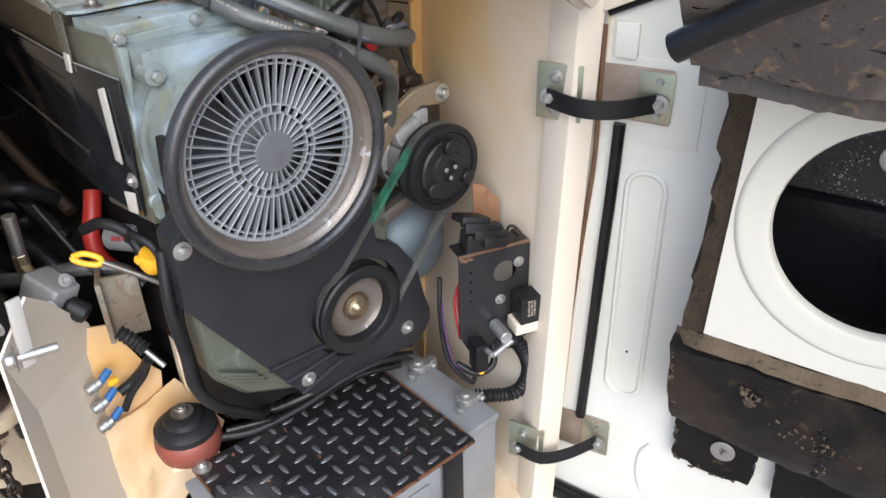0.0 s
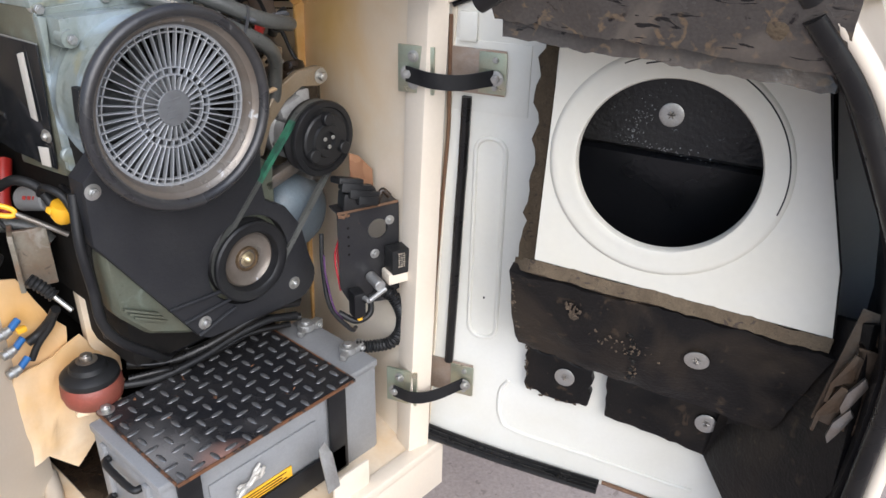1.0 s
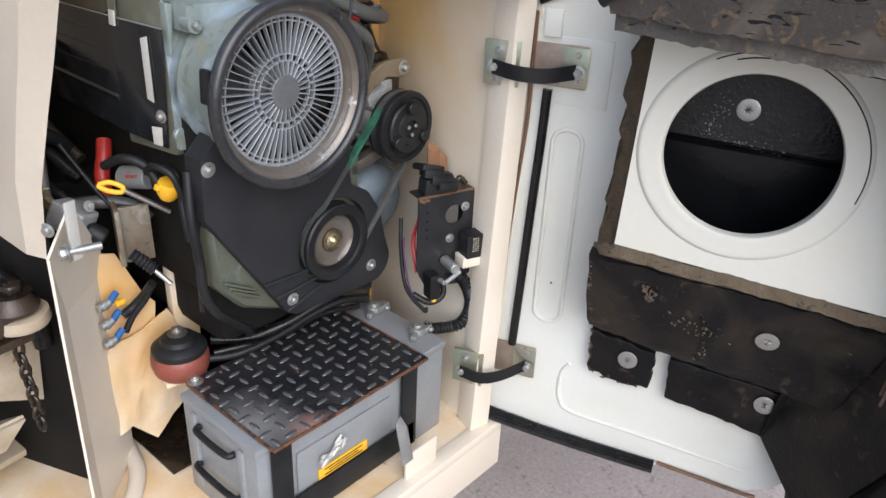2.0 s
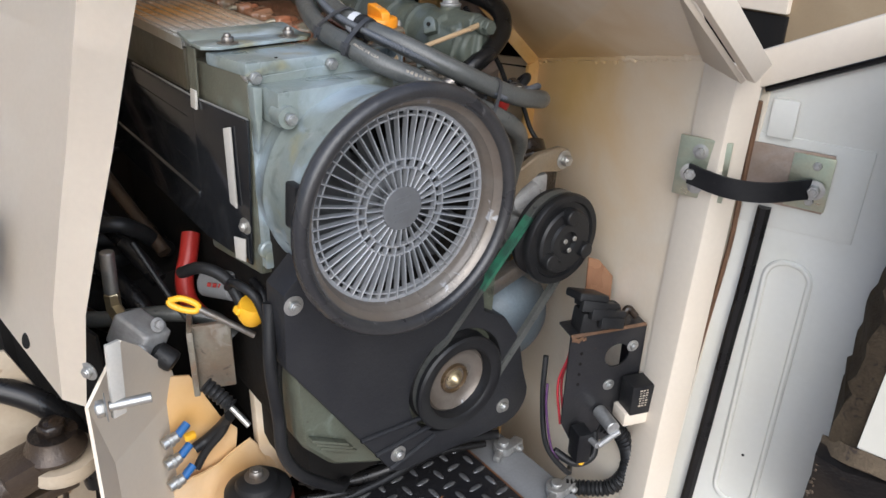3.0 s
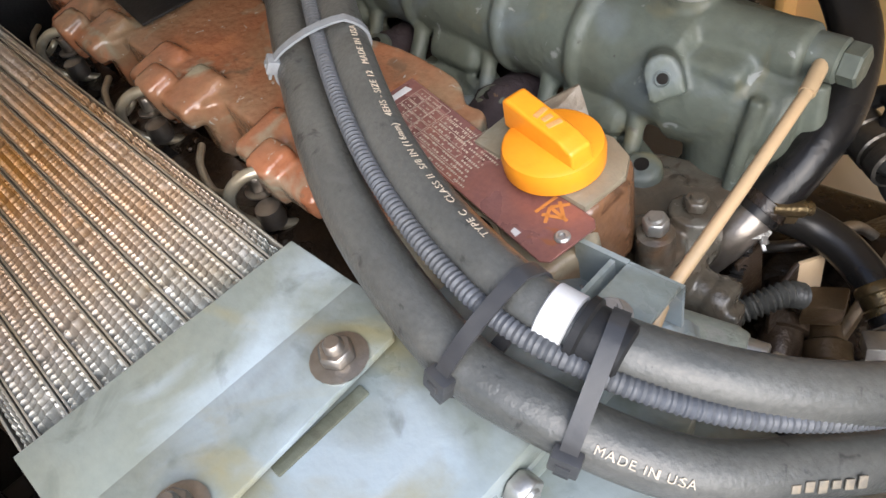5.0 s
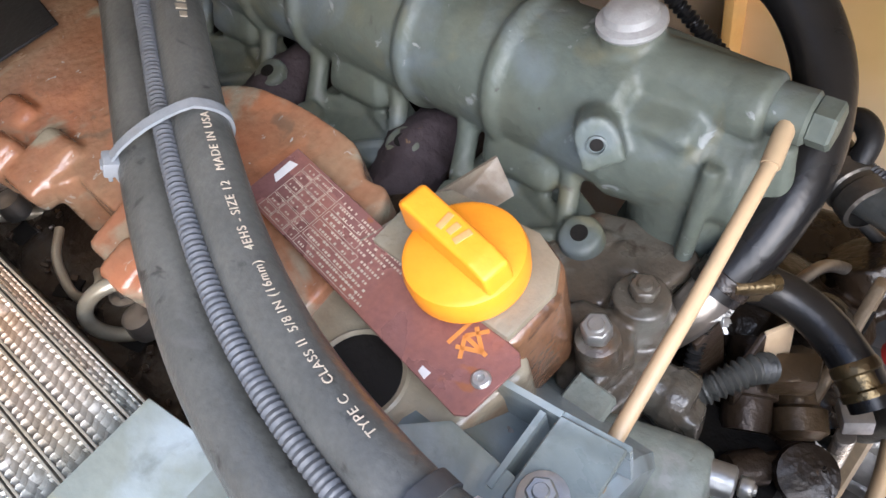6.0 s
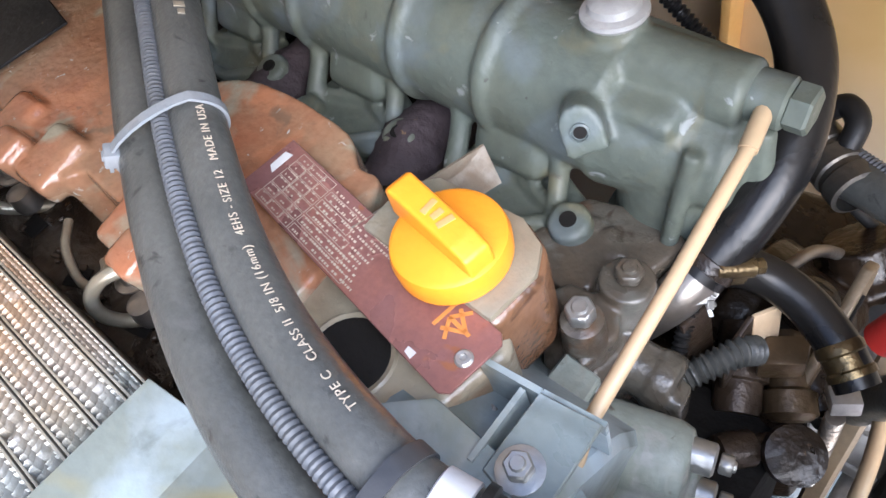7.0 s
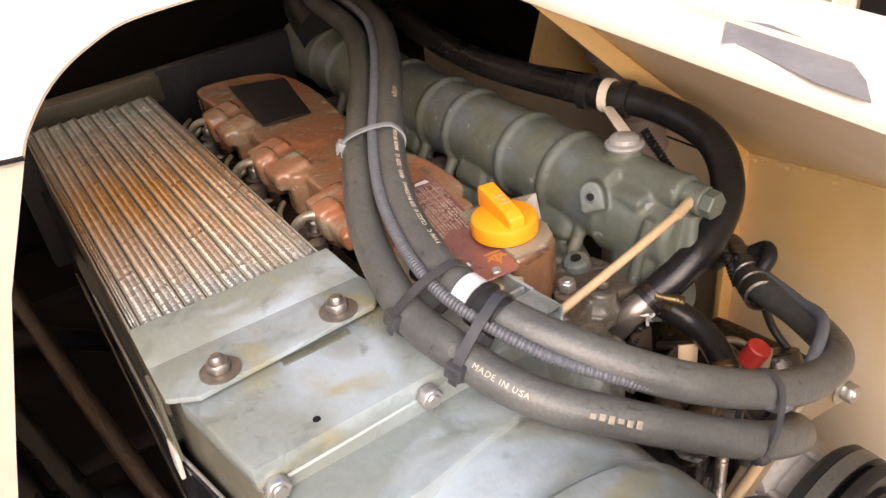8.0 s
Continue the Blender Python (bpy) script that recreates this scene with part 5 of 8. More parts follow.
for k, rr in ((0, 0.0042), (1.15, 0.0052), (2.1, 0.0055)):
    tube(bm, [(MX - 0.032 + 0.0125 * k, 0.172 - 0.010 * k, MZ - 0.060), (MX - 0.030 + 0.0125 * k, 0.167 - 0.0105 * k, MZ - 0.02), (MX - 0.022 + 0.0115 * k, 0.164 - 0.0075 * k, MZ + 0.014)], rr, 12)
lathe(bm, (0.2295, 0.216, 1.3510), (0.025, -1, 0.01), [(0, 0), (0.0155, 0), (0.0150, 0.014), (0.0142, 0.044), (0.0150, 0.050), (0.0150, 0.059), (0.0125, 0.061), (0, 0.061)], 32)
block(bm, (0.2345, 0.190, 1.3490), (0.026, 0.052, 0.022), 0.005, (0, 0, -3), 3)
block(bm, (0.218, 0.194, 1.3420), (0.030, 0.040, 0.022), 0.006, (0, -14, 0), 3)
lathe(bm, (0.2325, 0.2185, 1.340), (0.0, 0, 1), [(0, 0), (0.023, 0), (0.0165, 0.012), (0.0140, 0.018), (0.0134, 0.0300), (0, 0.0305)], 36)
tmp = B()
prism(tmp, [(-0.0085, -0.012), (0.0095, -0.010), (0.0092, 0.004)] + arc(0, 0.003, 0.0088, 10, 170, 8) + [(-0.0088, 0.002)], Matrix(), 0.036, 0.0008, 2)
tmp.transform(aim(Vector((0.1860, 0.2045, 1.3490)), (-0.78, -0.50, 0.38)) @ pose(0, 0, -0.0355, 0, 0, 12))
merge(bm, tmp)
for c in (0.236, 0.346, 0.456, 0.566):
    prism(bm, [(0.166, c - 0.034), (0.180, c - 0.040), (0.192, c - 0.030), (0.206, c + 0.000), (0.206, c + 0.050), (0.176, c + 0.052), (0.156, c + 0.036), (0.158, c + 0.004)], pose(0, 0, 1.272), 0.016, 0.002, 2)
    for a, b in (((0.160, c + 0.004), (0.158, c + 0.034)), ((0.158, c + 0.034), (0.178, c + 0.050)), ((0.160, c + 0.004), (0.178, c - 0.022)), ((0.178, c - 0.022), (0.190, c + 0.014)), ((0.190, c + 0.014), (0.178, c + 0.050))):
        tube(bm, [(a[0], a[1], 1.289), ((a[0] + b[0]) / 2, (a[1] + b[1]) / 2, 1.2905), (b[0], b[1], 1.289)], 0.0042, 10)
    lathe(bm, (0.1785, c - 0.027, 1.280), (-0.2, 0, 1), [(0, 0), (0.0110, 0), (0.0104, 0.018), (0.0088, 0.0195), (0, 0.0195)], 24)
    lathe(bm, (0.166, c + 0.040, 1.280), (-0.15, 0, 1), [(0, 0), (0.0100, 0), (0.0094, 0.016), (0, 0.017)], 22)
    block(bm, (0.202, c + 0.018, 1.306), (0.030, 0.044, 0.034), 0.010, (0, 32, 0), 3)
    tube(bm, [(0.176, c + 0.047, 1.290), (0.190, c + 0.050, 1.304), (0.200, c + 0.052, 1.322)], 0.0058, 10)
    tube(bm, [(0.182, c - 0.014, 1.292), (0.192, c - 0.010, 1.302), (0.200, c - 0.008, 1.318)], 0.0052, 10)
pipe_ob = cast(part("intake_pipe", bm, GREEN, engine, "grey-green ribbed cast intake pipe"), 0.0015, 5)
bm = B()
lathe(bm, Vector((0.1856, 0.2045, 1.3492)), (-0.78, -0.50, 0.38), [(0.0040, -0.001), (0.0042, 0.0012), (0.0034, 0.0016), (0.0032, 0.0004), (0, 0.0004)], 20)
part("threaded_hole", bm, GREEN, pipe_ob)
bm = B()
lathe(bm, Vector((0.1855, 0.2044, 1.3494)), (-0.78, -0.50, 0.38), [(0.0028, 0.0006), (0, 0.0009)], 16)
part("hole_depth", bm, DARK, pipe_ob)
bm = B()
lathe(bm, (0.2325, 0.2185, 1.3692), (0.05, 0.06, 1), [(0.0132, -0.002), (0.0146, 0), (0.0144, 0.0020), (0.0114, 0.0032), (0.0108, 0.0062), (0.0085, 0.0080), (0.004, 0.0088), (0, 0.0088)], 28)
plug = part("stub_cap", bm, CAST_GREY, pipe_ob, "whitish plastic cap on the stub")
bm = B()
sheet(bm, [(0.2350, 0.2260, 1.3735), (0.2440, 0.2230, 1.3735), (0.2660, 0.2660, 1.3745), (0.2585, 0.2690, 1.3745)], 0.002, 0.0006)
part("cap_strap", bm, CREAM, plug, "pale strap of the cap")
for c in (0.236, 0.346, 0.456, 0.566):
    bm = B()
    lathe(bm, (0.1747, c - 0.027, 1.2993), (-0.2, 0, 1), [(0.0040, -0.001), (0.0040, 0.0008), (0, 0.0006)], 16)
    part("ear_hole", bm, DARK, pipe_ob)
    bm = B()
    tube(bm, [(0.128, c + 0.074, 1.23), (0.146, c + 0.078, 1.264), (0.172, c + 0.082, 1.280), (0.205, c + 0.084, 1.276), (0.235, c + 0.084, 1.25)], 0.019, 28, 14)
    for v in bm.verts:
        v.co += noise.noise_vector(v.co * 45) * 0.0045 + noise.noise_vector(v.co * 260) * 0.0014
    part("exhaust_stub", bm, PURPLE, engine, "sooty purple-brown exhaust stub")
# banjo bolt and the beige boost line
bm = B()
rod(bm, (0.2322, 0.158, 1.3520), (0.2333, 0.1415, 1.3516), 0.0108, 24)
rod(bm, (0.2333, 0.142, 1.3516), (0.2338, 0.1325, 1.3514), 0.0100, 6)
part("banjo_bolt", bm, GREEN, pipe_ob, "", 25)
boost = B()
tube(boost, [(0.226, 0.148, 1.3540), (0.207, 0.1445, 1.3505)], 0.0038, 12, smooth=False)
tube(boost, [(0.209, 0.1447, 1.351), (0.150, 0.140, 1.3405), (0.092, 0.1365, 1.330), (0.06, 0.13, 1.31)], 0.0030, 12, smooth=False)
solid("boost_line", boost, BEIGE, "beige plastic sensing line from the intake pipe", "pipe")

# ---- hoses over the engine ----
R_PATH = [(0.255, 0.72, 1.40), (0.215, 0.55, 1.405), (0.163, 0.439, 1.400), (0.0880, 0.313, 1.393), (0.0520, 0.240, 1.385), (0.0370, 0.179, 1.378), (0.0372, 0.134, 1.371), (0.060, 0.087, 1.357), (0.100, 0.052, 1.334), (0.145, 0.034, 1.311), (0.190, 0.027, 1.292), (0.240, 0.038, 1.279), (0.272, 0.082, 1.267), (0.289, 0.130, 1.259)]
L_PATH = [(0.225, 0.73, 1.395), (0.190, 0.56, 1.398), (0.135, 0.440, 1.393), (0.0660, 0.323, 1.387), (0.0255, 0.242, 1.378), (0.0080, 0.172, 1.364), (0.0125, 0.130, 1.355), (0.033, 0.086, 1.338), (0.070, 0.058, 1.319), (0.110, 0.037, 1.297), (0.149, 0.022, 1.277), (0.185, 0.024, 1.255), (0.212, 0.042, 1.228), (0.228, 0.066, 1.19), (0.235, 0.09, 1.12)]
rp, lp = spline(R_PATH, 8), spline(L_PATH, 8)
h1 = thing("hydraulic_hose", R_PATH[8], "thick grey-black rubber hydraulic hose with faded print", "hose", "hydraulic hoses over the engine")
part("hose_body", tube(B(), R_PATH, 0.0113, 24, 10), RUBBER, h1)
h2 = thing("hydraulic_hose", L_PATH[8], "thick grey-black rubber hydraulic hose diving behind the fan", "hose", "hydraulic hoses over the engine")
part("hose_body", tube(B(), L_PATH, 0.0113, 24, 10), RUBBER, h2)
mid = [(rp[i] + lp[i]) / 2 + Vector((0, -0.002, 0.0105)) for i in range(0, 82, 4)]
solid("wire_conduit", tube(B(), mid + [Vector((0.245, 0.052, 1.292)), Vector((0.275, 0.088, 1.276)), Vector((0.296, 0.130, 1.266))], 0.0037, 10, 10, 0.00032, 0.0024), CONDUIT, "thin corrugated black wire conduit tied between the hoses", "conduit")
# crimped end of the upper hose
d = Vector((0.55, 0.8, -0.05)).normalized()
p0 = Vector((0.280, 0.120, 1.2595))
bm = B()
lathe(bm, p0, d, [(0.0115, 0), (0.0135, 0.001), (0.0135, 0.010), (0.0125, 0.011), (0.0125, 0.014), (0.0137, 0.015), (0.0137, 0.024), (0.0125, 0.025), (0.0125, 0.028), (0.0137, 0.029), (0.0137, 0.040), (0.010, 0.042), (0.010, 0.05), (0, 0.05)], 28)
part("crimp_sleeve", bm, DIRTY_ZINC, h1, "dirty zinc crimped hose end")
bm = B()
hexbolt(bm, p0 + d * 0.046, d, 0.0125, 0.014, False)
tube(bm, [p0 + d * 0.055, p0 + d * 0.08, p0 + d * 0.09 + Vector((0.0, 0.01, -0.03))], 0.009, 12)
part("hose_nut", bm, DIRTY_ZINC, h1)


def print_on(path, r, words, start, size, side, step):
    """Words lying along a hose: flat letters on its skin, one mesh."""
    cu = bpy.data.curves.new("print", "FONT")
    cu.body, cu.size, cu.extrude, cu.align_x, cu.align_y = words, size, 0.00012, "LEFT", "CENTER"
    cu.space_character = 1.16
    ob = bpy.data.objects.new("print", cu)
    me = bpy.data.meshes.new_from_object(ob)
    bpy.data.objects.remove(ob)
    bpy.data.curves.remove(cu)
    bm = B()
    bm.from_mesh(me)
    bpy.data.meshes.remove(me)
    run = [0.0]
    for a, b in zip(path, path[1:]):
        run.append(run[-1] + (b - a).length)
    for v in bm.verts:
        s = start + step * v.co.x
        i = max(0, min(len(path) - 2, sum(1 for q in run if q <= s) - 1))
        f = (s - run[i]) / max(1e-6, run[i + 1] - run[i])
        p = path[i].lerp(path[i + 1], f)
        tan = (path[i + 1] - path[i]).normalized()
        n0 = (side - tan * side.dot(tan)).normalized()
        w = n0.cross(tan) * step
        a = v.co.y / r
        v.co = p + n0 * math.cos(a) * (r + 0.00015 + v.co.z) + w * math.sin(a) * (r + 0.00015 + v.co.z)
    return bm


run_len = lambda path: sum((b - a).length for a, b in zip(path, path[1:]))
part("hose_print", print_on(rp, 0.0116, "TYPE C   CLASS II  5/8 IN (16mm)   4EHS - SIZE 12   MADE IN USA", run_len(rp[:44]) - 0.0165, 0.0043, Vector((0.30, -0.45, 0.85)), -1), PRINT, h1)
part("hose_print", print_on(lp, 0.0116, "MADE IN USA", run_len(lp[:52]), 0.0046, Vector((-0.35, -0.75, 0.5)), 1), PRINT, h2)



def print_bars(path, s0, n, side, host):
    """A row of plain bars along a hose where a trade name stands."""
    run = 0.0
    for a, b in zip(path, path[1:]):
        if run <= s0 < run + (b - a).length:
            break
        run += (b - a).length
    tan = (b - a).normalized()
    n0 = (side - tan * side.dot(tan)).normalized()
    w = n0.cross(tan)
    m = Matrix((tan, w, n0)).transposed().to_4x4()
    for k in range(n):
        bm = B()
        block(bm, (0.0052 * k, 0.0004 * (k % 2), 0.0115), (0.0034, 0.0030 + 0.0008 * (k % 3), 0.0006), 0.0001)
        bm.transform(Matrix.Translation(a + tan * (s0 - run)) @ m)
        part("hose_mark", bm, WORN_PRINT, host)


print_bars(rp, run_len(rp[:21]), 4, Vector((0.30, -0.45, 0.85)), h1)
print_bars(lp, run_len(lp[:60]) + 0.012, 6, Vector((-0.35, -0.75, 0.5)), h2)


def zip_tie(i, mat, label, width=0.0045, head=True, spread=1.0):
    """A cable tie round both hoses at step i of their lines."""
    a, b = rp[i], lp[i]
    tan = (rp[i + 1] - rp[i - 1]).normalized()
    across = (a - b)
    across = (across - tan * across.dot(tan))
    c, half = (a + b) / 2, across.length / 2
    across.normalize()
    up = tan.cross(across)
    if up.z < 0:
        up = -up
    ring = []
    for k in range(36):
        t = 2 * math.pi * k / 36
        cs, sn = math.cos(t), math.sin(t)
        hump = 0.0034 * max(0.0, sn) ** 3
        ring.append(c + across * (half * max(-1, min(1, 2.2 * cs)) + 0.0114 * cs) + up * ((0.0114 + hump) * sn))
    n = len(ring)
    bm = B()
    rows = [[bm.verts.new(p + tan * s * width / 2 + (p - c).normalized() * o) for p in ring] for s, o in ((-1, 0), (-1, 0.0013), (1, 0.0013), (1, 0))]
    for j in range(4):
        for k in range(n):
            bm.faces.new((rows[j][k], rows[j][(k + 1) % n], rows[(j + 1) % 4][(k + 1) % n], rows[(j + 1) % 4][k]))
    if head:
        side = (-across * 0.75 + up * 0.65).normalized()
        hm = Matrix((tan, side.cross(tan), side)).transposed().to_4x4()
        hm.translation = c - across * (half + 0.0085) + up * 0.0088
        tmp = B()
        block(tmp, (0, 0, 0.001), (width * 1.7, width * 1.5, 0.0062), 0.0011)
        block(tmp, (0, -width * 1.0, 0.0015), (width * 0.9, width * 1.1, 0.0016), 0.0004)
        block(tmp, (0, 0, 0.0042), (width * 0.8, width * 0.5, 0.0012), 0.0003)
        tmp.transform(hm)
        merge(bm, tmp)
    bmesh.ops.recalc_face_normals(bm, faces=bm.faces)
    return solid("cable_tie", bm, mat, label, "cable tie", "cable ties on the hoses")


zip_tie(24, TIE_GREY, "weathered grey cable tie round the hoses", 0.0048)
for i in (43, 50):
    zip_tie(i, TIE_BLACK, "broad black cable tie round the hoses", 0.0062)
zip_tie(76, TIE_BLACK, "black cable tie near the hose bend", 0.0045)
i = 47
t53 = (rp[i + 1] - rp[i - 1]).normalized()
solid("tape_band", lathe(B(), rp[i] - t53 * 0.006, t53, [(0.0114, 0), (0.0124, 0.0006), (0.0124, 0.0105), (0.0114, 0.011)], 28, True), TAPE, "white tape band round the hydraulic hose", "tape")
solid("rubber_sleeve", lathe(B(), rp[i] + t53 * 0.006, t53, [(0.0114, 0), (0.0140, 0.0006), (0.0140, 0.0035), (0.0124, 0.0045), (0.0124, 0.018), (0.0114, 0.019)], 28, True), BLACK, "black rubber sleeve beside the tape band", "sleeve")

# breather hose from the intake end, curling down to a clamp
BH = [(0.33, 0.95, 1.40), (0.295, 0.70, 1.385), (0.266, 0.54, 1.378), (0.257, 0.425, 1.376), (0.265, 0.305, 1.380), (0.284, 0.240, 1.378), (0.292, 0.190, 1.364), (0.275, 0.157, 1.343), (0.244, 0.142, 1.322), (0.214, 0.143, 1.303), (0.188, 0.151, 1.284)]
breather = thing("breather_hose", BH[8], "smooth black breather hose with a pale band", "hose")
part("hose_body", tube(B(), BH, 0.0122, 20), SMOOTH_RUBBER, breather)
bp = spline(BH, 8)
bm = B()
for k, r in ((33, 0.0150), (37, 0.0150)):
    tn = (bp[k + 1] - bp[k - 1]).normalized()
    lathe(bm, bp[k] - tn * 0.005, tn, [(0.012, 0), (r, 0.001), (r, 0.009), (0.012, 0.010)], 28, True)
part("rubber_collar", bm, BLACK, breather)
tn = (bp[36] - bp[34]).normalized()
part("pale_band", lathe(B(), bp[35] - tn * 0.004, tn, [(0.0122, 0), (0.0138, 0.0005), (0.0138, 0.0075), (0.0122, 0.008)], 28, True), CREAM, breather, "cream painted band")
tn = (bp[-4] - bp[-1]).normalized()
bm = B()
lathe(bm, bp[-3] - tn * 0.004, tn, [(0.0122, 0), (0.0130, 0.0003), (0.0130, 0.0062), (0.0122, 0.0065)], 28, True)
part("clamp_band", bm, GRIME, breather, "oil-black clamp band")
bm = B()
rod(bm, (0.1885, 0.1440, 1.2935), (0.2005, 0.1325, 1.2895), 0.0046, 16)
rod(bm, (0.2000, 0.1330, 1.2897), (0.2035, 0.1297, 1.2885), 0.0036, 8)
block(bm, (0.1950, 0.1405, 1.2875), (0.012, 0.012, 0.006), 0.001, (0, 15, -45))
part("hose_clamp", bm, OILY_BRASS, breather, "brassy worm-drive hose clamp")
bm = B()
tube(bm, [(0.188, 0.151, 1.284), (0.176, 0.156, 1.275), (0.17, 0.17, 1.25)], 0.0105, 14)
part("hose_stub", bm, STEEL, breather)

# ---- belt drive, compressor and alternator ----
CC = Vector((0.281, 0.021, 1.083))
comp = thing("compressor", (0.27, 0.07, 1.04), "belt-driven compressor with a black clutch pulley and cast body", "compressor")
bm = B()
lathe(bm, CC + Vector((0, 0.15, 0)), (0, -1, 0), [(0, 0), (0.044, 0), (0.048, 0.004), (0.050, 0.05), (0.054, 0.055), (0.054, 0.075), (0.048, 0.08), (0.046, 0.12), (0, 0.12)], 40)
block(bm, CC + Vector((-0.02, 0.09, 0.045)), (0.05, 0.09, 0.03), 0.008, (0, -20, 0))
block(bm, CC + Vector((0.01, 0.07, 0.058)), (0.03, 0.03, 0.03), 0.006)
part("compressor_body", bm, CAST_GREY, comp, "dirty cast aluminium body")
for a in range(6):
    t = radians(60 * a + 20)
    off6 = Vector((0.047 * math.cos(t), 0, 0.047 * math.sin(t)))
    part("body_bolt", rod(B(), CC + off6 + Vector((0, 0.03, 0)), CC + off6 + Vector((0, 0.15, 0)), 0.006, 10), ALU, comp)
bm = B()
prof = [(0.035, -0.03), (0.060, -0.030), (0.064, -0.026), (0.064, -0.020), (0.054, -0.012), (0.054, -0.008), (0.066, 0.0), (0.066, 0.006), (0.064, 0.009), (0.056, 0.009), (0.054, 0.005), (0.047, 0.005), (0.047, 0.011), (0.044, 0.014), (0.030, 0.014), (0.028, 0.018), (0.016, 0.018), (0.014, 0.012), (0, 0.012)]
lathe(bm, CC, (0, -1, 0), prof, 56)
cpul = part("clutch_pulley", bm, BLACK, comp, "scuffed black clutch pulley")
for a in range(3):
    bm = B()
    t = radians(90 + 120 * a)
    c = CC + Vector((0.038 * math.cos(t), -0.018, 0.038 * math.sin(t)))
    rod(bm, c + Vector((0, 0.008, 0)), c + Vector((0, -0.006, 0)), 0.011, 16)
    part("clutch_damper", bm, BLACK, cpul)
    bm = B()
    t = radians(30 + 120 * a)
    c = CC + Vector((0.010 * math.cos(t), -0.019, 0.010 * math.sin(t)))
    rod(bm, c, c + Vector((0, -0.0025, 0)), 0.0035, 12)
    part("clutch_rivet", bm, ZINC, cpul)
# bracket arms
bm = B()
arm = [(0.337, 1.186), (0.339, 1.166), (0.322, 1.156), (0.285, 1.162), (0.25, 1.144), (0.215, 1.109), (0.195, 1.06), (0.18, 1.065), (0.198, 1.124), (0.235, 1.169), (0.278, 1.190), (0.322, 1.192)]
prism(bm, arm, at_y(0.082), 0.012, 0.002)
brk = part("bracket_arm", bm, TAN_PAINT, comp, "tan curved adjusting arm")
bm = B()
hexbolt(bm, (0.326, 0.0695, 1.174), (0, -1, 0), 0.0085, 0.009)
part("arm_bolt", bm, ZINC, brk)
bm = B()
block(bm, (0.24, 0.06, 1.03), (0.13, 0.02, 0.022), 0.004, (0, -16, 0))
block(bm, (0.29, 0.08, 1.02), (0.02, 0.06, 0.05), 0.005)
part("lower_bracket", bm, STEEL, comp)
bm = B()
prism(bm, [(0.205, 1.20), (0.262, 1.232), (0.272, 1.226), (0.27, 1.21), (0.22, 1.17), (0.205, 1.175)], at_y(0.105), 0.006, 0.001)
part("slotted_link", bm, TAN_PAINT, comp, "slotted tan link plate")
bm = B()
block(bm, (0.245, 0.0985, 1.213), (0.025, 0.002, 0.006), 0.0009, (0, -32, 0))
part("link_slot", bm, DARK, comp)

# drive belt round both pulleys
c1, r1, c2, r2 = Vector((CP.x, CP.z)), 0.0665, Vector((CC.x, CC.z)), 0.061
dv = c2 - c1
base_a, off = math.atan2(dv.y, dv.x), math.acos((r1 - r2) / dv.length)
loop = [(c2.x + r2 * math.cos(a), c2.y + r2 * math.sin(a)) for a in np.linspace(base_a - off, base_a + off, 18)]
loop += [(c1.x + r1 * math.cos(a), c1.y + r1 * math.sin(a)) for a in np.linspace(base_a + off, base_a + 2 * math.pi - off, 24)]
bm = B()
by = 0.034
k = len(loop)
rings = []
for (x, z), (xa, za), (xb, zb) in zip(loop, loop[-1:] + loop[:-1], loop[1:] + loop[:1]):
    nx, nz = zb - za, xa - xb
    q = math.hypot(nx, nz)
    nx, nz = nx / q, nz / q
    rings.append([bm.verts.new((x + nx * o, by + s, z + nz * o)) for o, s in ((0.0035, -0.006), (0.0035, 0.006), (-0.0045, 0.004), (-0.0045, -0.004))])
for i in range(k):
    a, b = rings[i], rings[(i + 1) % k]
    for j in range(4):
        bm.faces.new((a[j], a[(j + 1) % 4], b[(j + 1) % 4], b[j]))
bmesh.ops.recalc_face_normals(bm, faces=bm.faces)
belt_at = [Vector((x, by, z)) for x, z in loop]
belt_ob = thing("drive_belt", (CP.x, by, CP.z), "black rubber drive belt with a green stretch", "belt")
part("belt_loop", bm, RUBBER, belt_ob)
ga, gb = belt_at[17], belt_at[18]
gd = (gb - ga).normalized()
gn = Vector((-gd.z, 0, gd.x))
gn = gn if gn.x < 0 else -gn
bm = B()
p0, p1 = ga.lerp(gb, 0.02), ga.lerp(gb, 0.50)
sheet(bm, [p0 + gn * 0.0038 + Vector((0, -0.0064, 0)), p1 + gn * 0.0038 + Vector((0, -0.0064, 0)), p1 + gn * 0.0038 + Vector((0, 0.0060, 0)), p0 + gn * 0.0038 + Vector((0, 0.0060, 0))], 0.0005)
sheet(bm, [p0 + gn * 0.0036 + Vector((0, -0.0063, 0)), p1 + gn * 0.0036 + Vector((0, -0.0063, 0)), p1 - gn * 0.0040 + Vector((0, -0.0046, 0)), p0 - gn * 0.0040 + Vector((0, -0.0046, 0))], 0.0005)
part("green_stretch", bm, material("green_belt_colour", (0.045, 0.19, 0.11), 0.45, second=(0.035, 0.06, 0.05), mix=0.9, scale=60, bump=0.1), belt_ob, "green stretch of the belt")

alt = thing("alternator", (0.265, 0.09, 0.87), "blue-grey rounded alternator beside the crank pulley", "alternator")
bm = B()
lathe(bm, (0.272, 0.19, 0.922), (0, -1, 0), [(0, 0), (0.055, 0), (0.070, 0.008), (0.074, 0.080), (0.069, 0.100), (0.054, 0.116), (0.030, 0.125), (0, 0.127)], 40)
part("alternator_body", bm, BLUEGREY, alt)
bm = B()
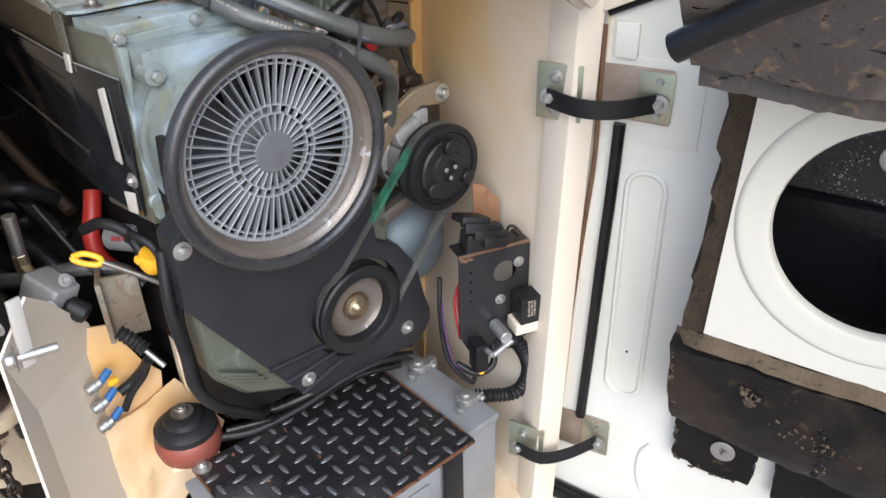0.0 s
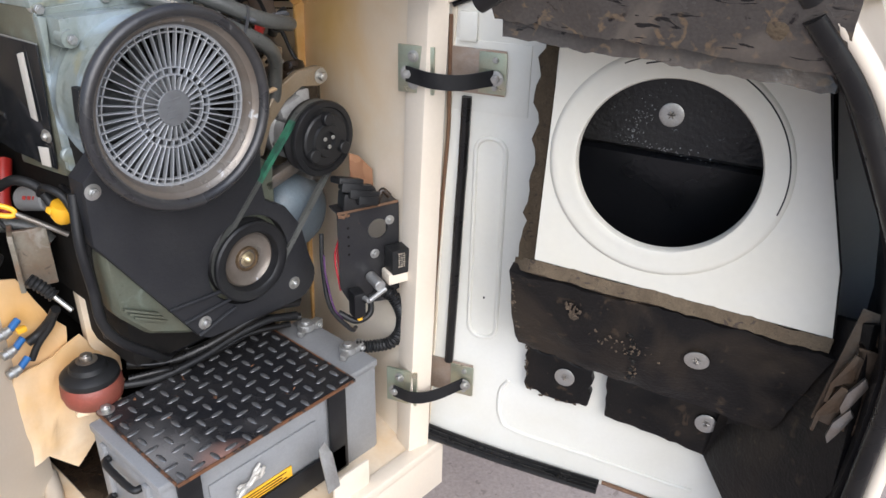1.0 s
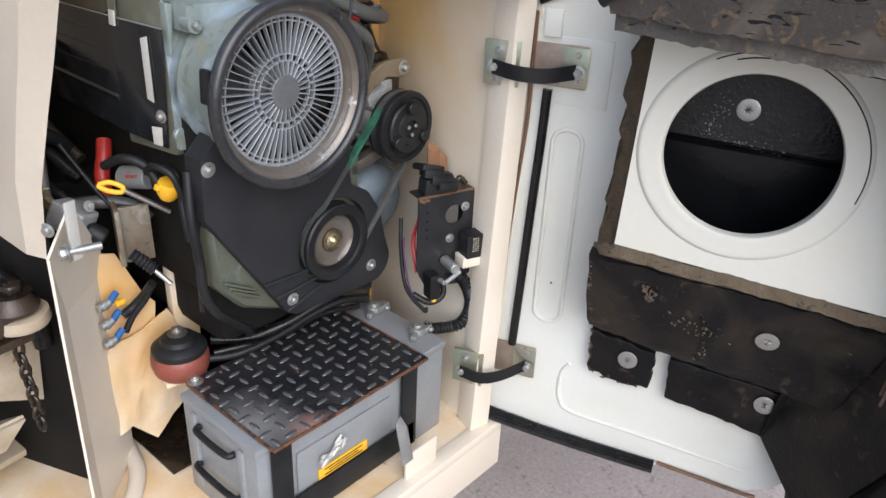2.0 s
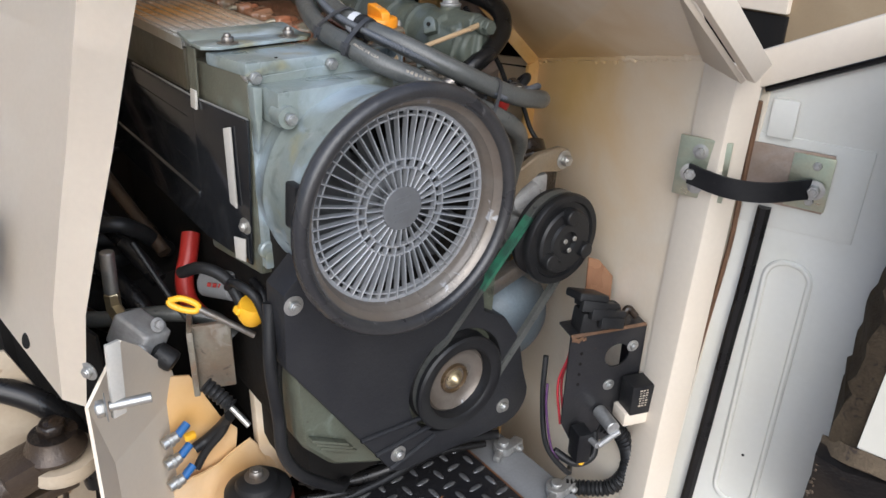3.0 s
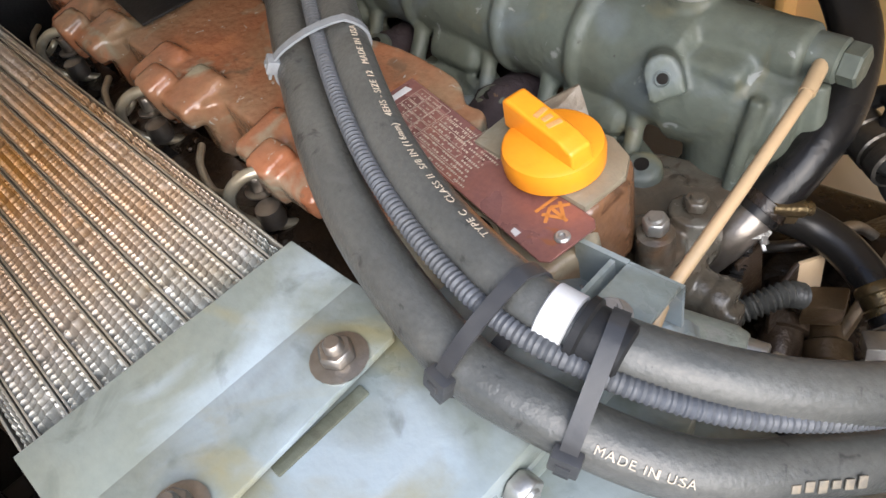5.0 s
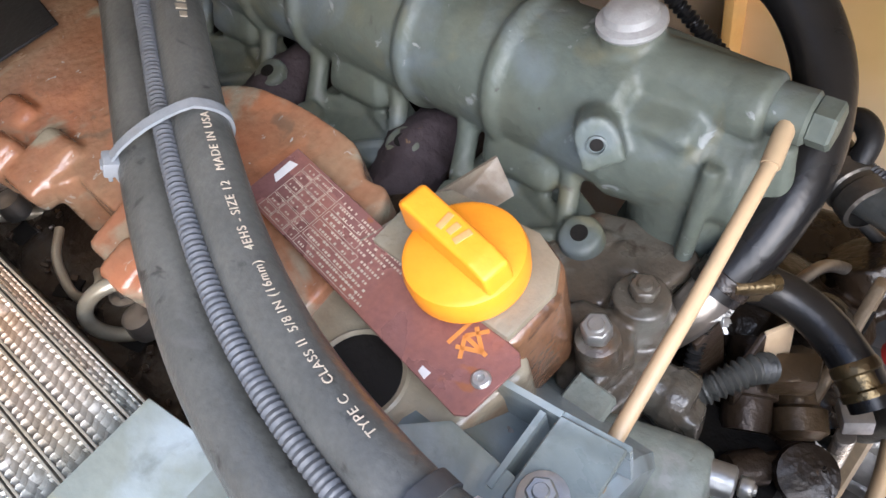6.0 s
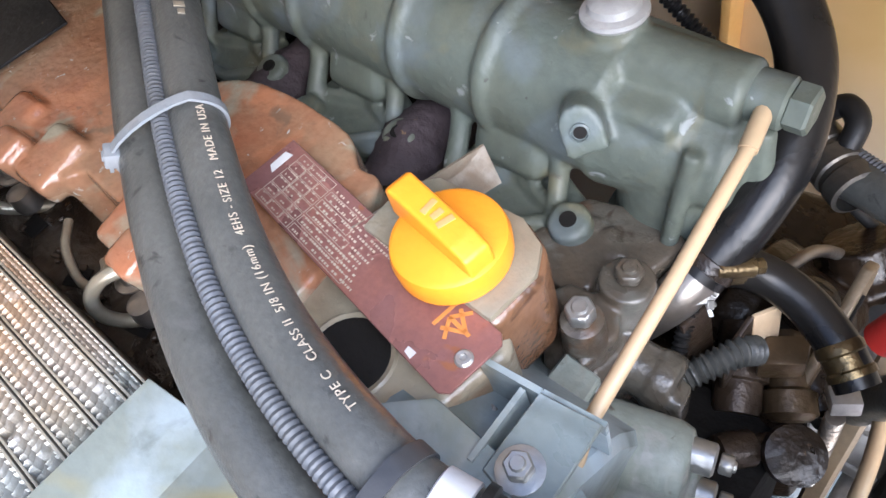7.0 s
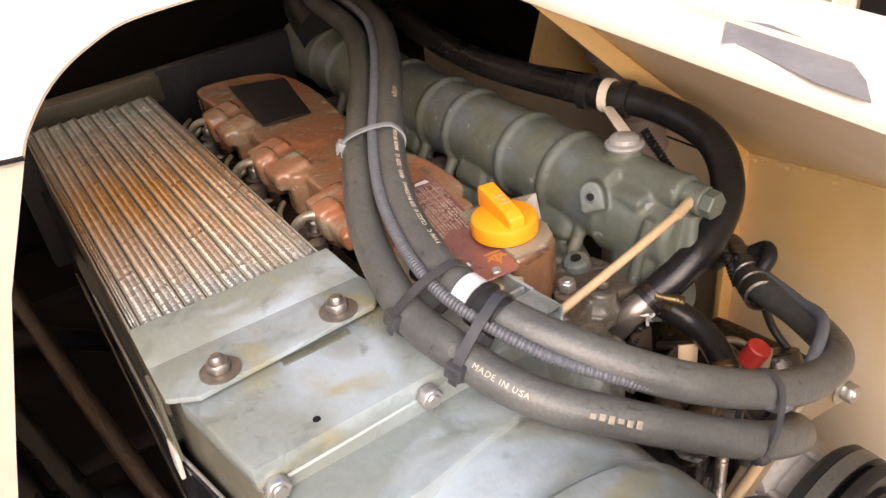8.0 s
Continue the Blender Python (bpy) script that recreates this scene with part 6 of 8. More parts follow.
lathe(bm, (0.255, 0.20, 0.835), (0, -1, 0), [(0, 0), (0.032, 0), (0.034, 0.01), (0.034, 0.09), (0.03, 0.10), (0, 0.10)], 28)
solid("oil_filter", bm, RED, "dark red oil filter canister beside the alternator", "oil filter")

# ---- wall-side wiring: fuse panel, relay, conduits ----
panel = thing("fuse_panel", (0.29, -0.07, 0.80), "black rusty-edged steel panel with fuses and relays", "fuse panel")
PA, PB = Vector((0.2445, -0.0536, 0)), Vector((0.352, -0.090, 0))
ax = (PB - PA).normalized()
PM = Matrix.Translation(PA) @ Matrix(((ax.x, 0, -ax.y * -1, 0), (ax.y, 0, -ax.x, 0), (0, 1, 0, 0), (0, 0, 0, 1)))
PW = (PB - PA).length
bm = B()
hole = arc(0.0755, 0.932, 0.019, 90, -270, 24)
outline = [(0.0, 0.974), (PW, 0.976), (PW, 0.80), (0.09, 0.782), (0.02, 0.79), (0.0, 0.83)]
tmp = B()
ov = [tmp.verts.new((x, y, 0)) for x, y in outline]
hv = [tmp.verts.new((x, y, 0)) for x, y in hole[:-1]]
eds = [tmp.edges.new((a, b)) for a, b in zip(ov, ov[1:] + ov[:1])] + [tmp.edges.new((a, b)) for a, b in zip(hv, hv[1:] + hv[:1])]
bmesh.ops.triangle_fill(tmp, edges=eds, use_beauty=True)
bmesh.ops.solidify(tmp, geom=tmp.faces[:], thickness=0.003)
tmp.transform(PM)
merge(bm, tmp)
sheet(bm, [PA + Vector((0, 0, 0.974)), PB + Vector((0, 0, 0.976)), PB + Vector((0.012, 0.035, 0.976)), PA + Vector((0.012, 0.035, 0.974))], 0.003)
sheet(bm, [PB + Vector((0, 0, 0.976)), PB + Vector((0, 0, 0.80)), PB + Vector((0.015, 0.045, 0.80)), PB + Vector((0.015, 0.045, 0.976))], 0.003)
part("steel_bracket", bm, PANEL_STEEL, panel, "black bracket with rust along the top edge")
on = lambda x, z, out=0.0: PA + ax * (x - 0.0175) + Vector((ax.y, -ax.x, 0)) * out + Vector((0, 0, z))
for x, z in ((0.085, 0.885), (0.115, 0.945)):
    bm = B()
    hexbolt(bm, on(x, z, 0.001), (ax.y, -ax.x, 0), 0.0055, 0.004)
    part("panel_bolt", bm, ZINC, panel)
for i in range(4):
    bm = B()
    rod(bm, on(0.036, 0.945 - 0.017 * i, 0.0005), on(0.036, 0.945 - 0.017 * i, 0.001), 0.0024, 10)
    part("panel_hole", bm, DARK, panel)
PR = math.degrees(math.atan2(ax.y, ax.x))
bm = B()
block(bm, on(0.120, 0.876, 0.022), (0.036, 0.032, 0.048), 0.003, (0, 0, PR))
relay = part("relay", bm, BLACK, panel, "black relay with white print")
bm = B()
for i in range(7):
    for j in range(3):
        block(bm, on(0.1155 + 0.0048 * j, 0.893 - 0.0042 * i, 0.0384), (0.0040 - 0.0012 * ((i + j) % 3), 0.0006, 0.0022 - 0.0007 * (i % 2)), 0.0, (0, 0, PR))
part("printed_bar", bm, PRINT, relay)
bm = B()
block(bm, on(0.116, 0.844, 0.020), (0.040, 0.032, 0.022), 0.003, (0, 0, PR))
part("relay_socket", bm, CREAM, relay, "cream relay socket")
bm = B()
for i in range(3):
    bm = B()
    block(bm, on(0.046 + 0.013 * i, 1.024 - 0.013 * i, -0.020 + 0.003 * i), (0.046, 0.040, 0.012), 0.004, (-14, 14, PR + 3 * i))
    block(bm, on(0.046 + 0.013 * i, 1.018 - 0.013 * i, 0.000 + 0.003 * i), (0.040, 0.010, 0.016), 0.003, (-14, 14, PR + 3 * i))
    part("fuse_block", bm, BLACK, panel, "stacked black fuse holder")
bm = B()
block(bm, on(0.058, 0.990, -0.014), (0.056, 0.030, 0.032), 0.005, (0, 6, PR))
part("fuse_base", bm, BLACK, panel)
bm = B()
tube(bm, [on(0.062, 0.985, -0.01), on(0.072, 1.008, -0.012), on(0.088, 1.004, -0.014), on(0.094, 0.985, -0.012)], 0.006, 10)
part("cable_loop", bm, BLACK, panel)
bm = B()
tube(bm, [on(0.100, 0.980, -0.014), on(0.110, 0.996, -0.016), on(0.122, 0.984, -0.012)], 0.005, 10)
block(bm, on(0.092, 0.985, -0.006), (0.014, 0.014, 0.016), 0.003, (0, 10, PR))
part("terminal_clip", bm, GRIME, panel)
bm = B()
sheet(bm, [on(0.0165, 0.9738, 0.0032), on(PW + 0.0185, 0.9758, 0.0032), on(PW + 0.0185, 0.9785, -0.001), on(0.0165, 0.9765, -0.001)], 0.0015)
for k in range(5):
    block(bm, on(0.020 + 0.004 * k, 0.9715 - 0.0015 * (k % 3), 0.0033), (0.005, 0.0012, 0.006), 0.0004, (0, 20 * k, PR))
part("rusty_edge", bm, BROWNSTEEL, panel, "rust-red worn top edge")
bm = B()
rod(bm, on(0.075, 0.842, 0.002), on(0.075, 0.842, 0.045), 0.010, 18)
rod(bm, on(0.085, 0.835, 0.044), on(0.050, 0.822, 0.050), 0.0045, 12)
rod(bm, on(0.050, 0.822, 0.050), on(0.045, 0.818, 0.010), 0.0045, 12)
part("grey_lever", bm, ALU, panel, "grey lever handle")
bm = B()
block(bm, on(0.04, 0.805, 0.02), (0.022, 0.028, 0.05), 0.003, (0, 0, PR))
sw = part("switch_body", bm, BLACK, panel)
bm = B()
rod(bm, on(0.042, 0.778, 0.025), on(0.042, 0.772, 0.025), 0.005, 12)
part("yellow_cap", bm, YELLOW2, sw)
bm = B()
lathe(bm, (WX(0.02) - 0.0005, 0.02, 1.02), (-1, 0.2, 0), [(0.007, 0), (0.007, 0.002), (0.004, 0.008), (0, 0.009)], 16)
solid("panel_stud", bm, ZINC, "small bright stud in the cream wall", "stud")
bm = B()
sheet(bm, [(0.324, 0.0, 1.050), (0.343, -0.003, 1.042), (0.374, -0.006, 1.008), (0.374, -0.008, 0.93), (0.324, -0.004, 0.93)], 0.003, 0.001)
solid("copper_plate", bm, material("brown_plate", (0.26, 0.13, 0.07), 0.3, metal=0.2, second=(0.36, 0.2, 0.11), mix=0.8, scale=20), "rusty brown small plate behind the fuse holders", "plate")
wire = material("red_wire", (0.45, 0.03, 0.04), 0.4, bump=0)
purple = material("purple_wire", (0.085, 0.035, 0.10), 0.4, bump=0)
for pts, r, m, lab in (
        ([(0.272, -0.03, 0.985), (0.266, -0.035, 0.93), (0.255, -0.03, 0.88), (0.252, -0.045, 0.82)], 0.0020, wire, "thin red wires behind the fuse panel"),
        ([(0.278, -0.028, 0.985), (0.274, -0.032, 0.93), (0.262, -0.03, 0.88), (0.258, -0.05, 0.81)], 0.0018, wire, "thin red wires behind the fuse panel"),
        ([(0.222, -0.04, 0.90), (0.220, -0.045, 0.86), (0.226, -0.055, 0.80), (0.24, -0.06, 0.77)], 0.0018, purple, "purple wire beside the fuse panel"),
        ([(0.235, -0.02, 0.93), (0.226, -0.03, 0.87), (0.222, -0.05, 0.80), (0.25, -0.07, 0.75), (0.28, -0.05, 0.73)], 0.004, BLACK, "black wire loom beside the fuse panel"),
        ([(0.30, -0.07, 0.80), (0.285, -0.085, 0.775), (0.26, -0.075, 0.765), (0.24, -0.05, 0.78)], 0.006, BLACK, "black wire loom under the fuse panel")):
    solid("wire", tube(B(), pts, r, 10), m, lab, "wire", "wires by the fuse panel")
solid("corrugated_conduit", tube(B(), [(0.305, -0.06, 0.81), (0.335, -0.085, 0.795), (0.352, -0.098, 0.755), (0.353, -0.098, 0.715), (0.338, -0.085, 0.685), (0.312, -0.055, 0.674), (0.292, -0.036, 0.674)], 0.0115, 14, 10, 0.0016, 0.0068), BLACK, "black corrugated battery cable conduit against the wall", "conduit")

# ---- battery with tread-plate cover ----
battery = thing("battery", (0.07, 0.015, 0.46), "grey plastic truck battery with moulded end handles", "battery")
bm = B()
block(bm, (0.068, 0.018, 0.560), (0.45, 0.212, 0.20), 0.006)
part("battery_case", bm, BATTERY, battery)
bm = B()
block(bm, (0.068, 0.018, 0.662), (0.456, 0.218, 0.016), 0.005)
part("battery_lid", bm, BATTERY, battery)
for z, s in ((0.632, 0.10), (0.545, 0.12)):
    bm = B()
    tube(bm, [(-0.160, 0.018 - s / 2, z), (-0.172, 0.018 - s / 2 + 0.01, z), (-0.172, 0.018 + s / 2 - 0.01, z), (-0.160, 0.018 + s / 2, z)], 0.006, 10, 4)
    part("end_handle", bm, BLACK, battery, "black end handle")
for y in (-0.05, 0.085):
    bm = B()
    block(bm, (-0.160, y, 0.57), (0.008, 0.016, 0.16), 0.003)
    part("end_rib", bm, BATTERY, battery)
bm = B()
block(bm, (0.03, -0.0905, 0.575), (0.22, 0.004, 0.085), 0.001)
part("battery_label", bm, BATTERY, battery)
bm = B()
block(bm, (0.02, -0.0945, 0.545), (0.115, 0.003, 0.022), 0.0006)
lab = part("warning_sticker", bm, YELLOW2, battery, "yellow warning sticker")
bm = B()
for i in range(3):
    block(bm, (0.02, -0.0964, 0.551 - 0.006 * i), (0.09 - 0.02 * (i % 2), 0.0006, 0.0022), 0)
part("printed_bar", bm, DARK, lab)
bm = B()
block(bm, (0.03, -0.098, 0.505), (0.34, 0.006, 0.055), 0.002)
block(bm, (-0.115, -0.098, 0.56), (0.04, 0.006, 0.20), 0.002)
block(bm, (0.185, -0.098, 0.575), (0.04, 0.006, 0.20), 0.002)
part("hold_down_frame", bm, BLACK, battery, "black steel hold-down frame")
for y, x in ((0.085, 0.268), (-0.035, 0.272)):
    bm = B()
    rod(bm, (x, y, 0.668), (x, y, 0.692), 0.009, 20)
    post = part("terminal_post", bm, ALU, battery, "grey lead terminal post")
    bm = B()
    lathe(bm, (x, y, 0.672), (0, 0, 1), [(0.009, 0), (0.016, 0), (0.017, 0.004), (0.016, 0.014), (0.0095, 0.015)], 24)
    block(bm, (x + 0.020, y - 0.004, 0.678), (0.03, 0.018, 0.013), 0.003, (0, 0, 15))
    block(bm, (x - 0.018, y - 0.010, 0.678), (0.026, 0.012, 0.012), 0.003, (0, 0, 30))
    hexbolt(bm, (x + 0.022, y - 0.013, 0.678), (0, -1, 0), 0.006, 0.006)
    part("cable_clamp", bm, ALU, post)
for z, x in ((0.59, 0.106), (0.49, -0.06)):
    bm = B()
    sheet(bm, [(x - 0.012, -0.172, z - 0.06), (x + 0.016, -0.170, z - 0.062), (x + 0.018, -0.150, z + 0.0), (x + 0.006, -0.145, z + 0.028), (x - 0.008, -0.147, z + 0.020)], 0.003, 0.0008)
    solid("hasp", bm, ALU, "grey folded steel hasp on the sill", "hasp", "hasps on the sill")
bm = B()
block(bm, (0.165, -0.152, 0.49), (0.085, 0.006, 0.06), 0.002)
part("sill_tab", bm, CREAM, housing)
bm = B()
rngc = random.Random(17)
for i in range(6):
    a, b = Vector((0.012, -0.101, 0.602)), Vector((-0.040, -0.103, 0.580))
    pts = [a.lerp(b, f / 5) + Vector((rngc.uniform(-0.004, 0.004), -0.0015 * i + rngc.uniform(-0.001, 0.001), rngc.uniform(-0.008, 0.008))) for f in range(6)]
    tube(bm, pts, 0.0028, 8, 5)
solid("cloth_rag", bm, BARE, "grubby white cord bundle tucked beside the battery", "cord")

# tread plate: a black steel sheet with raised lugs
tread = thing("battery_cover_plate", (0.04, 0.01, 0.675), "chipped black tread plate lying over the battery", "tread plate")
bm = B()
block(bm, (0.0375, 0.010, 0.6765), (0.356, 0.250, 0.006), 0.0008)
part("plate_sheet", bm, TREAD, tread, "black painted plate with rust at the edges")
TREAD_EDGE = material("rust_chipped_edge", (0.20, 0.085, 0.035), 0.5, metal=0.2, second=(0.10, 0.05, 0.03), mix=0.9, scale=30, grain=260, grain_mix=0.4, bump=0.4, spots=(0.018, 0.017, 0.017), spot_size=34, spot_at=0.52)
for c, sz in (((0.0375, -0.1155, 0.6772), (0.357, 0.0030, 0.0064)), ((-0.1405, 0.010, 0.6772), (0.0030, 0.244, 0.0064)), ((0.2155, 0.010, 0.6772), (0.0030, 0.244, 0.0064))):
    part("plate_edge", block(B(), c, sz, 0.0008), TREAD_EDGE, tread, "rust-chipped plate edge")
bm = B()
lathe(bm, (0, 0, 0), (0, 0, 1), [(0.0130, 0), (0.0120, 0.0010), (0.007, 0.0018), (0, 0.0020)], 10)
bmesh.ops.scale(bm, vec=(1, 0.33, 1), verts=bm.verts)
me = bpy.data.meshes.new("lug")
bm.to_mesh(me)
bm.free()
me.shade_smooth()
TREAD_LUG = material("worn_tread_lug", (0.085, 0.082, 0.080), 0.28, metal=0.6, second=(0.32, 0.32, 0.32), mix=0.9, scale=30, grain=260, grain_mix=0.3, spots=(0.42, 0.22, 0.12), spot_size=30, spot_at=0.66)
me.materials.append(TREAD_LUG)
for i in range(12):
    for j in range(9):
        x, y = -0.127 + 0.0298 * i, -0.103 + 0.0282 * j
        if abs(x - 0.0375) < 0.172 and abs(y - 0.01) < 0.118:
            ob = new("lug", me)
            ob.parent = tread
            ob.matrix_basis = pose(x - 0.04, y - 0.01, 0.6795 - 0.675, 0, 0, 4 if (i + j) % 2 else 94)
bm = B()
hexbolt(bm, (-0.128, 0.124, 0.6795), (0, 0, 1), 0.009, 0.008)
part("plate_bolt", bm, ZINC, tread)

# ---- lower left: mount, looms, plugs, valve ----
mount = thing("engine_mount", (-0.121, 0.178, 0.66), "round red and black rubber engine mount", "engine mount")
part("lower_rubber", lathe(B(), (-0.121, 0.178, 0.672), (0, 0, 1), [(0, 0), (0.040, 0), (0.047, 0.008), (0.051, 0.024), (0.050, 0.040), (0.044, 0.048), (0, 0.049)], 40), REDBROWN, mount, "dirty red rubber bowl")
part("upper_cup", lathe(B(), (-0.121, 0.178, 0.712), (0, 0, 1), [(0.02, 0.004), (0.046, 0.004), (0.0485, 0.009), (0.0475, 0.016), (0.039, 0.024), (0.032, 0.026), (0.029, 0.034), (0.022, 0.038), (0, 0.039)], 40), BLACK, mount)
part("mount_bolt", hexbolt(B(), (-0.121, 0.178, 0.752), (0, 0, 1), 0.011, 0.010), STEEL, mount)
bm = B()
block(bm, (-0.118, 0.19, 0.666), (0.075, 0.075, 0.010), 0.003, (0, 0, -12))
block(bm, (-0.06, 0.26, 0.79), (0.05, 0.02, 0.28), 0.003)
solid("mount_bracket", bm, CREAM_RUST, "stained steel bracket under the engine mount", "bracket")
bm = B()
block(bm, (-0.145, 0.225, 0.94), (0.05, 0.008, 0.10), 0.002, (0, 0, -20))
block(bm, (-0.168, 0.24, 0.94), (0.008, 0.05, 0.10), 0.002, (0, 0, -20))
solid("angle_bracket", bm, OLIVE, "dull brown steel angle bracket beside the engine", "bracket")
for pts, r, m, lab in (
        ([(-0.128, 0.07, 1.09), (-0.139, 0.055, 1.018), (-0.136, 0.05, 0.945), (-0.134, 0.05, 0.892), (-0.113, 0.05, 0.846), (-0.059, 0.06, 0.789), (-0.025, 0.10, 0.745), (0.01, 0.145, 0.715), (0.06, 0.17, 0.70)], 0.0078, BLACK, "thick black loom running down beside the belt cover"),
        ([(-0.112, 0.06, 1.09), (-0.122, 0.06, 1.04), (-0.126, 0.07, 0.98), (-0.12, 0.08, 0.90), (-0.11, 0.10, 0.83)], 0.006, BLACK, "thin black loom beside the engine"),
        ([(-0.09, 0.16, 0.69), (-0.03, 0.132, 0.688), (0.05, 0.118, 0.697), (0.12, 0.112, 0.712), (0.19, 0.10, 0.722), (0.25, 0.088, 0.712)], 0.0075, BLACK, "black cables bundled under the engine"),
        ([(-0.07, 0.15, 0.70), (-0.02, 0.128, 0.702), (0.03, 0.125, 0.690), (0.09, 0.124, 0.690), (0.16, 0.118, 0.698), (0.24, 0.10, 0.69)], 0.006, SMOOTH_RUBBER, "black cables bundled under the engine"),
        ([(-0.05, 0.19, 0.70), (0.0, 0.148, 0.70), (0.06, 0.115, 0.718), (0.13, 0.10, 0.738), (0.20, 0.09, 0.752), (0.25, 0.08, 0.745)], 0.009, SMOOTH_RUBBER, "black cables bundled under the engine"),
        ([(-0.03, 0.20, 0.71), (0.02, 0.155, 0.715), (0.08, 0.13, 0.735), (0.15, 0.115, 0.752), (0.22, 0.10, 0.76), (0.26, 0.09, 0.74)], 0.008, BLACK, "black cables bundled under the engine"),
        ([(0.0, 0.19, 0.70), (0.05, 0.16, 0.698), (0.12, 0.14, 0.70), (0.20, 0.13, 0.705), (0.268, 0.10, 0.695)], 0.008, SMOOTH_RUBBER, "black cables bundled under the engine"),
        ([(-0.185, 0.236, 0.792), (-0.165, 0.236, 0.800), (-0.148, 0.224, 0.822), (-0.140, 0.205, 0.85)], 0.008, BLACK, "black wire loom of the connector plugs"),
        ([(-0.185, 0.236, 0.758), (-0.170, 0.232, 0.785), (-0.150, 0.220, 0.815), (-0.142, 0.210, 0.84)], 0.006, BLACK, "black wire loom of the connector plugs")):
    solid("cable", tube(B(), pts, r, 12), m, lab, "cable", "cables round the engine")
# yellow and blue connector plugs
for i, z in enumerate((0.826, 0.790, 0.752)):
    plug = thing("connector_plug", (-0.215, 0.225, z), "metal connector plug with coloured wires", "plug", "connector plugs")
    bm = B()
    rod(bm, (-0.229, 0.226, z), (-0.207, 0.229, z + 0.004), 0.0078, 16)
    rod(bm, (-0.221, 0.2271, z + 0.0015), (-0.215, 0.2279, z + 0.0026), 0.0096, 16)
    part("plug_shell", bm, ZINC, plug)
    bm = B()
    tube(bm, [(-0.207, 0.229, z + 0.004), (-0.200, 0.232, z + 0.008), (-0.190, 0.236, z + 0.013)], 0.0060, 10)
    part("plug_boot", bm, BLUE, plug, "blue plug boot")
bm = B()
block(bm, (-0.192, 0.224, 0.826), (0.016, 0.010, 0.010), 0.003)
solid("wire_tag", bm, YELLOW2, "small yellow wire tag on the plugs", "tag")
# gas strut like linkage beside the bracket
bm = B()
tube(bm, [(-0.172, 0.195, 0.922), (-0.160, 0.18, 0.908), (-0.150, 0.167, 0.894)], 0.0100, 16, 10, 0.0015, 0.007)
strut = thing("solenoid", (-0.15, 0.21, 0.86), "black solenoid with a bright threaded rod", "solenoid")
part("solenoid_body", bm, BLACK, strut)
part("threaded_rod", rod(B(), (-0.152, 0.168, 0.896), (-0.138, 0.142, 0.873), 0.0042, 12), ZINC, strut)
# dipstick with yellow grip, yellow plug, red hose
dip = thing("dipstick", (-0.14, 0.22, 1.03), "dipstick with a yellow ring grip", "dipstick")
bm = B()
tube(bm, [(-0.193, 0.225, 1.040), (-0.180, 0.216, 1.043), (-0.165, 0.206, 1.034), (-0.168, 0.206, 1.026), (-0.182, 0.214, 1.029), (-0.193, 0.222, 1.036), (-0.193, 0.225, 1.040)], 0.0042, 10)
part("grip", bm, YELLOW2, dip)
part("rod", tube(B(), [(-0.166, 0.206, 1.030), (-0.135, 0.192, 1.006), (-0.105, 0.178, 0.982)], 0.0045, 10), STEEL, dip)
bm = B()
lathe(bm, (-0.114, 0.164, 1.014), (0.1, -0.3, 1), [(0, 0), (0.012, 0), (0.018, 0.010), (0.019, 0.024), (0.017, 0.030), (0, 0.031)], 24)
block(bm, (-0.128, 0.160, 1.036), (0.014, 0.012, 0.010), 0.003, (10, 20, 10), 3)
solid("yellow_plug", bm, YELLOW2, "yellow plastic plug among black wires", "plug")
bm = B()
rod(bm, (-0.118, 0.30, 1.010), (-0.095, 0.25, 1.018), 0.020, 24)
can = solid("filter_canister", bm, BATTERY, "pale grey filter canister with red bars beside the red hose", "filter")
bm = B()
for k in range(4):
    block(bm, (-0.128 + 0.006 * k, 0.262 - 0.004 * k, 1.026 - 0.001 * k), (0.005, 0.002, 0.006), 0.0004, (0, 15, -25))
part("printed_bar", bm, RED, can)
solid("red_hose", tube(B(), [(-0.112, 0.36, 1.060), (-0.124, 0.345, 1.035), (-0.137, 0.335, 1.005), (-0.137, 0.325, 0.972), (-0.116, 0.31, 0.940), (-0.09, 0.30, 0.925)], 0.0130, 16), RED, "short red rubber hose", "hose")
for pts, r in (([(-0.125, 0.2, 1.05), (-0.128, 0.17, 1.07), (-0.115, 0.14, 1.06), (-0.105, 0.13, 1.02)], 0.006), ([(-0.10, 0.18, 1.06), (-0.10, 0.15, 1.05), (-0.108, 0.13, 1.00), (-0.11, 0.12, 0.95)], 0.006), ([(-0.16, 0.27, 1.05), (-0.145, 0.23, 1.07), (-0.125, 0.2, 1.06), (-0.118, 0.17, 1.03)], 0.008), ([(-0.20, 0.33, 1.08), (-0.17, 0.28, 1.0), (-0.15, 0.25, 0.96)], 0.004)):
    solid("wire", tube(B(), pts, r, 10), BLACK, "black wiring near the yellow plug", "wire", "wires beside the engine")
# hydraulic valve and long bolt on the left
valve2 = thing("hydraulic_valve", (-0.22, 0.26, 0.94), "small cast hydraulic valve with a brass elbow", "valve")
bm = B()
block(bm, (-0.226, 0.268, 0.978), (0.046, 0.060, 0.044), 0.006, (20, 15, 30), 3)
for q in ((-0.208, 0.240, 1.002), (-0.238, 0.240, 0.970), (-0.200, 0.262, 0.985)):
    hexbolt(bm, q, (0.3, -0.8, 0.4), 0.006, 0.006)
rod(bm, (-0.24, 0.23, 0.975), (-0.225, 0.25, 0.97), 0.012, 18)
part("valve_body", bm, CAST_GREY, valve2)
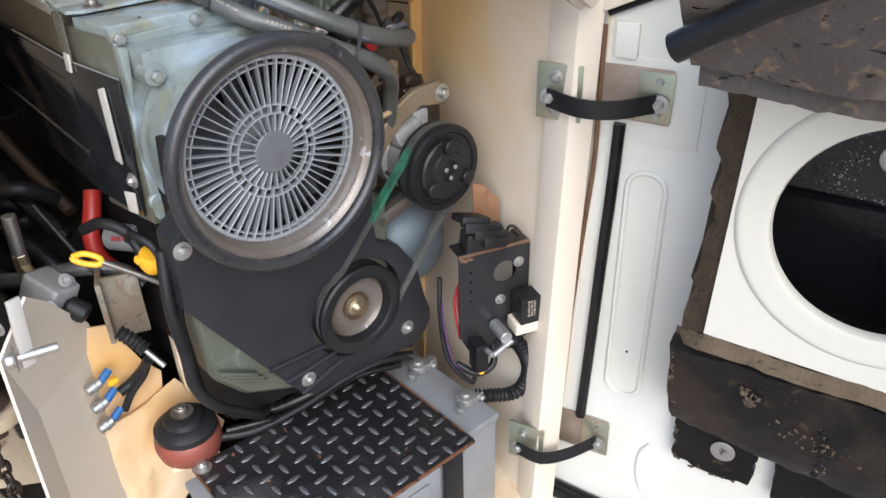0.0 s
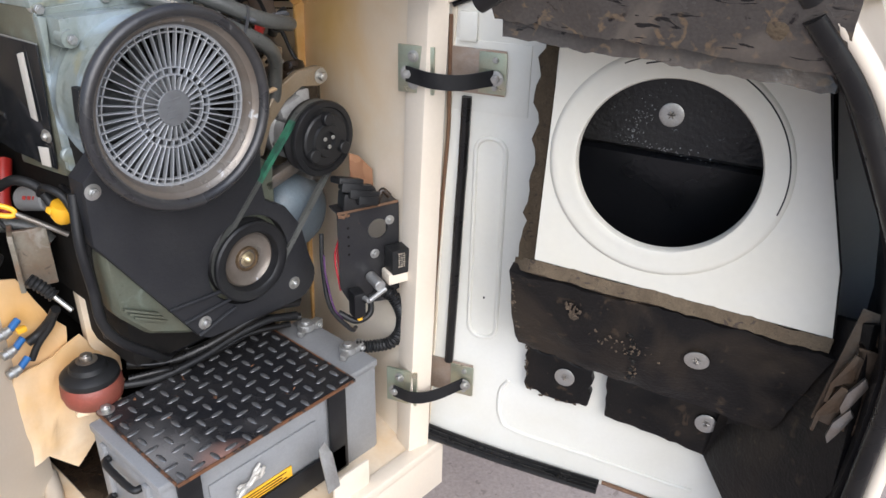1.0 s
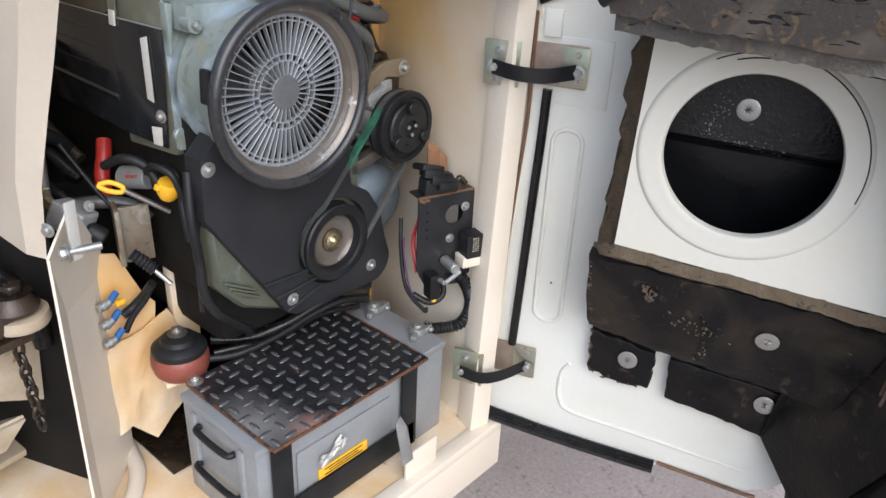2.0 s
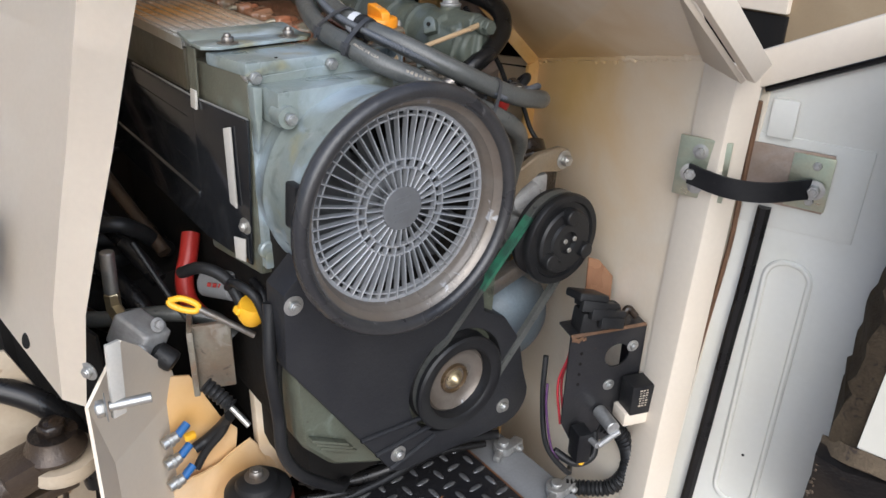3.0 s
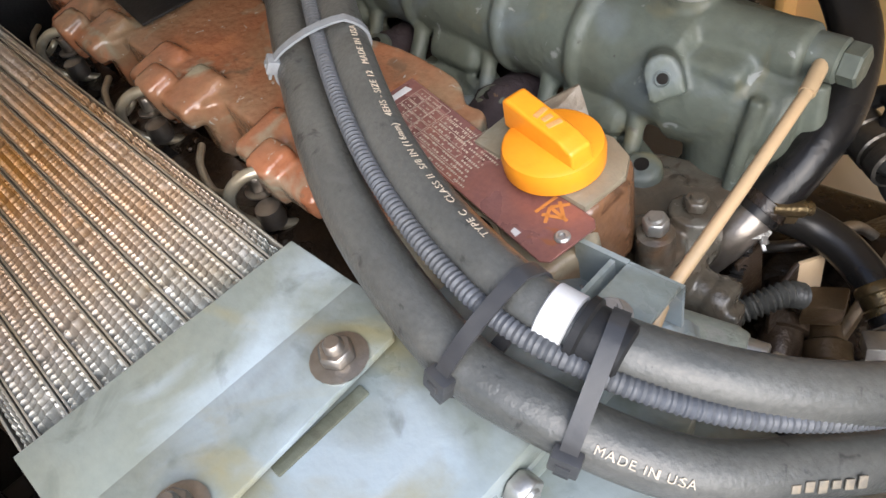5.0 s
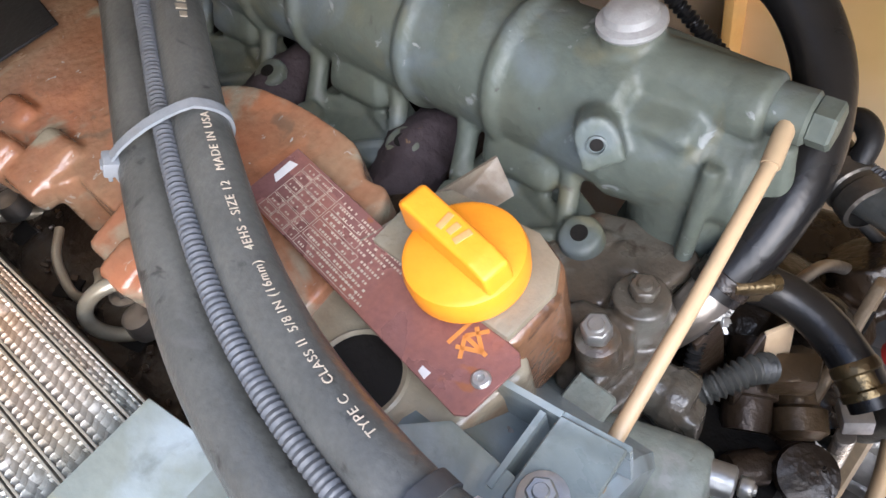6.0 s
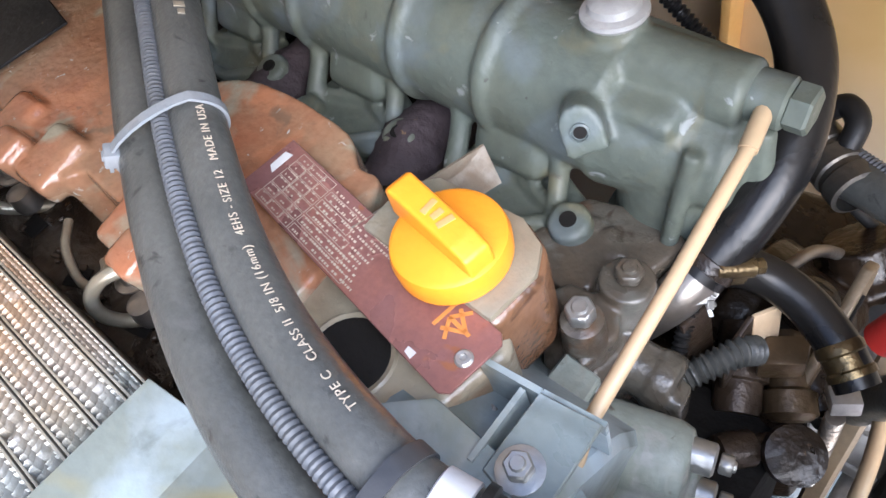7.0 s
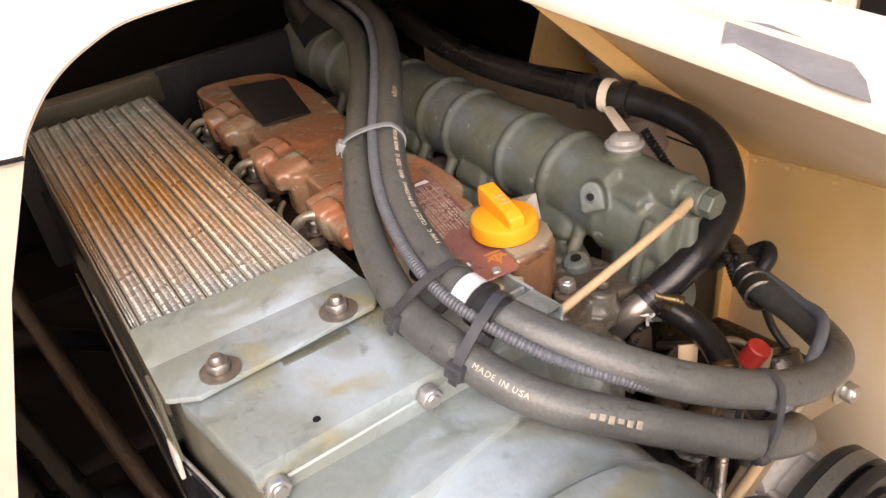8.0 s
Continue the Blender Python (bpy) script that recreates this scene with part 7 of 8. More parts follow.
part("black_knob", lathe(B(), (-0.2155, 0.2475, 0.963), (0.62, -0.62, -0.55), [(0.011, 0), (0.0125, 0.004), (0.0150, 0.006), (0.0155, 0.026), (0.0140, 0.031), (0.010, 0.033), (0, 0.033)], 24), BLACK, valve2)
bm = B()
rod(bm, (-0.232, 0.30, 0.98), (-0.236, 0.33, 0.992), 0.011, 6)
rod(bm, (-0.236, 0.332, 0.985), (-0.236, 0.332, 1.015), 0.0105, 6)
part("brass_elbow", bm, BRASS, valve2)
part("steel_stub", rod(B(), (-0.236, 0.332, 1.015), (-0.233, 0.332, 1.075), 0.0095, 18), ZINC, valve2)
solid("pressure_hose", tube(B(), [(-0.36, 0.50, 0.97), (-0.28, 0.36, 0.975), (-0.18, 0.29, 0.985), (-0.13, 0.26, 0.975), (-0.11, 0.24, 0.95)], 0.011, 14), RUBBER, "black pressure hose with orange print", "hose")
bolt = thing("long_bolt", (-0.30, 0.10, 0.98), "long zinc bolt through a flat steel strap", "bolt")
bm = B()
hexbolt(bm, (-0.311, 0.0880, 1.0135), (-0.85, 0.15, 0.0), 0.010, 0.009)
part("bolt_head", bm, ZINC, bolt)
part("shank", rod(B(), (-0.309, 0.088, 1.0135), (-0.2665, 0.080, 1.0125), 0.0058, 14), ZINC, bolt)
bm = B()
sheet(bm, [(-0.309, 0.086, 1.000), (-0.294, 0.090, 1.000), (-0.285, 0.106, 1.080), (-0.300, 0.102, 1.080)], 0.006, 0.001)
part("steel_strap", bm, BARE, bolt)
bm = B()
hexbolt(bm, (-0.312, 0.140, 1.03), (-0.8, -0.5, 0), 0.007, 0.005)
part("small_bolt", bm, ZINC, bolt)
# dark clutter in the depth of the housing
bm = B()
for i in range(6):
    y0, z0 = 0.40 + 0.12 * i, 1.05 - 0.07 * (i % 3)
    tube(bm, [(-0.40, y0 + 0.2, z0 + 0.02), (-0.30, y0 + 0.1, z0), (-0.20, y0, z0 + 0.03), (-0.12, y0 + 0.05, z0 - 0.05)], 0.012 + 0.003 * (i % 2), 10)
solid("hose_bundle", bm, BLACK, "dark bundle of hoses deep in the housing", "hose bundle", kind="stuff")
for pts, r, m, lab in (
        ([(-0.31, 0.78, 1.05), (-0.25, 0.52, 1.03), (-0.215, 0.40, 1.00), (-0.185, 0.33, 0.95)], 0.015, SMOOTH_RUBBER, "dusty black hose deep under the cooler"),
        ([(-0.30, 0.86, 1.14), (-0.245, 0.60, 1.12), (-0.20, 0.44, 1.06), (-0.165, 0.36, 1.00)], 0.012, SMOOTH_RUBBER, "dusty black hose deep under the cooler"),
        ([(-0.34, 0.70, 0.99), (-0.30, 0.50, 0.97), (-0.255, 0.40, 0.95), (-0.21, 0.35, 0.93)], 0.011, OILY_STEEL, "rusty brown pipe deep under the cooler"),
        ([(-0.22, 0.90, 1.16), (-0.185, 0.62, 1.13), (-0.16, 0.48, 1.07), (-0.14, 0.40, 1.02)], 0.010, OILY_STEEL, "oily brown steel pipe deep under the cooler")):
    solid("hose" if m is SMOOTH_RUBBER else "pipe", tube(B(), pts, r, 14), m, lab, "hose" if m is SMOOTH_RUBBER else "pipe", "lines under the cooler")
# boxes added to keep the unlit depth black; no real tank is known
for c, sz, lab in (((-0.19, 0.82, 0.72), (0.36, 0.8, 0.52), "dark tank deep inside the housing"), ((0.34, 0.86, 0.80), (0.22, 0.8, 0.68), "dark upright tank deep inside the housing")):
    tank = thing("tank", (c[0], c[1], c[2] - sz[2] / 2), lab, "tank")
    part("dark_fill_body", block(B(), c, sz, 0.02), DARK, tank)
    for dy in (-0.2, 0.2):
        part("dark_fill_strap", block(B(), (c[0], c[1] + dy, c[2]), (sz[0] + 0.006, 0.03, sz[2] + 0.006), 0.004), BLACK, tank)
    part("dark_fill_cap", lathe(B(), (c[0], c[1] - sz[1] * 0.4, c[2] + sz[2] / 2), (0, 0, 1), [(0.03, 0), (0.032, 0.012), (0.028, 0.02), (0, 0.02)], 24), BLACK, tank)

# ---- right of the engine: grimy pump and linkage ----
pump = thing("injection_pump", (0.23, 0.12, 1.0), "grimy oil-soaked pump with brown steel lever", "pump")
bm = B()
lathe(bm, (0.239, 0.098, 1.160), (0.1, 1, 0.1), [(0, 0), (0.035, 0), (0.042, 0.006), (0.044, 0.04), (0.050, 0.045), (0.050, 0.06), (0.040, 0.065), (0.038, 0.14), (0, 0.14)], 32)
block(bm, (0.268, 0.18, 1.11), (0.06, 0.12, 0.12), 0.014, (8, 10, 12), 3)
block(bm, (0.190, 0.125, 1.150), (0.06, 0.07, 0.05), 0.010, (0, 12, 25), 3)
block(bm, (0.315, 0.150, 1.120), (0.075, 0.10, 0.09), 0.014, (6, -8, 14), 3)
lathe(bm, (0.300, 0.105, 1.165), (0.2, 0.5, 0.8), [(0, 0), (0.026, 0), (0.028, 0.008), (0.022, 0.012), (0.020, 0.030), (0, 0.031)], 24)
cast(part("pump_body", bm, GRIME, pump), 0.002, 3)
# turned shafts and collars lying side by side
for p, d, prof, mat in (
        ((0.176, 0.120, 1.196), (0.86, 0.42, 0.30), [(0, 0), (0.011, 0), (0.012, 0.004), (0.012, 0.016), (0.0145, 0.017), (0.0145, 0.024), (0.011, 0.026), (0.011, 0.046), (0, 0.046)], OILY_STEEL),
        ((0.190, 0.098, 1.190), (0.80, 0.52, 0.28), [(0, 0), (0.009, 0), (0.0135, 0.003), (0.0135, 0.014), (0.010, 0.016), (0.010, 0.030), (0.013, 0.031), (0.013, 0.044), (0, 0.045)], TAN_STEEL),
        ((0.206, 0.088, 1.176), (0.70, 0.60, 0.30), [(0, 0), (0.008, 0), (0.011, 0.003), (0.011, 0.030), (0, 0.032)], GRIME),
        ((0.150, 0.116, 1.206), (0.70, -0.55, -0.35), [(0, 0), (0.008, 0), (0.009, 0.004), (0.009, 0.018), (0.0065, 0.020), (0.0065, 0.034), (0, 0.034)], OILY_STEEL)):
    part("pump_shaft", lathe(B(), p, d, prof, 24), mat, pump, "oil-browned turned shaft")
for p, d, r in (((0.172, 0.093, 1.192), (-0.2, -0.4, 1), 0.012), ((0.232, 0.118, 1.215), (0.2, -0.2, 1), 0.010)):
    part("pump_boss", lathe(B(), p, d, [(0, 0), (r, 0), (r, 0.010), (r * 1.2, 0.012), (r * 1.2, 0.018), (r * 0.6, 0.02), (0, 0.02)], 22), GRIME, pump, "oil-blackened boss")
bm = B()
prism(bm, [(0.189, 0.119), (0.205, 0.124), (0.217, 0.106), (0.201, 0.101)], pose(0, 0, 1.215), 0.016, 0.003, 2)
part("steel_block", bm, TAN_STEEL, pump, "tan oily steel block")
bm = B()
sheet(bm, [(0.200, 0.1285, 1.250), (0.212, 0.1210, 1.250), (0.210, 0.1190, 1.224), (0.198, 0.1265, 1.224)], 0.0022, 0.0006)
part("orange_edge_plate", bm, CREAM_RUST, pump, "orange rusted plate edge")
bm = B()
sheet(bm, [(0.180, 0.131, 1.236), (0.199, 0.128, 1.252), (0.198, 0.126, 1.205), (0.179, 0.129, 1.205)], 0.003, 0.001)
sheet(bm, [(0.172, 0.148, 1.262), (0.188, 0.144, 1.266), (0.188, 0.140, 1.225), (0.172, 0.144, 1.225)], 0.003, 0.001)
part("rusty_lever", bm, OILY_STEEL, pump)
bm = B()
tube(bm, [(0.200, 0.082, 1.198), (0.199, 0.0815, 1.16), (0.198, 0.081, 1.11)], 0.0044, 14, 30, 0.0006, 0.0022)
part("adjusting_screw", bm, STEEL, pump)
part("screw_block", block(B(), (0.2075, 0.0830, 1.206), (0.015, 0.014, 0.010), 0.0015, (0, 12, 35)), ALU, pump, "small grey steel block")
for pts in ([(0.255, 0.09, 1.15), (0.235, 0.10, 1.19), (0.215, 0.12, 1.20), (0.20, 0.15, 1.19)], [(0.30, 0.12, 1.18), (0.27, 0.13, 1.215), (0.24, 0.14, 1.222), (0.225, 0.17, 1.21)]):
    part("fuel_line", tube(B(), pts, 0.0035, 10), STEEL, pump, "oily steel fuel line")
bm = B()
rngp = random.Random(12)
for k in range(14):
    p = Vector((0.184 + rngp.uniform(-0.006, 0.010), 0.1425 + rngp.uniform(-0.006, 0.006), 1.279 + rngp.uniform(-0.004, 0.003)))
    block(bm, p, (rngp.uniform(0.003, 0.008), rngp.uniform(0.002, 0.005), 0.0012), 0.0003, (rngp.uniform(-50, 50), rngp.uniform(-50, 50), rngp.uniform(0, 180)), 1)
solid("foil_wrap", bm, ALU, "crumpled silver foil tape under the hose clamp", "tape", kind="stuff")
solid("small_conduit", tube(B(), [(0.160, 0.143, 1.236), (0.176, 0.1325, 1.240), (0.186, 0.127, 1.240), (0.194, 0.122, 1.234)], 0.0064, 16, 20, 0.0010, 0.0034), RUBBER, "short grey corrugated conduit", "conduit")
solid("small_conduit", tube(B(), [(0.164, 0.146, 1.245), (0.174, 0.149, 1.255), (0.184, 0.150, 1.266)], 0.0034, 12, 14, 0.0008, 0.0026), BLACK, "short corrugated black conduit", "conduit")
arm = thing("oil_line", (0.214, 0.11, 1.25), "greasy black oil line with a brass end fitting", "hose")
part("hose_body", tube(B(), [(0.203, 0.152, 1.276), (0.2145, 0.134, 1.264), (0.2145, 0.114, 1.258), (0.206, 0.093, 1.252), (0.196, 0.078, 1.244)], 0.0098, 18), SMOOTH_RUBBER, arm)
part("brass_end", lathe(B(), (0.2055, 0.0925, 1.252), (-0.50, -0.75, -0.40), [(0.0096, -0.002), (0.0106, 0), (0.0106, 0.003), (0.0098, 0.004), (0.0098, 0.010), (0.0108, 0.011), (0.0108, 0.014), (0, 0.015)], 24), OILY_BRASS, arm, "oily brass end fitting")
solid("dust_cap", rod(B(), (0.2115, 0.0795, 1.262), (0.2145, 0.074, 1.277), 0.0082, 18), RED, "small red plastic dust cap", "dust cap")
solid("thin_tube", tube(B(), [(0.172, 0.056, 1.163), (0.202, 0.060, 1.170), (0.235, 0.068, 1.172)], 0.0042, 10), BEIGE, "thin beige line beside the pump", "pipe")
solid("wire", tube(B(), [(0.296, 0.16, 1.27), (0.305, 0.14, 1.24), (0.315, 0.13, 1.205), (0.322, 0.11, 1.18), (0.325, 0.09, 1.16)], 0.0035, 10), BLACK, "thin black wire hanging by the cream wall", "wire")
solid("wire", tube(B(), [(0.275, 0.24, 1.36), (0.28, 0.20, 1.32), (0.285, 0.17, 1.29), (0.29, 0.15, 1.25)], 0.0035, 10, 8, 0.0006, 0.003), BLACK, "thin corrugated wire beside the breather hose", "wire")
bm = B()
tube(bm, [(0.296, 0.135, 1.268), (0.306, 0.136, 1.276), (0.314, 0.145, 1.276), (0.312, 0.155, 1.268)], 0.006, 12)
solid("tape_wrap", bm, BLACK, "black tape wrapped round the hose end", "tape")
# black intake pipework in the far depth
bm = B()
lathe(bm, (0.30, 0.85, 1.42), (0.2, 0.3, 1), [(0, 0), (0.07, 0), (0.075, 0.02), (0.075, 0.1), (0.06, 0.12), (0, 0.12)], 32)
solid("air_filter", bm, BLACK, "black air filter canister deep in the housing", "air filter")
solid("intake_duct", tube(B(), [(0.22, 0.70, 1.36), (0.24, 0.78, 1.38), (0.30, 0.86, 1.40)], 0.03, 18), BLACK, "black rubber intake duct", "duct")
solid("exhaust_pipe", tube(B(), [(0.49, 0.43, 1.18), (0.455, 0.425, 1.29), (0.42, 0.42, 1.345), (0.385, 0.43, 1.40), (0.36, 0.46, 1.43)], 0.026, 18, 10, 0.0025, 0.030), material("heat_scaled_steel", (0.34, 0.285, 0.25), 0.6, second=(0.22, 0.15, 0.10), mix=0.8, scale=20), "pale heat-scaled exhaust pipe", "pipe")

bm = B()
sheet(bm, [(0.415, 0.56, 1.30), (0.53, 0.56, 1.25), (0.50, 0.56, 1.42), (0.455, 0.56, 1.41)], 0.004, 0.001)
part("tan_gusset", bm, OCHRE, housing, "ochre-stained gusset behind the rib")

# ---- engine bay door, swung open ----
LATCH = material("worn_latch_steel", (0.13, 0.105, 0.08), 0.34, metal=0.8, second=(0.11, 0.07, 0.04), mix=0.9, scale=30, grain=260, grain_mix=0.3, bump=0.3)
HINGE_LEAF = material("rust_tinted_zinc", (0.42, 0.35, 0.29), 0.36, metal=0.5, second=(0.30, 0.20, 0.13), mix=0.8, scale=22, grain=260, grain_mix=0.25, bump=0.2, spots=(0.22, 0.12, 0.06), spot_size=40, spot_at=0.68)
DO, DU, DW = Vector((0.41, -0.15, 0)), Vector((0.33, -0.944, 0)), Vector((-0.944, -0.33, 0))
DM = Matrix(((DU.x, 0, DW.x, DO.x), (DU.y, 0, DW.y, DO.y), (0, 1, 0, 0), (0, 0, 0, 1)))   # (u, z, w) to the world


def D(u, w, z):
    return DO + DU * u + DW * w + Vector((0, 0, z))


door = thing("engine_bay_door", D(0.3, 0.1, 0.44), "deep open door, white inside, lined with torn black foam", "door")
bm = B()
outline = [(-0.045, 0.452), (0.50, 0.436), (0.545, 0.46), (0.70, 0.60), (0.72, 1.0), (0.60, 1.38), (0.42, 1.42), (0.0, 1.342)]
prism(bm, outline, DM @ Matrix.Translation((0, 0, -0.012)), 0.012, 0.002)
sheet_ob = part("inner_skin", bm, WHITE, door, "white painted inner skin")


def pressed(poly_r, u0, u1, z0, z1):
    pts = arc(u1 - poly_r, z1 - poly_r, poly_r, 0, 90, 6) + arc(u0 + poly_r, z1 - poly_r, poly_r, 90, 180, 6) + arc(u0 + poly_r, z0 + poly_r, poly_r, 180, 270, 6) + arc(u1 - poly_r, z0 + poly_r, poly_r, 270, 360, 6)
    return pts


bm = B()
P3 = lambda pts, w: [D(u, w, z) for u, z in pts]
tube(bm, P3(pressed(0.024, 0.055, 0.108, 0.715, 1.105), 0.0005) + P3(pressed(0.024, 0.055, 0.108, 0.715, 1.105)[:1], 0.0005), 0.0042, 8, 1, smooth=False)
part("pressed_bead", bm, WHITE, sheet_ob)
bm = B()
tube(bm, [D(u, 0.0005, z) for u, z in ((0.50, 0.49), (0.30, 0.505), (0.16, 0.515), (0.128, 0.54), (0.125, 0.60), (0.14, 0.63))], 0.0042, 8, 6)
part("pressed_bead", bm, WHITE, sheet_ob)
bm = B()
block(bm, (0, 0, 0), (0.13, 0.115, 0.003), 0.001)
bm.transform(DM @ Matrix.Translation((0.075, 1.205, 0.0005)))
part("hinge_pad", bm, WHITE, sheet_ob)
bm = B()
block(bm, (0, 0, 0), (0.030, 0.046, 0.010), 0.003)
bm.transform(DM @ Matrix.Translation((0.036, 1.283, 0.003)))
part("hinge_rib", bm, WHITE, sheet_ob)
bm = B()
rod(bm, D(0.082, 0.0, 0.80), D(0.082, 0.0015, 0.80), 0.002, 10)
part("screw_mark", bm, DARK, sheet_ob)
# edge return by the hinge, with rust
bm = B()
sheet(bm, [D(-0.058, -0.012, 0.45), D(-0.02, -0.012, 1.342), D(0.016, 0.004, 1.342), D(-0.022, 0.004, 0.45)], 0.003, 0.001)
part("hinge_edge", bm, DOOR_EDGE, door, "cream door edge with rust runs")
bm = B()
tube(bm, [D(0.007, 0.008, 1.30), D(0.007, 0.007, 1.171), D(0.006, 0.007, 1.098), D(-0.004, 0.006, 0.955), D(-0.019, 0.004, 0.702), D(-0.024, 0.004, 0.47)], 0.0034, 8, 6)
part("rust_seam", bm, BROWNSTEEL, door, "rust-brown seam along the hinge edge")
bm = B()
tube(bm, [D(0.0375, 0.006, 1.172), D(0.0345, 0.006, 1.06), D(0.0310, 0.006, 0.98), D(0.0250, 0.006, 0.80), D(0.0190, 0.006, 0.645)], 0.0085, 8, 6)
part("hinge_side_seal", bm, SMOOTH_RUBBER, door, "black rubber edge seal")
for k in range(3):
    bm = B()
    tube(bm, [D(-0.05, 0.012 + 0.012 * k, 0.478), D(0.02, 0.010 + 0.012 * k, 0.468), D(0.15, 0.010 + 0.011 * k, 0.458), D(0.30, 0.008 + 0.011 * k, 0.452), D(0.335, 0.008 + 0.011 * k, 0.452)], 0.0065, 8, 6)
    part("bottom_seal", bm, SMOOTH_RUBBER, door, "black rubber bottom seal")
bm = B()
tube(bm, [D(0.34, 0.004, 0.452), D(0.42, 0.006, 0.447), D(0.50, 0.006, 0.440), D(0.53, 0.006, 0.44)], 0.004, 8, 5)
part("dirty_edge", bm, BROWNSTEEL, door)

# white fan shroud on the door with its round opening
HC, HZ, HR = 0.377, 1.154, 0.1205
WB = 0.145
box_out = [(0.208, 0.979), (0.628, 0.950), (0.614, 1.05), (0.570, 1.20), (0.549, 1.284), (0.219, 1.308)]
tmp = B()
ov = [tmp.verts.new((u, z, 0)) for u, z in box_out]
hv = [tmp.verts.new((u, z, 0)) for u, z in arc(HC, HZ, HR + 0.004, 0, 360, 64)[:-1]]
eds = [tmp.edges.new((a, b)) for a, b in zip(ov, ov[1:] + ov[:1])] + [tmp.edges.new((a, b)) for a, b in zip(hv, hv[1:] + hv[:1])]
bmesh.ops.triangle_fill(tmp, edges=eds, use_beauty=True)
bmesh.ops.solidify(tmp, geom=tmp.faces[:], thickness=0.004)
tmp.transform(DM @ Matrix.Translation((0, 0, WB)))
shroud = part("fan_shroud", tmp, WHITE_BOX, door, "white moulded fan shroud")
bm = B()
lathe(bm, D(HC, WB, HZ), DW, [(HR, -0.006), (HR, 0.004), (HR + 0.002, 0.0075), (HR + 0.006, 0.0085), (HR + 0.012, 0.0078), (HR + 0.026, 0.0080), (HR + 0.032, 0.0085), (HR + 0.0365, 0.0070), (HR + 0.0395, 0.0035), (HR + 0.041, 0.0003), (HR + 0.03, -0.002), (HR + 0.005, -0.002)], 96, True)
part("shroud_ring", bm, WHITE_BOX, shroud, "raised white ring with black rub marks")
for a0, a1, rr in ((-15, 62, 0.0318), (62, 92, 0.0318), (96, 118, 0.0310), (85, 108, 0.023)):
    bm = B()
    n = 12
    pts = [D(HC + (HR + rr) * math.cos(radians(a0 + (a1 - a0) * i / n)), WB + 0.0082, HZ + (HR + rr) * math.sin(radians(a0 + (a1 - a0) * i / n))) for i in range(n + 1)]
    tube(bm, pts, 0.0011, 6, 2)
    part("rub_mark", bm, BLACK, shroud)
for a, b in (((0.208, 0.979), (0.219, 1.308)), ((0.628, 0.950), (0.614, 1.05)), ((0.614, 1.05), (0.570, 1.20)), ((0.570, 1.20), (0.549, 1.284)), ((0.219, 1.308), (0.549, 1.284)), ((0.208, 0.979), (0.628, 0.950))):
    bm = B()
    sheet(bm, [D(a[0], 0.0, a[1]), D(b[0], 0.0, b[1]), D(b[0], WB, b[1]), D(a[0], WB, a[1])], 0.003)
    part("shroud_side", bm, FOAM, shroud)
# foam-lined back seen through the opening
bm = B()
prism(bm, [(0.20, 0.95), (0.60, 0.95), (0.60, 1.120), (0.20, 1.130)], DM @ Matrix.Translation((0, 0, 0.003)), 0.014, 0.008)
part("foam_back", bm, FOAM_SLICK, door, "smooth black foam behind the opening")
bm = B()
prism(bm, [(0.20, 1.132), (0.60, 1.122), (0.56, 1.30), (0.20, 1.31)], DM @ Matrix.Translation((0, 0, 0.003)), 0.019, 0.006)
part("foam_back", bm, FOAM_SPECK, door, "speckled black foam behind the opening")


def washer(u, w, z, lean=(0, 0)):
    """A big sheet-metal foam washer with its spiral pin."""
    n = (DW + DU * lean[0] + Vector((0, 0, lean[1]))).normalized()
    bm = B()
    lathe(bm, D(u, w, z), n, [(0, 0.001), (0.006, 0.0012), (0.0165, 0.0025), (0.0180, 0.0018), (0.0180, 0.0004), (0, 0.0)], 28)
    ob = part("foam_washer", bm, ZINC, door, "round metal foam washer")
    bm = B()
    for k in range(3):
        t = radians(60 * k)
        a = D(u, w, z) + n * 0.0025
        s = DU * math.cos(t) * 0.006 + Vector((0, 0, math.sin(t) * 0.006))
        rod(bm, a - s, a + s, 0.0010, 6)
    rod(bm, D(u, w, z), D(u, w, z) + n * 0.009, 0.0016, 8)
    part("pin", bm, STEEL, ob)


washer(0.362, 0.0215, 1.190)


def foam(name, pts, w0, w1, mat, label, rough=0.004, cut=0.0):
    """A torn foam pad: a jagged outline between two depths above the door's skin."""
    rng = random.Random(len(pts) * 17 + int(w1 * 1e4))
    jag = []
    for (a, b) in zip(pts, pts[1:] + pts[:1]):
        n = max(2, int(math.hypot(b[0] - a[0], b[1] - a[1]) / 0.012))
        for i in range(n):
            f = i / n
            jag.append((a[0] + (b[0] - a[0]) * f + rng.uniform(-rough, rough) * (i > 0), a[1] + (b[1] - a[1]) * f + rng.uniform(-rough, rough) * (i > 0)))
    bm = B()
    prism(bm, jag, DM @ Matrix.Translation((0, 0, w0)), w1 - w0, min(0.004, (w1 - w0) * 0.3), 2)
    return part(name, bm, mat, door, label, 60)


# brown cut edge beside the shroud, the sloping lower pad, small pads
bm = B()
rng = random.Random(5)
cols = []
for i in range(30):
    z = 0.968 + (1.345 - 0.968) * i / 29
    u = 0.213 + 0.008 * (i / 29)
    row = []
    for j in range(5):
        f = j / 4
        row.append(bm.verts.new(D(u - 0.003 - 0.034 * f + rng.uniform(-0.006, 0.006) * (f > 0.1), 0.146 - 0.012 * f - 0.10 * max(0, f - 0.8) * 5 + rng.uniform(-0.0015, 0.0015), z)))
    cols.append(row)
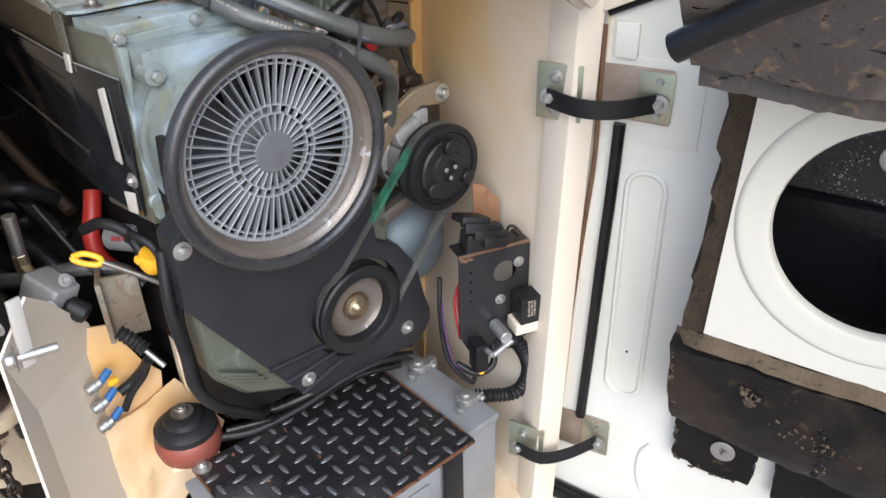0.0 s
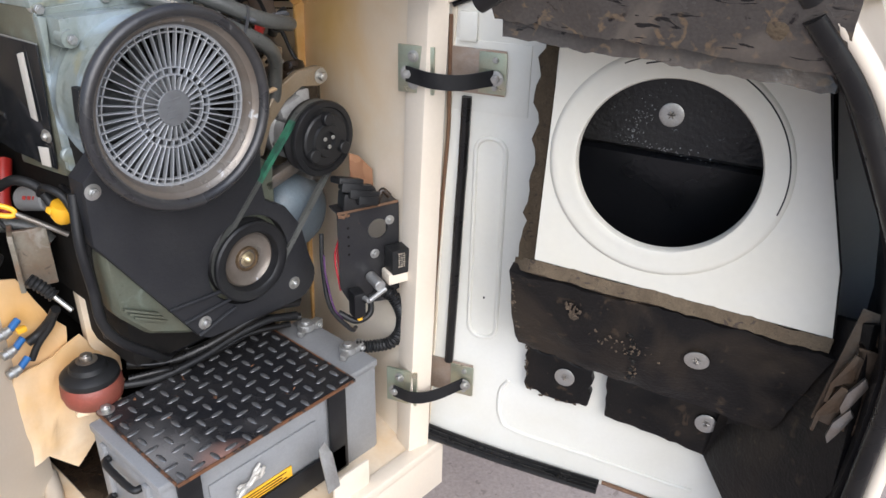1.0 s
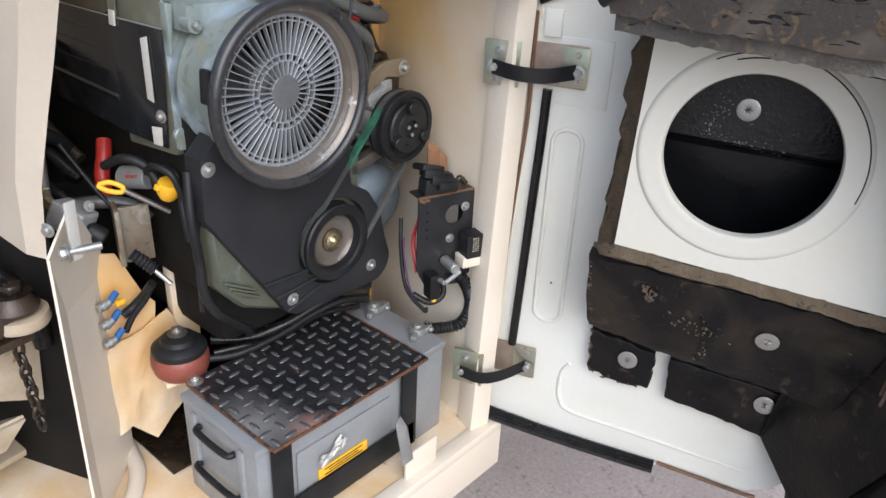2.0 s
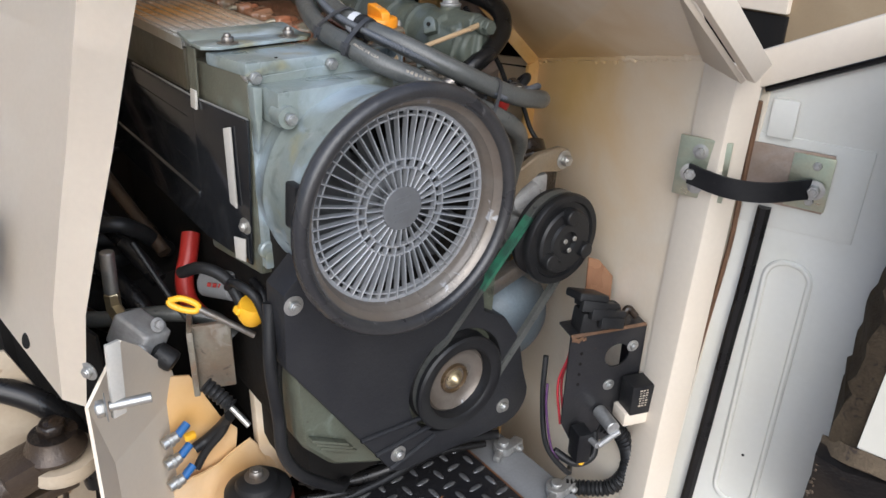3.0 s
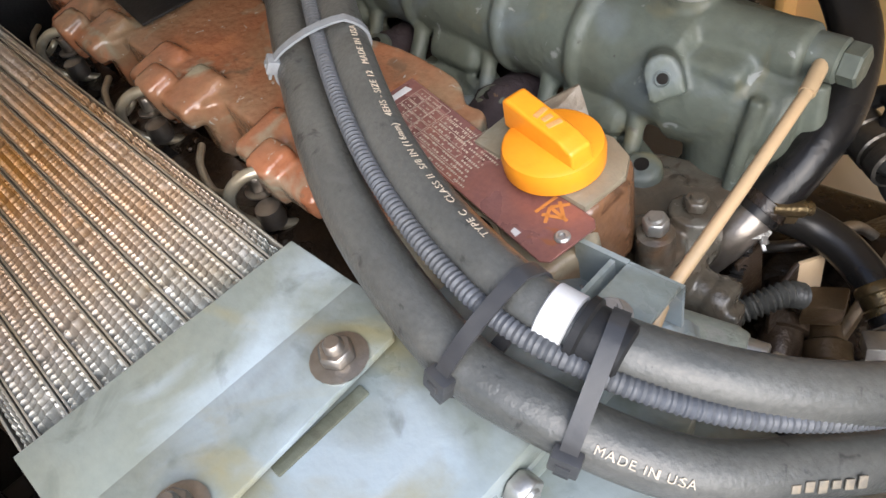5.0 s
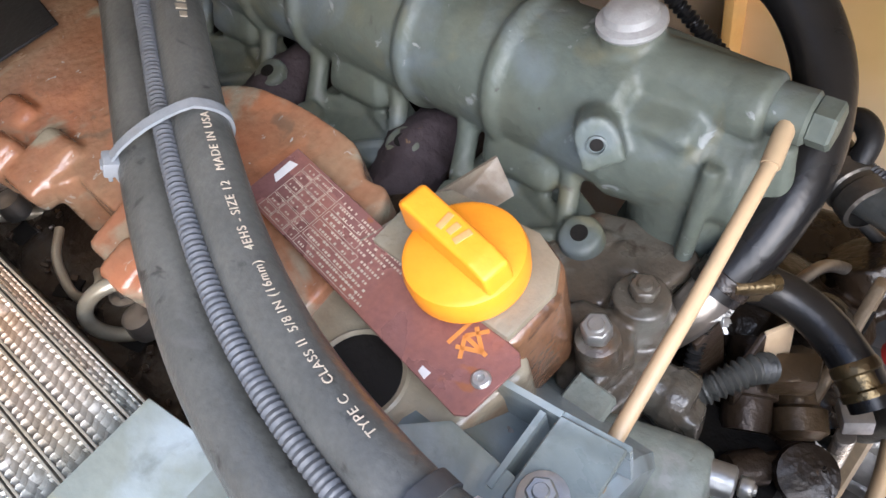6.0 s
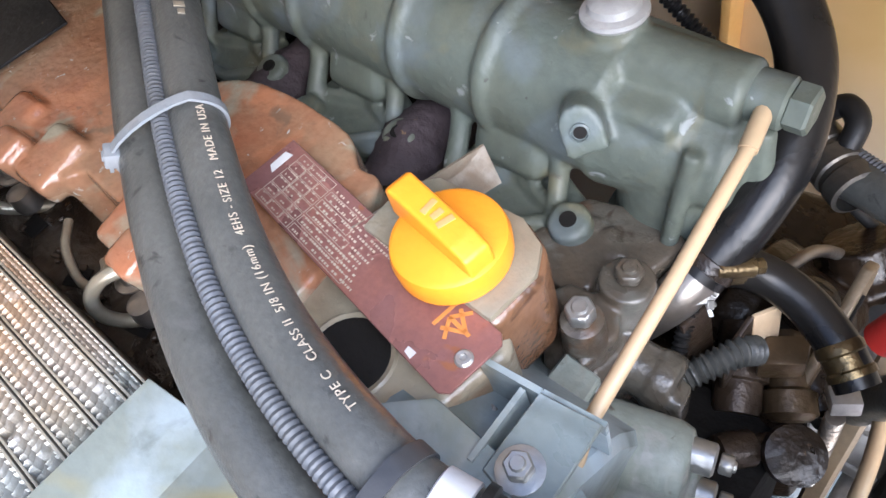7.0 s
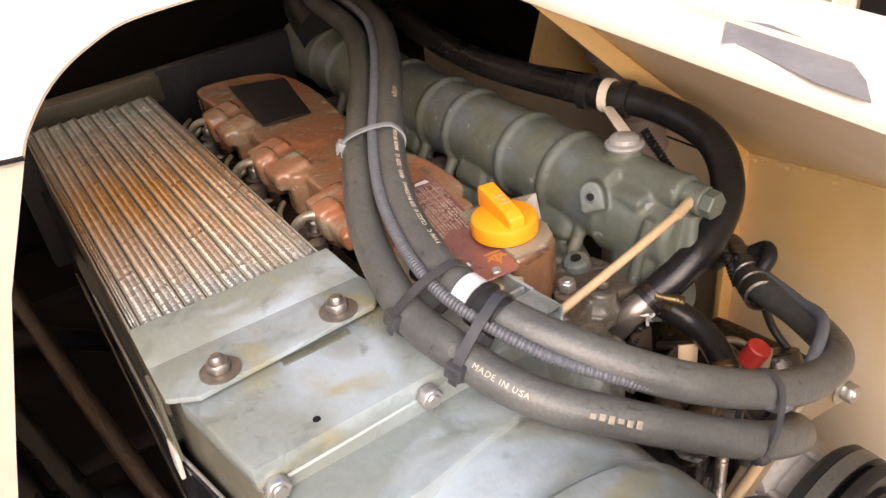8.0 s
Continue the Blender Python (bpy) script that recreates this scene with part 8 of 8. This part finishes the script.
for a, b in zip(cols, cols[1:]):
    for j in range(4):
        bm.faces.new((a[j], a[j + 1], b[j + 1], b[j]))
bmesh.ops.solidify(bm, geom=bm.faces[:], thickness=0.006)
part("torn_foam_edge", bm, FOAM_CUT, door, "crumbling brown cut foam edge")


def pad_surface(name, corners, nu, nv, mat, label, amp, thick=0.012, seed=3, bulge=0.0):
    """A sagging foam face between four corners, with a torn lower edge."""
    rg = random.Random(seed)
    a, b, c, d = [Vector(p) for p in corners]
    n = (b - a).cross(d - a).normalized()
    if n.dot(DW) < 0:
        n = -n
    bm = B()
    grid = []
    for i in range(nu + 1):
        u = i / nu
        row = []
        for j in range(nv + 1):
            v = j / nv
            p = a.lerp(b, u).lerp(d.lerp(c, u), v)
            k = noise.noise(p * 18) * amp + noise.noise(p * 60) * amp * 0.4 + bulge * math.sin(math.pi * v) * math.sin(math.pi * min(1, u * 1.2))
            edge = rg.uniform(-0.0016, 0.0016) if v in (0, 1) or u in (0, 1) else 0
            row.append(bm.verts.new(p + n * k + Vector((0, 0, edge))))
        grid.append(row)
    for i in range(nu):
        for j in range(nv):
            bm.faces.new((grid[i][j], grid[i + 1][j], grid[i + 1][j + 1], grid[i][j + 1]))
    bmesh.ops.recalc_face_normals(bm, faces=bm.faces)
    bmesh.ops.solidify(bm, geom=bm.faces[:], thickness=thick)
    return part(name, bm, mat, door, label, 60)


pad_surface("foam_ledge", [D(0.172, 0.128, 0.966), D(0.632, 0.128, 0.938), D(0.630, 0.150, 0.949), D(0.205, 0.150, 0.979)], 40, 4, FOAM_CUT, "brown cut ledge of foam under the shroud", 0.003, 0.02, 4)
pad_surface("sloping_foam", [D(0.172, 0.138, 0.960), D(0.640, 0.138, 0.930), D(0.590, 0.085, 0.745), D(0.180, 0.085, 0.800)], 44, 18, FOAM, "sagging torn black foam pad", 0.005, 0.02, 6, 0.012)
pad_surface("sloping_foam", [D(0.180, 0.088, 0.802), D(0.590, 0.088, 0.747), D(0.58, 0.01, 0.720), D(0.180, 0.01, 0.745)], 40, 6, FOAM, "black foam under the sagging pad", 0.003, 0.012, 7)
washer(0.286, 0.133, 0.868, (0, -0.28))
washer(0.464, 0.150, 0.868, (0, -0.28))
foam("foam_pad", [(0.174, 0.735), (0.298, 0.715), (0.296, 0.633), (0.24, 0.632), (0.178, 0.645)], 0.001, 0.024, FOAM, "small black foam pad with frayed edges")
washer(0.2505, 0.026, 0.689)
foam("foam_pad", [(0.325, 0.712), (0.60, 0.690), (0.60, 0.57), (0.50, 0.597), (0.42, 0.612), (0.328, 0.624)], 0.001, 0.024, FOAM, "black foam pad along the door foot", 0.002)
washer(0.499, 0.028, 0.668)
# tear and crumbling spots in the big pad
rng = random.Random(21)


def crumbs(name, line, n, spread, out, mat, label, size=0.0035):
    """Irregular torn bits along a line on the pad."""
    pts = spline([D(*p) for p in line], 6)
    bm = B()
    for k in range(n):
        p = rng.choice(pts) + DU * rng.uniform(-spread, spread) + Vector((0, 0, rng.uniform(-spread, spread))) + DW * out
        s = size * rng.uniform(0.3, 1.0)
        tmp = B()
        bmesh.ops.create_icosphere(tmp, subdivisions=1, radius=s)
        for v in tmp.verts:
            v.co *= rng.uniform(0.6, 1.3)
        bmesh.ops.scale(tmp, vec=(rng.uniform(0.6, 1.8), 0.5, rng.uniform(0.5, 1.4)), verts=tmp.verts)
        tmp.transform(Matrix.Translation(p) @ pose(0, 0, 0, 0, rng.uniform(0, 180), -70))
        merge(bm, tmp)
    ob = part(name, bm, mat, door, label)
    ob["kind"] = "stuff"
    return ob


tear = [(0.366, 0.150, 0.885), (0.372, 0.146, 0.862), (0.366, 0.138, 0.842), (0.374, 0.131, 0.818), (0.370, 0.121, 0.79)]
crumbs("foam_tear", tear, 26, 0.004, 0.0, DARK, "ragged tear in the foam", 0.0055)
crumbs("foam_crumb", tear, 30, 0.009, 0.0, FOAM_BITS, "brown torn foam crumbs", 0.0030)
crumbs("foam_crumb", [(0.30, 0.146, 0.868), (0.34, 0.146, 0.860), (0.40, 0.146, 0.856)], 24, 0.012, 0.0, FOAM_BITS, "brown torn foam crumbs", 0.0026)
crumbs("foam_crumb", [(0.268, 0.156, 0.918), (0.280, 0.154, 0.905), (0.276, 0.153, 0.895)], 22, 0.006, 0.0, FOAM_BITS, "brown torn foam crumbs", 0.0050)
crumbs("foam_crumb", [(0.178, 0.150, 0.94), (0.179, 0.13, 0.87), (0.181, 0.11, 0.81)], 30, 0.004, 0.002, FOAM_BITS, "brown crumbs along the pad edge", 0.0032)
crumbs("foam_crumb", [(0.176, 0.022, 0.735), (0.178, 0.022, 0.69), (0.185, 0.022, 0.645), (0.24, 0.022, 0.634), (0.294, 0.022, 0.636)], 40, 0.003, 0.002, FOAM_BITS, "brown crumbs along the pad edge", 0.0030)
crumbs("foam_crumb", [(0.50, 0.150, 0.935), (0.56, 0.148, 0.925), (0.62, 0.146, 0.92)], 26, 0.005, 0.0, FOAM_BITS, "brown torn foam crumbs", 0.0030)

crumbs("foam_fleck", [(0.302, 0.0226, 1.160), (0.318, 0.0226, 1.175), (0.330, 0.0226, 1.200)], 60, 0.016, 0.0, FLECK, "pale flecks on the foam", 0.0013)
crumbs("foam_fleck", [(0.300, 0.0226, 1.142), (0.330, 0.0226, 1.140), (0.365, 0.0226, 1.137), (0.42, 0.0226, 1.132)], 60, 0.007, 0.0, FLECK, "pale flecks on the foam", 0.0012)

# free-end wall of the hood with foam, its rim and seal; upper hood foam
RIM = [(0.50, 0.33, 1.395), (0.56, 0.30, 1.315), (0.625, 0.28, 1.185), (0.662, 0.26, 1.09), (0.682, 0.25, 0.97), (0.684, 0.24, 0.85), (0.676, 0.24, 0.70), (0.640, 0.22, 0.56), (0.58, 0.10, 0.47)]
bm = B()
rim_in = [D(*p) for p in RIM]
base_line = [D(u, 0.0, z) for u, z in ((0.56, 1.39), (0.60, 1.32), (0.645, 1.19), (0.675, 1.09), (0.695, 0.97), (0.697, 0.85), (0.69, 0.72), (0.655, 0.58), (0.585, 0.48))]
rows = [[bm.verts.new(a.lerp(b, f)) for a, b in zip(base_line, rim_in)] for f in (0, 0.33, 0.66, 1)]
for a, b in zip(rows, rows[1:]):
    for i in range(len(a) - 1):
        bm.faces.new((a[i], a[i + 1], b[i + 1], b[i]))
bmesh.ops.recalc_face_normals(bm, faces=bm.faces)
bmesh.ops.solidify(bm, geom=bm.faces[:], thickness=0.010)
part("end_foam", bm, FOAM, door, "black foam lining the door end", 60)
bm = B()
o1 = [p + DU * 0.022 for p in rim_in]
o0 = [p + DU * 0.022 for p in base_line]
rows = [[bm.verts.new(p) for p in line] for line in (o0, o1)]
for i in range(len(o0) - 1):
    bm.faces.new((rows[0][i], rows[0][i + 1], rows[1][i + 1], rows[1][i]))
bmesh.ops.solidify(bm, geom=bm.faces[:], thickness=0.012)
part("end_skin", bm, CREAM, door, "cream outer end of the door")
bm = B()
tube(bm, [p + DU * 0.026 + DW * 0.004 for p in rim_in], 0.011, 10, 6)
part("outer_rim", bm, CREAM, door, "cream rolled rim")
bm = B()
tube(bm, [p + DU * 0.004 + DW * 0.012 for p in rim_in], 0.012, 12, 6)
part("rim_seal", bm, SMOOTH_RUBBER, door, "black rubber bulb seal")
washer(0.640, 0.09, 0.60, (-0.8, 0.5))
# flap of foam across the foot of the end wall
bm = B()
fl = [D(0.600, 0.04, 0.93), D(0.660, 0.20, 1.01), D(0.670, 0.22, 0.75), D(0.60, 0.12, 0.50), D(0.505, 0.03, 0.60), D(0.515, 0.04, 0.70)]
sheet(bm, fl, 0.012, 0.003)
part("corner_foam", bm, FOAM, door, "black foam flap in the door corner", 60)
# upper foam under the hood top
pad_surface("top_foam", [D(0.165, 0.01, 1.345), D(0.60, 0.01, 1.304), D(0.545, 0.30, 1.345), D(0.185, 0.30, 1.368)], 44, 16, FOAM_WORN, "scuffed black foam under the hood top", 0.003, 0.03, 9, -0.01)
pad_surface("top_foam_edge", [D(0.182, 0.30, 1.368), D(0.545, 0.30, 1.345), D(0.54, 0.36, 1.46), D(0.16, 0.36, 1.49)], 40, 8, FOAM_WORN, "torn black foam along the hood top", 0.004, 0.02, 11)
# dent's shade put in as a near-black dish
bm = B()
lathe(bm, D(0.262, 0.150, 1.3475), (0, 0, -1), [(0, 0.0), (0.016, 0.001), (0.026, -0.002), (0.030, -0.008)], 18)
part("foam_dent", bm, DARK, door, "deep dent round a foam pin")
bm = B()
rod(bm, D(0.262, 0.150, 1.352), D(0.262, 0.150, 1.336), 0.0022, 10)
rod(bm, D(0.254, 0.150, 1.3445), D(0.270, 0.150, 1.3445), 0.0016, 8)
part("foam_pin", bm, STEEL, door)
bm = B()
for k in range(5):
    u = 0.30 + 0.045 * k
    lathe(bm, D(u, 0.318 + 0.004 * k, 1.398 - 0.004 * k), DW + Vector((0, 0, -0.5)), [(0, 0.004), (0.016 - 0.002 * (k % 2), 0.003), (0.020, -0.002)], 9)
part("worn_patch", bm, FOAM_CUT, door, "worn brown patches in the foam")
bm = B()
sheet(bm, [D(0.20, -0.012, 1.420), D(0.42, -0.012, 1.445), D(0.50, 0.36, 1.50), D(0.185, 0.36, 1.50)], 0.008)
sheet(bm, [D(0.42, -0.012, 1.43), D(0.62, -0.012, 1.38), D(0.545, 0.33, 1.42), D(0.50, 0.36, 1.50)], 0.008)
part("hood_top", bm, CREAM, door)
bm = B()
tube(bm, [D(0.174, 0.352, 1.382), D(0.205, 0.356, 1.402), D(0.25, 0.360, 1.430), D(0.32, 0.372, 1.462), D(0.44, 0.38, 1.480), D(0.50, 0.345, 1.41)], 0.0125, 14, 8)
part("hood_edge_seal", bm, SMOOTH_RUBBER, door, "black rubber seal on the hood edge")
bm = B()
sheet(bm, [D(-0.012, 0.006, 1.309), D(0.30, 0.006, 1.452), D(0.30, 0.006, 1.500), D(-0.016, 0.006, 1.352)], 0.012, 0.003)
part("top_bar", bm, CREAM, door, "cream bar along the door top")
bm = B()
tube(bm, [D(0.01, 0.006, 1.314), D(0.15, 0.006, 1.378), D(0.30, 0.006, 1.446)], 0.004, 8)
part("bar_seal", bm, SMOOTH_RUBBER, door)
# latch on the end wall
def latch_plate_at(name, pts, w, thick, mat, parent):
    bm = B()
    prism(bm, pts, DM @ Matrix.Translation((0, 0, w)), thick, 0.0012, 2)
    return part(name, bm, mat, parent)


for dz, du in ((0.0, 0.0), (-0.050, -0.006)):
    lt = latch_plate_at("rotary_latch", [(0.652 + du, 0.975 + dz), (0.680 + du, 0.972 + dz), (0.688 + du, 0.930 + dz), (0.672 + du, 0.905 + dz), (0.656 + du, 0.930 + dz)], 0.188, 0.014, LATCH, door)
    tagged(lt, "worn brown steel rotary latch")
    latch_plate_at("latch_hook", [(0.630 + du, 0.921 + dz), (0.628 + du, 0.891 + dz), (0.633 + du, 0.890 + dz), (0.636 + du, 0.917 + dz), (0.655 + du, 0.930 + dz), (0.659 + du, 0.966 + dz), (0.650 + du, 0.970 + dz)], 0.209, 0.005, LATCH, lt)
    latch_plate_at("latch_cam", [(0.652 + du, 0.912 + dz), (0.6485 + du, 0.888 + dz), (0.653 + du, 0.877 + dz), (0.662 + du, 0.896 + dz), (0.674 + du, 0.928 + dz), (0.667 + du, 0.939 + dz)], 0.209, 0.007, STEEL, lt)
bm = B()
block(bm, D(0.664, 0.19, 0.93), (0.004, 0.06, 0.17), 0.0015, (8, 10, 12))
part("latch_plate", bm, LATCH, door)


# ---- hinges ----
def hinge(z, label, du=0.0, dx=0.0):
    h = thing("door_hinge", (0.37, -0.14, z), label, "hinge", "door hinges")
    bm = B()
    pm = Matrix.Translation((0.3595 + dx, -0.128, z)) @ pose(0, 0, 0, 0, 0, -70)
    block(bm, (0, 0, 0), (0.062, 0.005, 0.076), 0.001)
    bm.transform(pm)
    part("post_leaf", bm, YZINC, h, "iridescent zinc leaf")
    bm = B()
    block(bm, (0, 0, 0), (0.092, 0.072, 0.004), 0.0008)
    bm.transform(DM @ Matrix.Translation((0.055 + du, z, 0.006)))
    part("door_leaf", bm, HINGE_LEAF, h, "rust-tinted zinc leaf")
    bm = B()
    block(bm, (0, 0, 0), (0.046, 0.066, 0.003), 0.0008)
    bm.transform(DM @ Matrix.Translation((0.080 + du, z, 0.0085)))
    part("doubler_plate", bm, YZINC, h, "iridescent zinc doubler plate")
    bm = B()
    rod(bm, D(0.0 + du, 0.004, z - 0.038), D(0.0 + du, 0.004, z + 0.038), 0.006, 14)
    part("knuckle", bm, STEEL, h)
    for dz in (-0.022, 0.022):
        bm = B()
        hexbolt(bm, D(0.085 + du, 0.008, z + dz), DW, 0.0055, 0.004)
        part("leaf_bolt", bm, ZINC, h)
        bm = B()
        hexbolt(bm, Vector((0.3545 + dx, -0.126, z + dz)), (-0.94, -0.34, 0), 0.006, 0.005)
        part("leaf_bolt", bm, ZINC, h)
    a, b = Vector((0.343 + dx, -0.122, z - 0.004)), D(0.082 + du, 0.013, z - 0.006)
    line = spline([a, a.lerp(b, 0.25) + Vector((-0.012, -0.02, -0.004)), a.lerp(b, 0.6) + Vector((-0.010, -0.014, -0.006)), b], 8)
    bm = B()
    rows = []
    for i, p in enumerate(line):
        t = (line[min(i + 1, len(line) - 1)] - line[max(0, i - 1)]).normalized()
        n = t.cross(Vector((0, 0, 1))).normalized()
        rows.append([bm.verts.new(p + Vector((0, 0, s * 0.0125)) + n * o) for s, o in ((-1, 0), (1, 0), (1, 0.003), (-1, 0.003))])
    for r0, r1 in zip(rows, rows[1:]):
        for j in range(4):
            bm.faces.new((r0[j], r0[(j + 1) % 4], r1[(j + 1) % 4], r1[j]))
    bm.faces.new(rows[0])
    bm.faces.new(rows[-1][::-1])
    bmesh.ops.recalc_face_normals(bm, faces=bm.faces)
    part("rubber_strap", bm, BLACK, h, "black rubber check strap")
    for p, d in ((a + Vector((0.002, -0.001, 0)), Vector((-0.88, -0.47, 0))), (D(0.088 + du, 0.014, z - 0.006), DW)):
        bm = B()
        hexbolt(bm, p, d, 0.0075, 0.007)
        part("strap_nut", bm, ZINC, h)


hinge(1.215, "zinc door hinge with a black rubber check strap")
hinge(0.611, "weathered lower door hinge with a black rubber check strap", -0.032, -0.036)

# ---- outside, under the left panel: coupling, frame and chain ----
frame_ob = thing("tow_frame", (-0.55, 0.45, 0.0), "cream steel frame of the machine beyond the side panel", "frame")
for c, sz, rot in (((-0.60, 0.52, 0.72), (0.42, 0.03, 0.34), (0, 0, 8)), ((-0.60, 0.46, 0.545), (0.46, 0.30, 0.016), (8, 0, 8)), ((-0.50, 0.50, 0.27), (0.20, 0.12, 0.54), (0, 0, 8)), ((-0.62, 0.40, 0.40), (0.40, 0.20, 0.014), (10, 0, 8))):
    bm = B()
    block(bm, c, sz, 0.004, rot)
    part("frame_plate", bm, CREAM_SHADED, frame_ob)
bm = B()
sheet(bm, [(-0.70, 0.30, 1.02), (-0.70, 0.30, 0.72), (-0.427, 0.30, 0.707), (-0.319, 0.30, 0.653), (-0.304, 0.30, 0.805), (-0.375, 0.30, 0.995)], 0.006, 0.001)
part("frame_web", bm, CREAM_SHADED, frame_ob, "cream steel web behind the coupling")
bm = B()
sheet(bm, [(-0.72, 0.26, 0.655), (-0.36, 0.28, 0.645), (-0.40, 0.36, 0.60), (-0.72, 0.36, 0.60)], 0.006, 0.001)
sheet(bm, [(-0.72, 0.26, 0.655), (-0.72, 0.262, 0.58), (-0.40, 0.282, 0.60), (-0.36, 0.28, 0.645)], 0.006, 0.001)
part("frame_foot", bm, CREAM_SHADED, frame_ob)
coup = thing("coupling", (-0.36, 0.22, 0.84), "greasy rusty coupling with a big steel bolt", "coupling")
bm = B()
rod(bm, (-0.52, 0.20, 0.845), (-0.40, 0.215, 0.868), 0.024, 20)
block(bm, (-0.385, 0.218, 0.876), (0.07, 0.055, 0.04), 0.012, (0, -8, 8))
part("coupling_arm", bm, OILY_STEEL, coup)
part("washer_disc", lathe(B(), (-0.355, 0.218, 0.885), (0, 0, 1), [(0, 0), (0.036, 0), (0.038, 0.006), (0.030, 0.014), (0.026, 0.028), (0, 0.03)], 28), OILY_STEEL, coup)
part("coupling_bolt", hexbolt(B(), (-0.353, 0.215, 0.914), (0, 0, 1), 0.017, 0.014), GRIME, coup)
part("cream_ring", lathe(B(), (-0.349, 0.218, 0.856), (0, 0, 1), [(0.020, 0), (0.041, 0.002), (0.044, 0.008), (0.042, 0.022), (0.020, 0.024)], 28, True), CREAM_SHADED, coup, "chipped cream ring")
part("lower_fork", block(B(), (-0.385, 0.225, 0.835), (0.09, 0.05, 0.016), 0.005, (0, 0, 8)), OILY_STEEL, coup)
# links take the near-black grime colour for the shadow they hang in
chain = thing("chain", (-0.35, 0.16, 0.6), "rusty steel chain hanging under the panel", "chain")
for i in range(8):
    t = [Vector((0.0075 * math.cos(a), 0, 0.0135 * math.sin(a))) for a in np.linspace(0, 2 * math.pi, 17)]
    m = Matrix.Translation((-0.362 + 0.001 * i, 0.215, 0.815 - 0.021 * i)) @ pose(0, 0, 0, 0, 0, 90 * (i % 2) + 20)
    part("link", tube(B(), [m @ p for p in t], 0.0036, 8, 1, smooth=False), GRIME, chain)
solid("outer_hose", tube(B(), [(-0.60, 0.40, 1.02), (-0.48, 0.34, 0.99), (-0.40, 0.30, 0.95), (-0.35, 0.27, 0.92), (-0.32, 0.26, 0.86), (-0.31, 0.26, 0.78)], 0.016, 14), SMOOTH_RUBBER, "thick black hose under the side panel", "hose")
# black block added for the dark gap at the panel's edge
bm = B()
block(bm, (-0.392, 0.285, 1.135), (0.020, 0.07, 0.10), 0.009, (0, 14, 8), 4)
part("dark_gap_block", bm, BLACK, housing, "rounded black block standing for the dark gap by the side panel")

# ---- beyond the wall: the side of the machine's cab ----
cab = thing("machine_cab", (1.9, 0.8, 0.0), "tan sheet-metal cab body beyond the engine housing", "machine body")
part("cab_shell", block(B(), (1.96, 0.8, 0.98), (1.0, 2.2, 1.96), 0.02), material("dull_tan_paint", (0.34, 0.26, 0.16), 0.5, second=(0.25, 0.18, 0.10), mix=0.8, scale=4, spots=(0.45, 0.38, 0.26), spot_size=14, spot_at=0.66), cab)
part("cab_panel", block(B(), (1.452, 1.15, 1.60), (0.02, 1.46, 0.73), 0.006), CREAM, cab, "cream upper cab panel")
part("cab_panel", block(B(), (1.452, 1.32, 0.80), (0.02, 1.12, 0.86), 0.006), CREAM, cab, "cream lower cab panel")
# set proud; its near-black colour stands for the recess's shade
part("cab_recess", block(B(), (1.457, 0.585, 0.90), (0.014, 0.33, 0.66), 0.004), DARK, cab, "near-black block for the dark recess in the cab side")
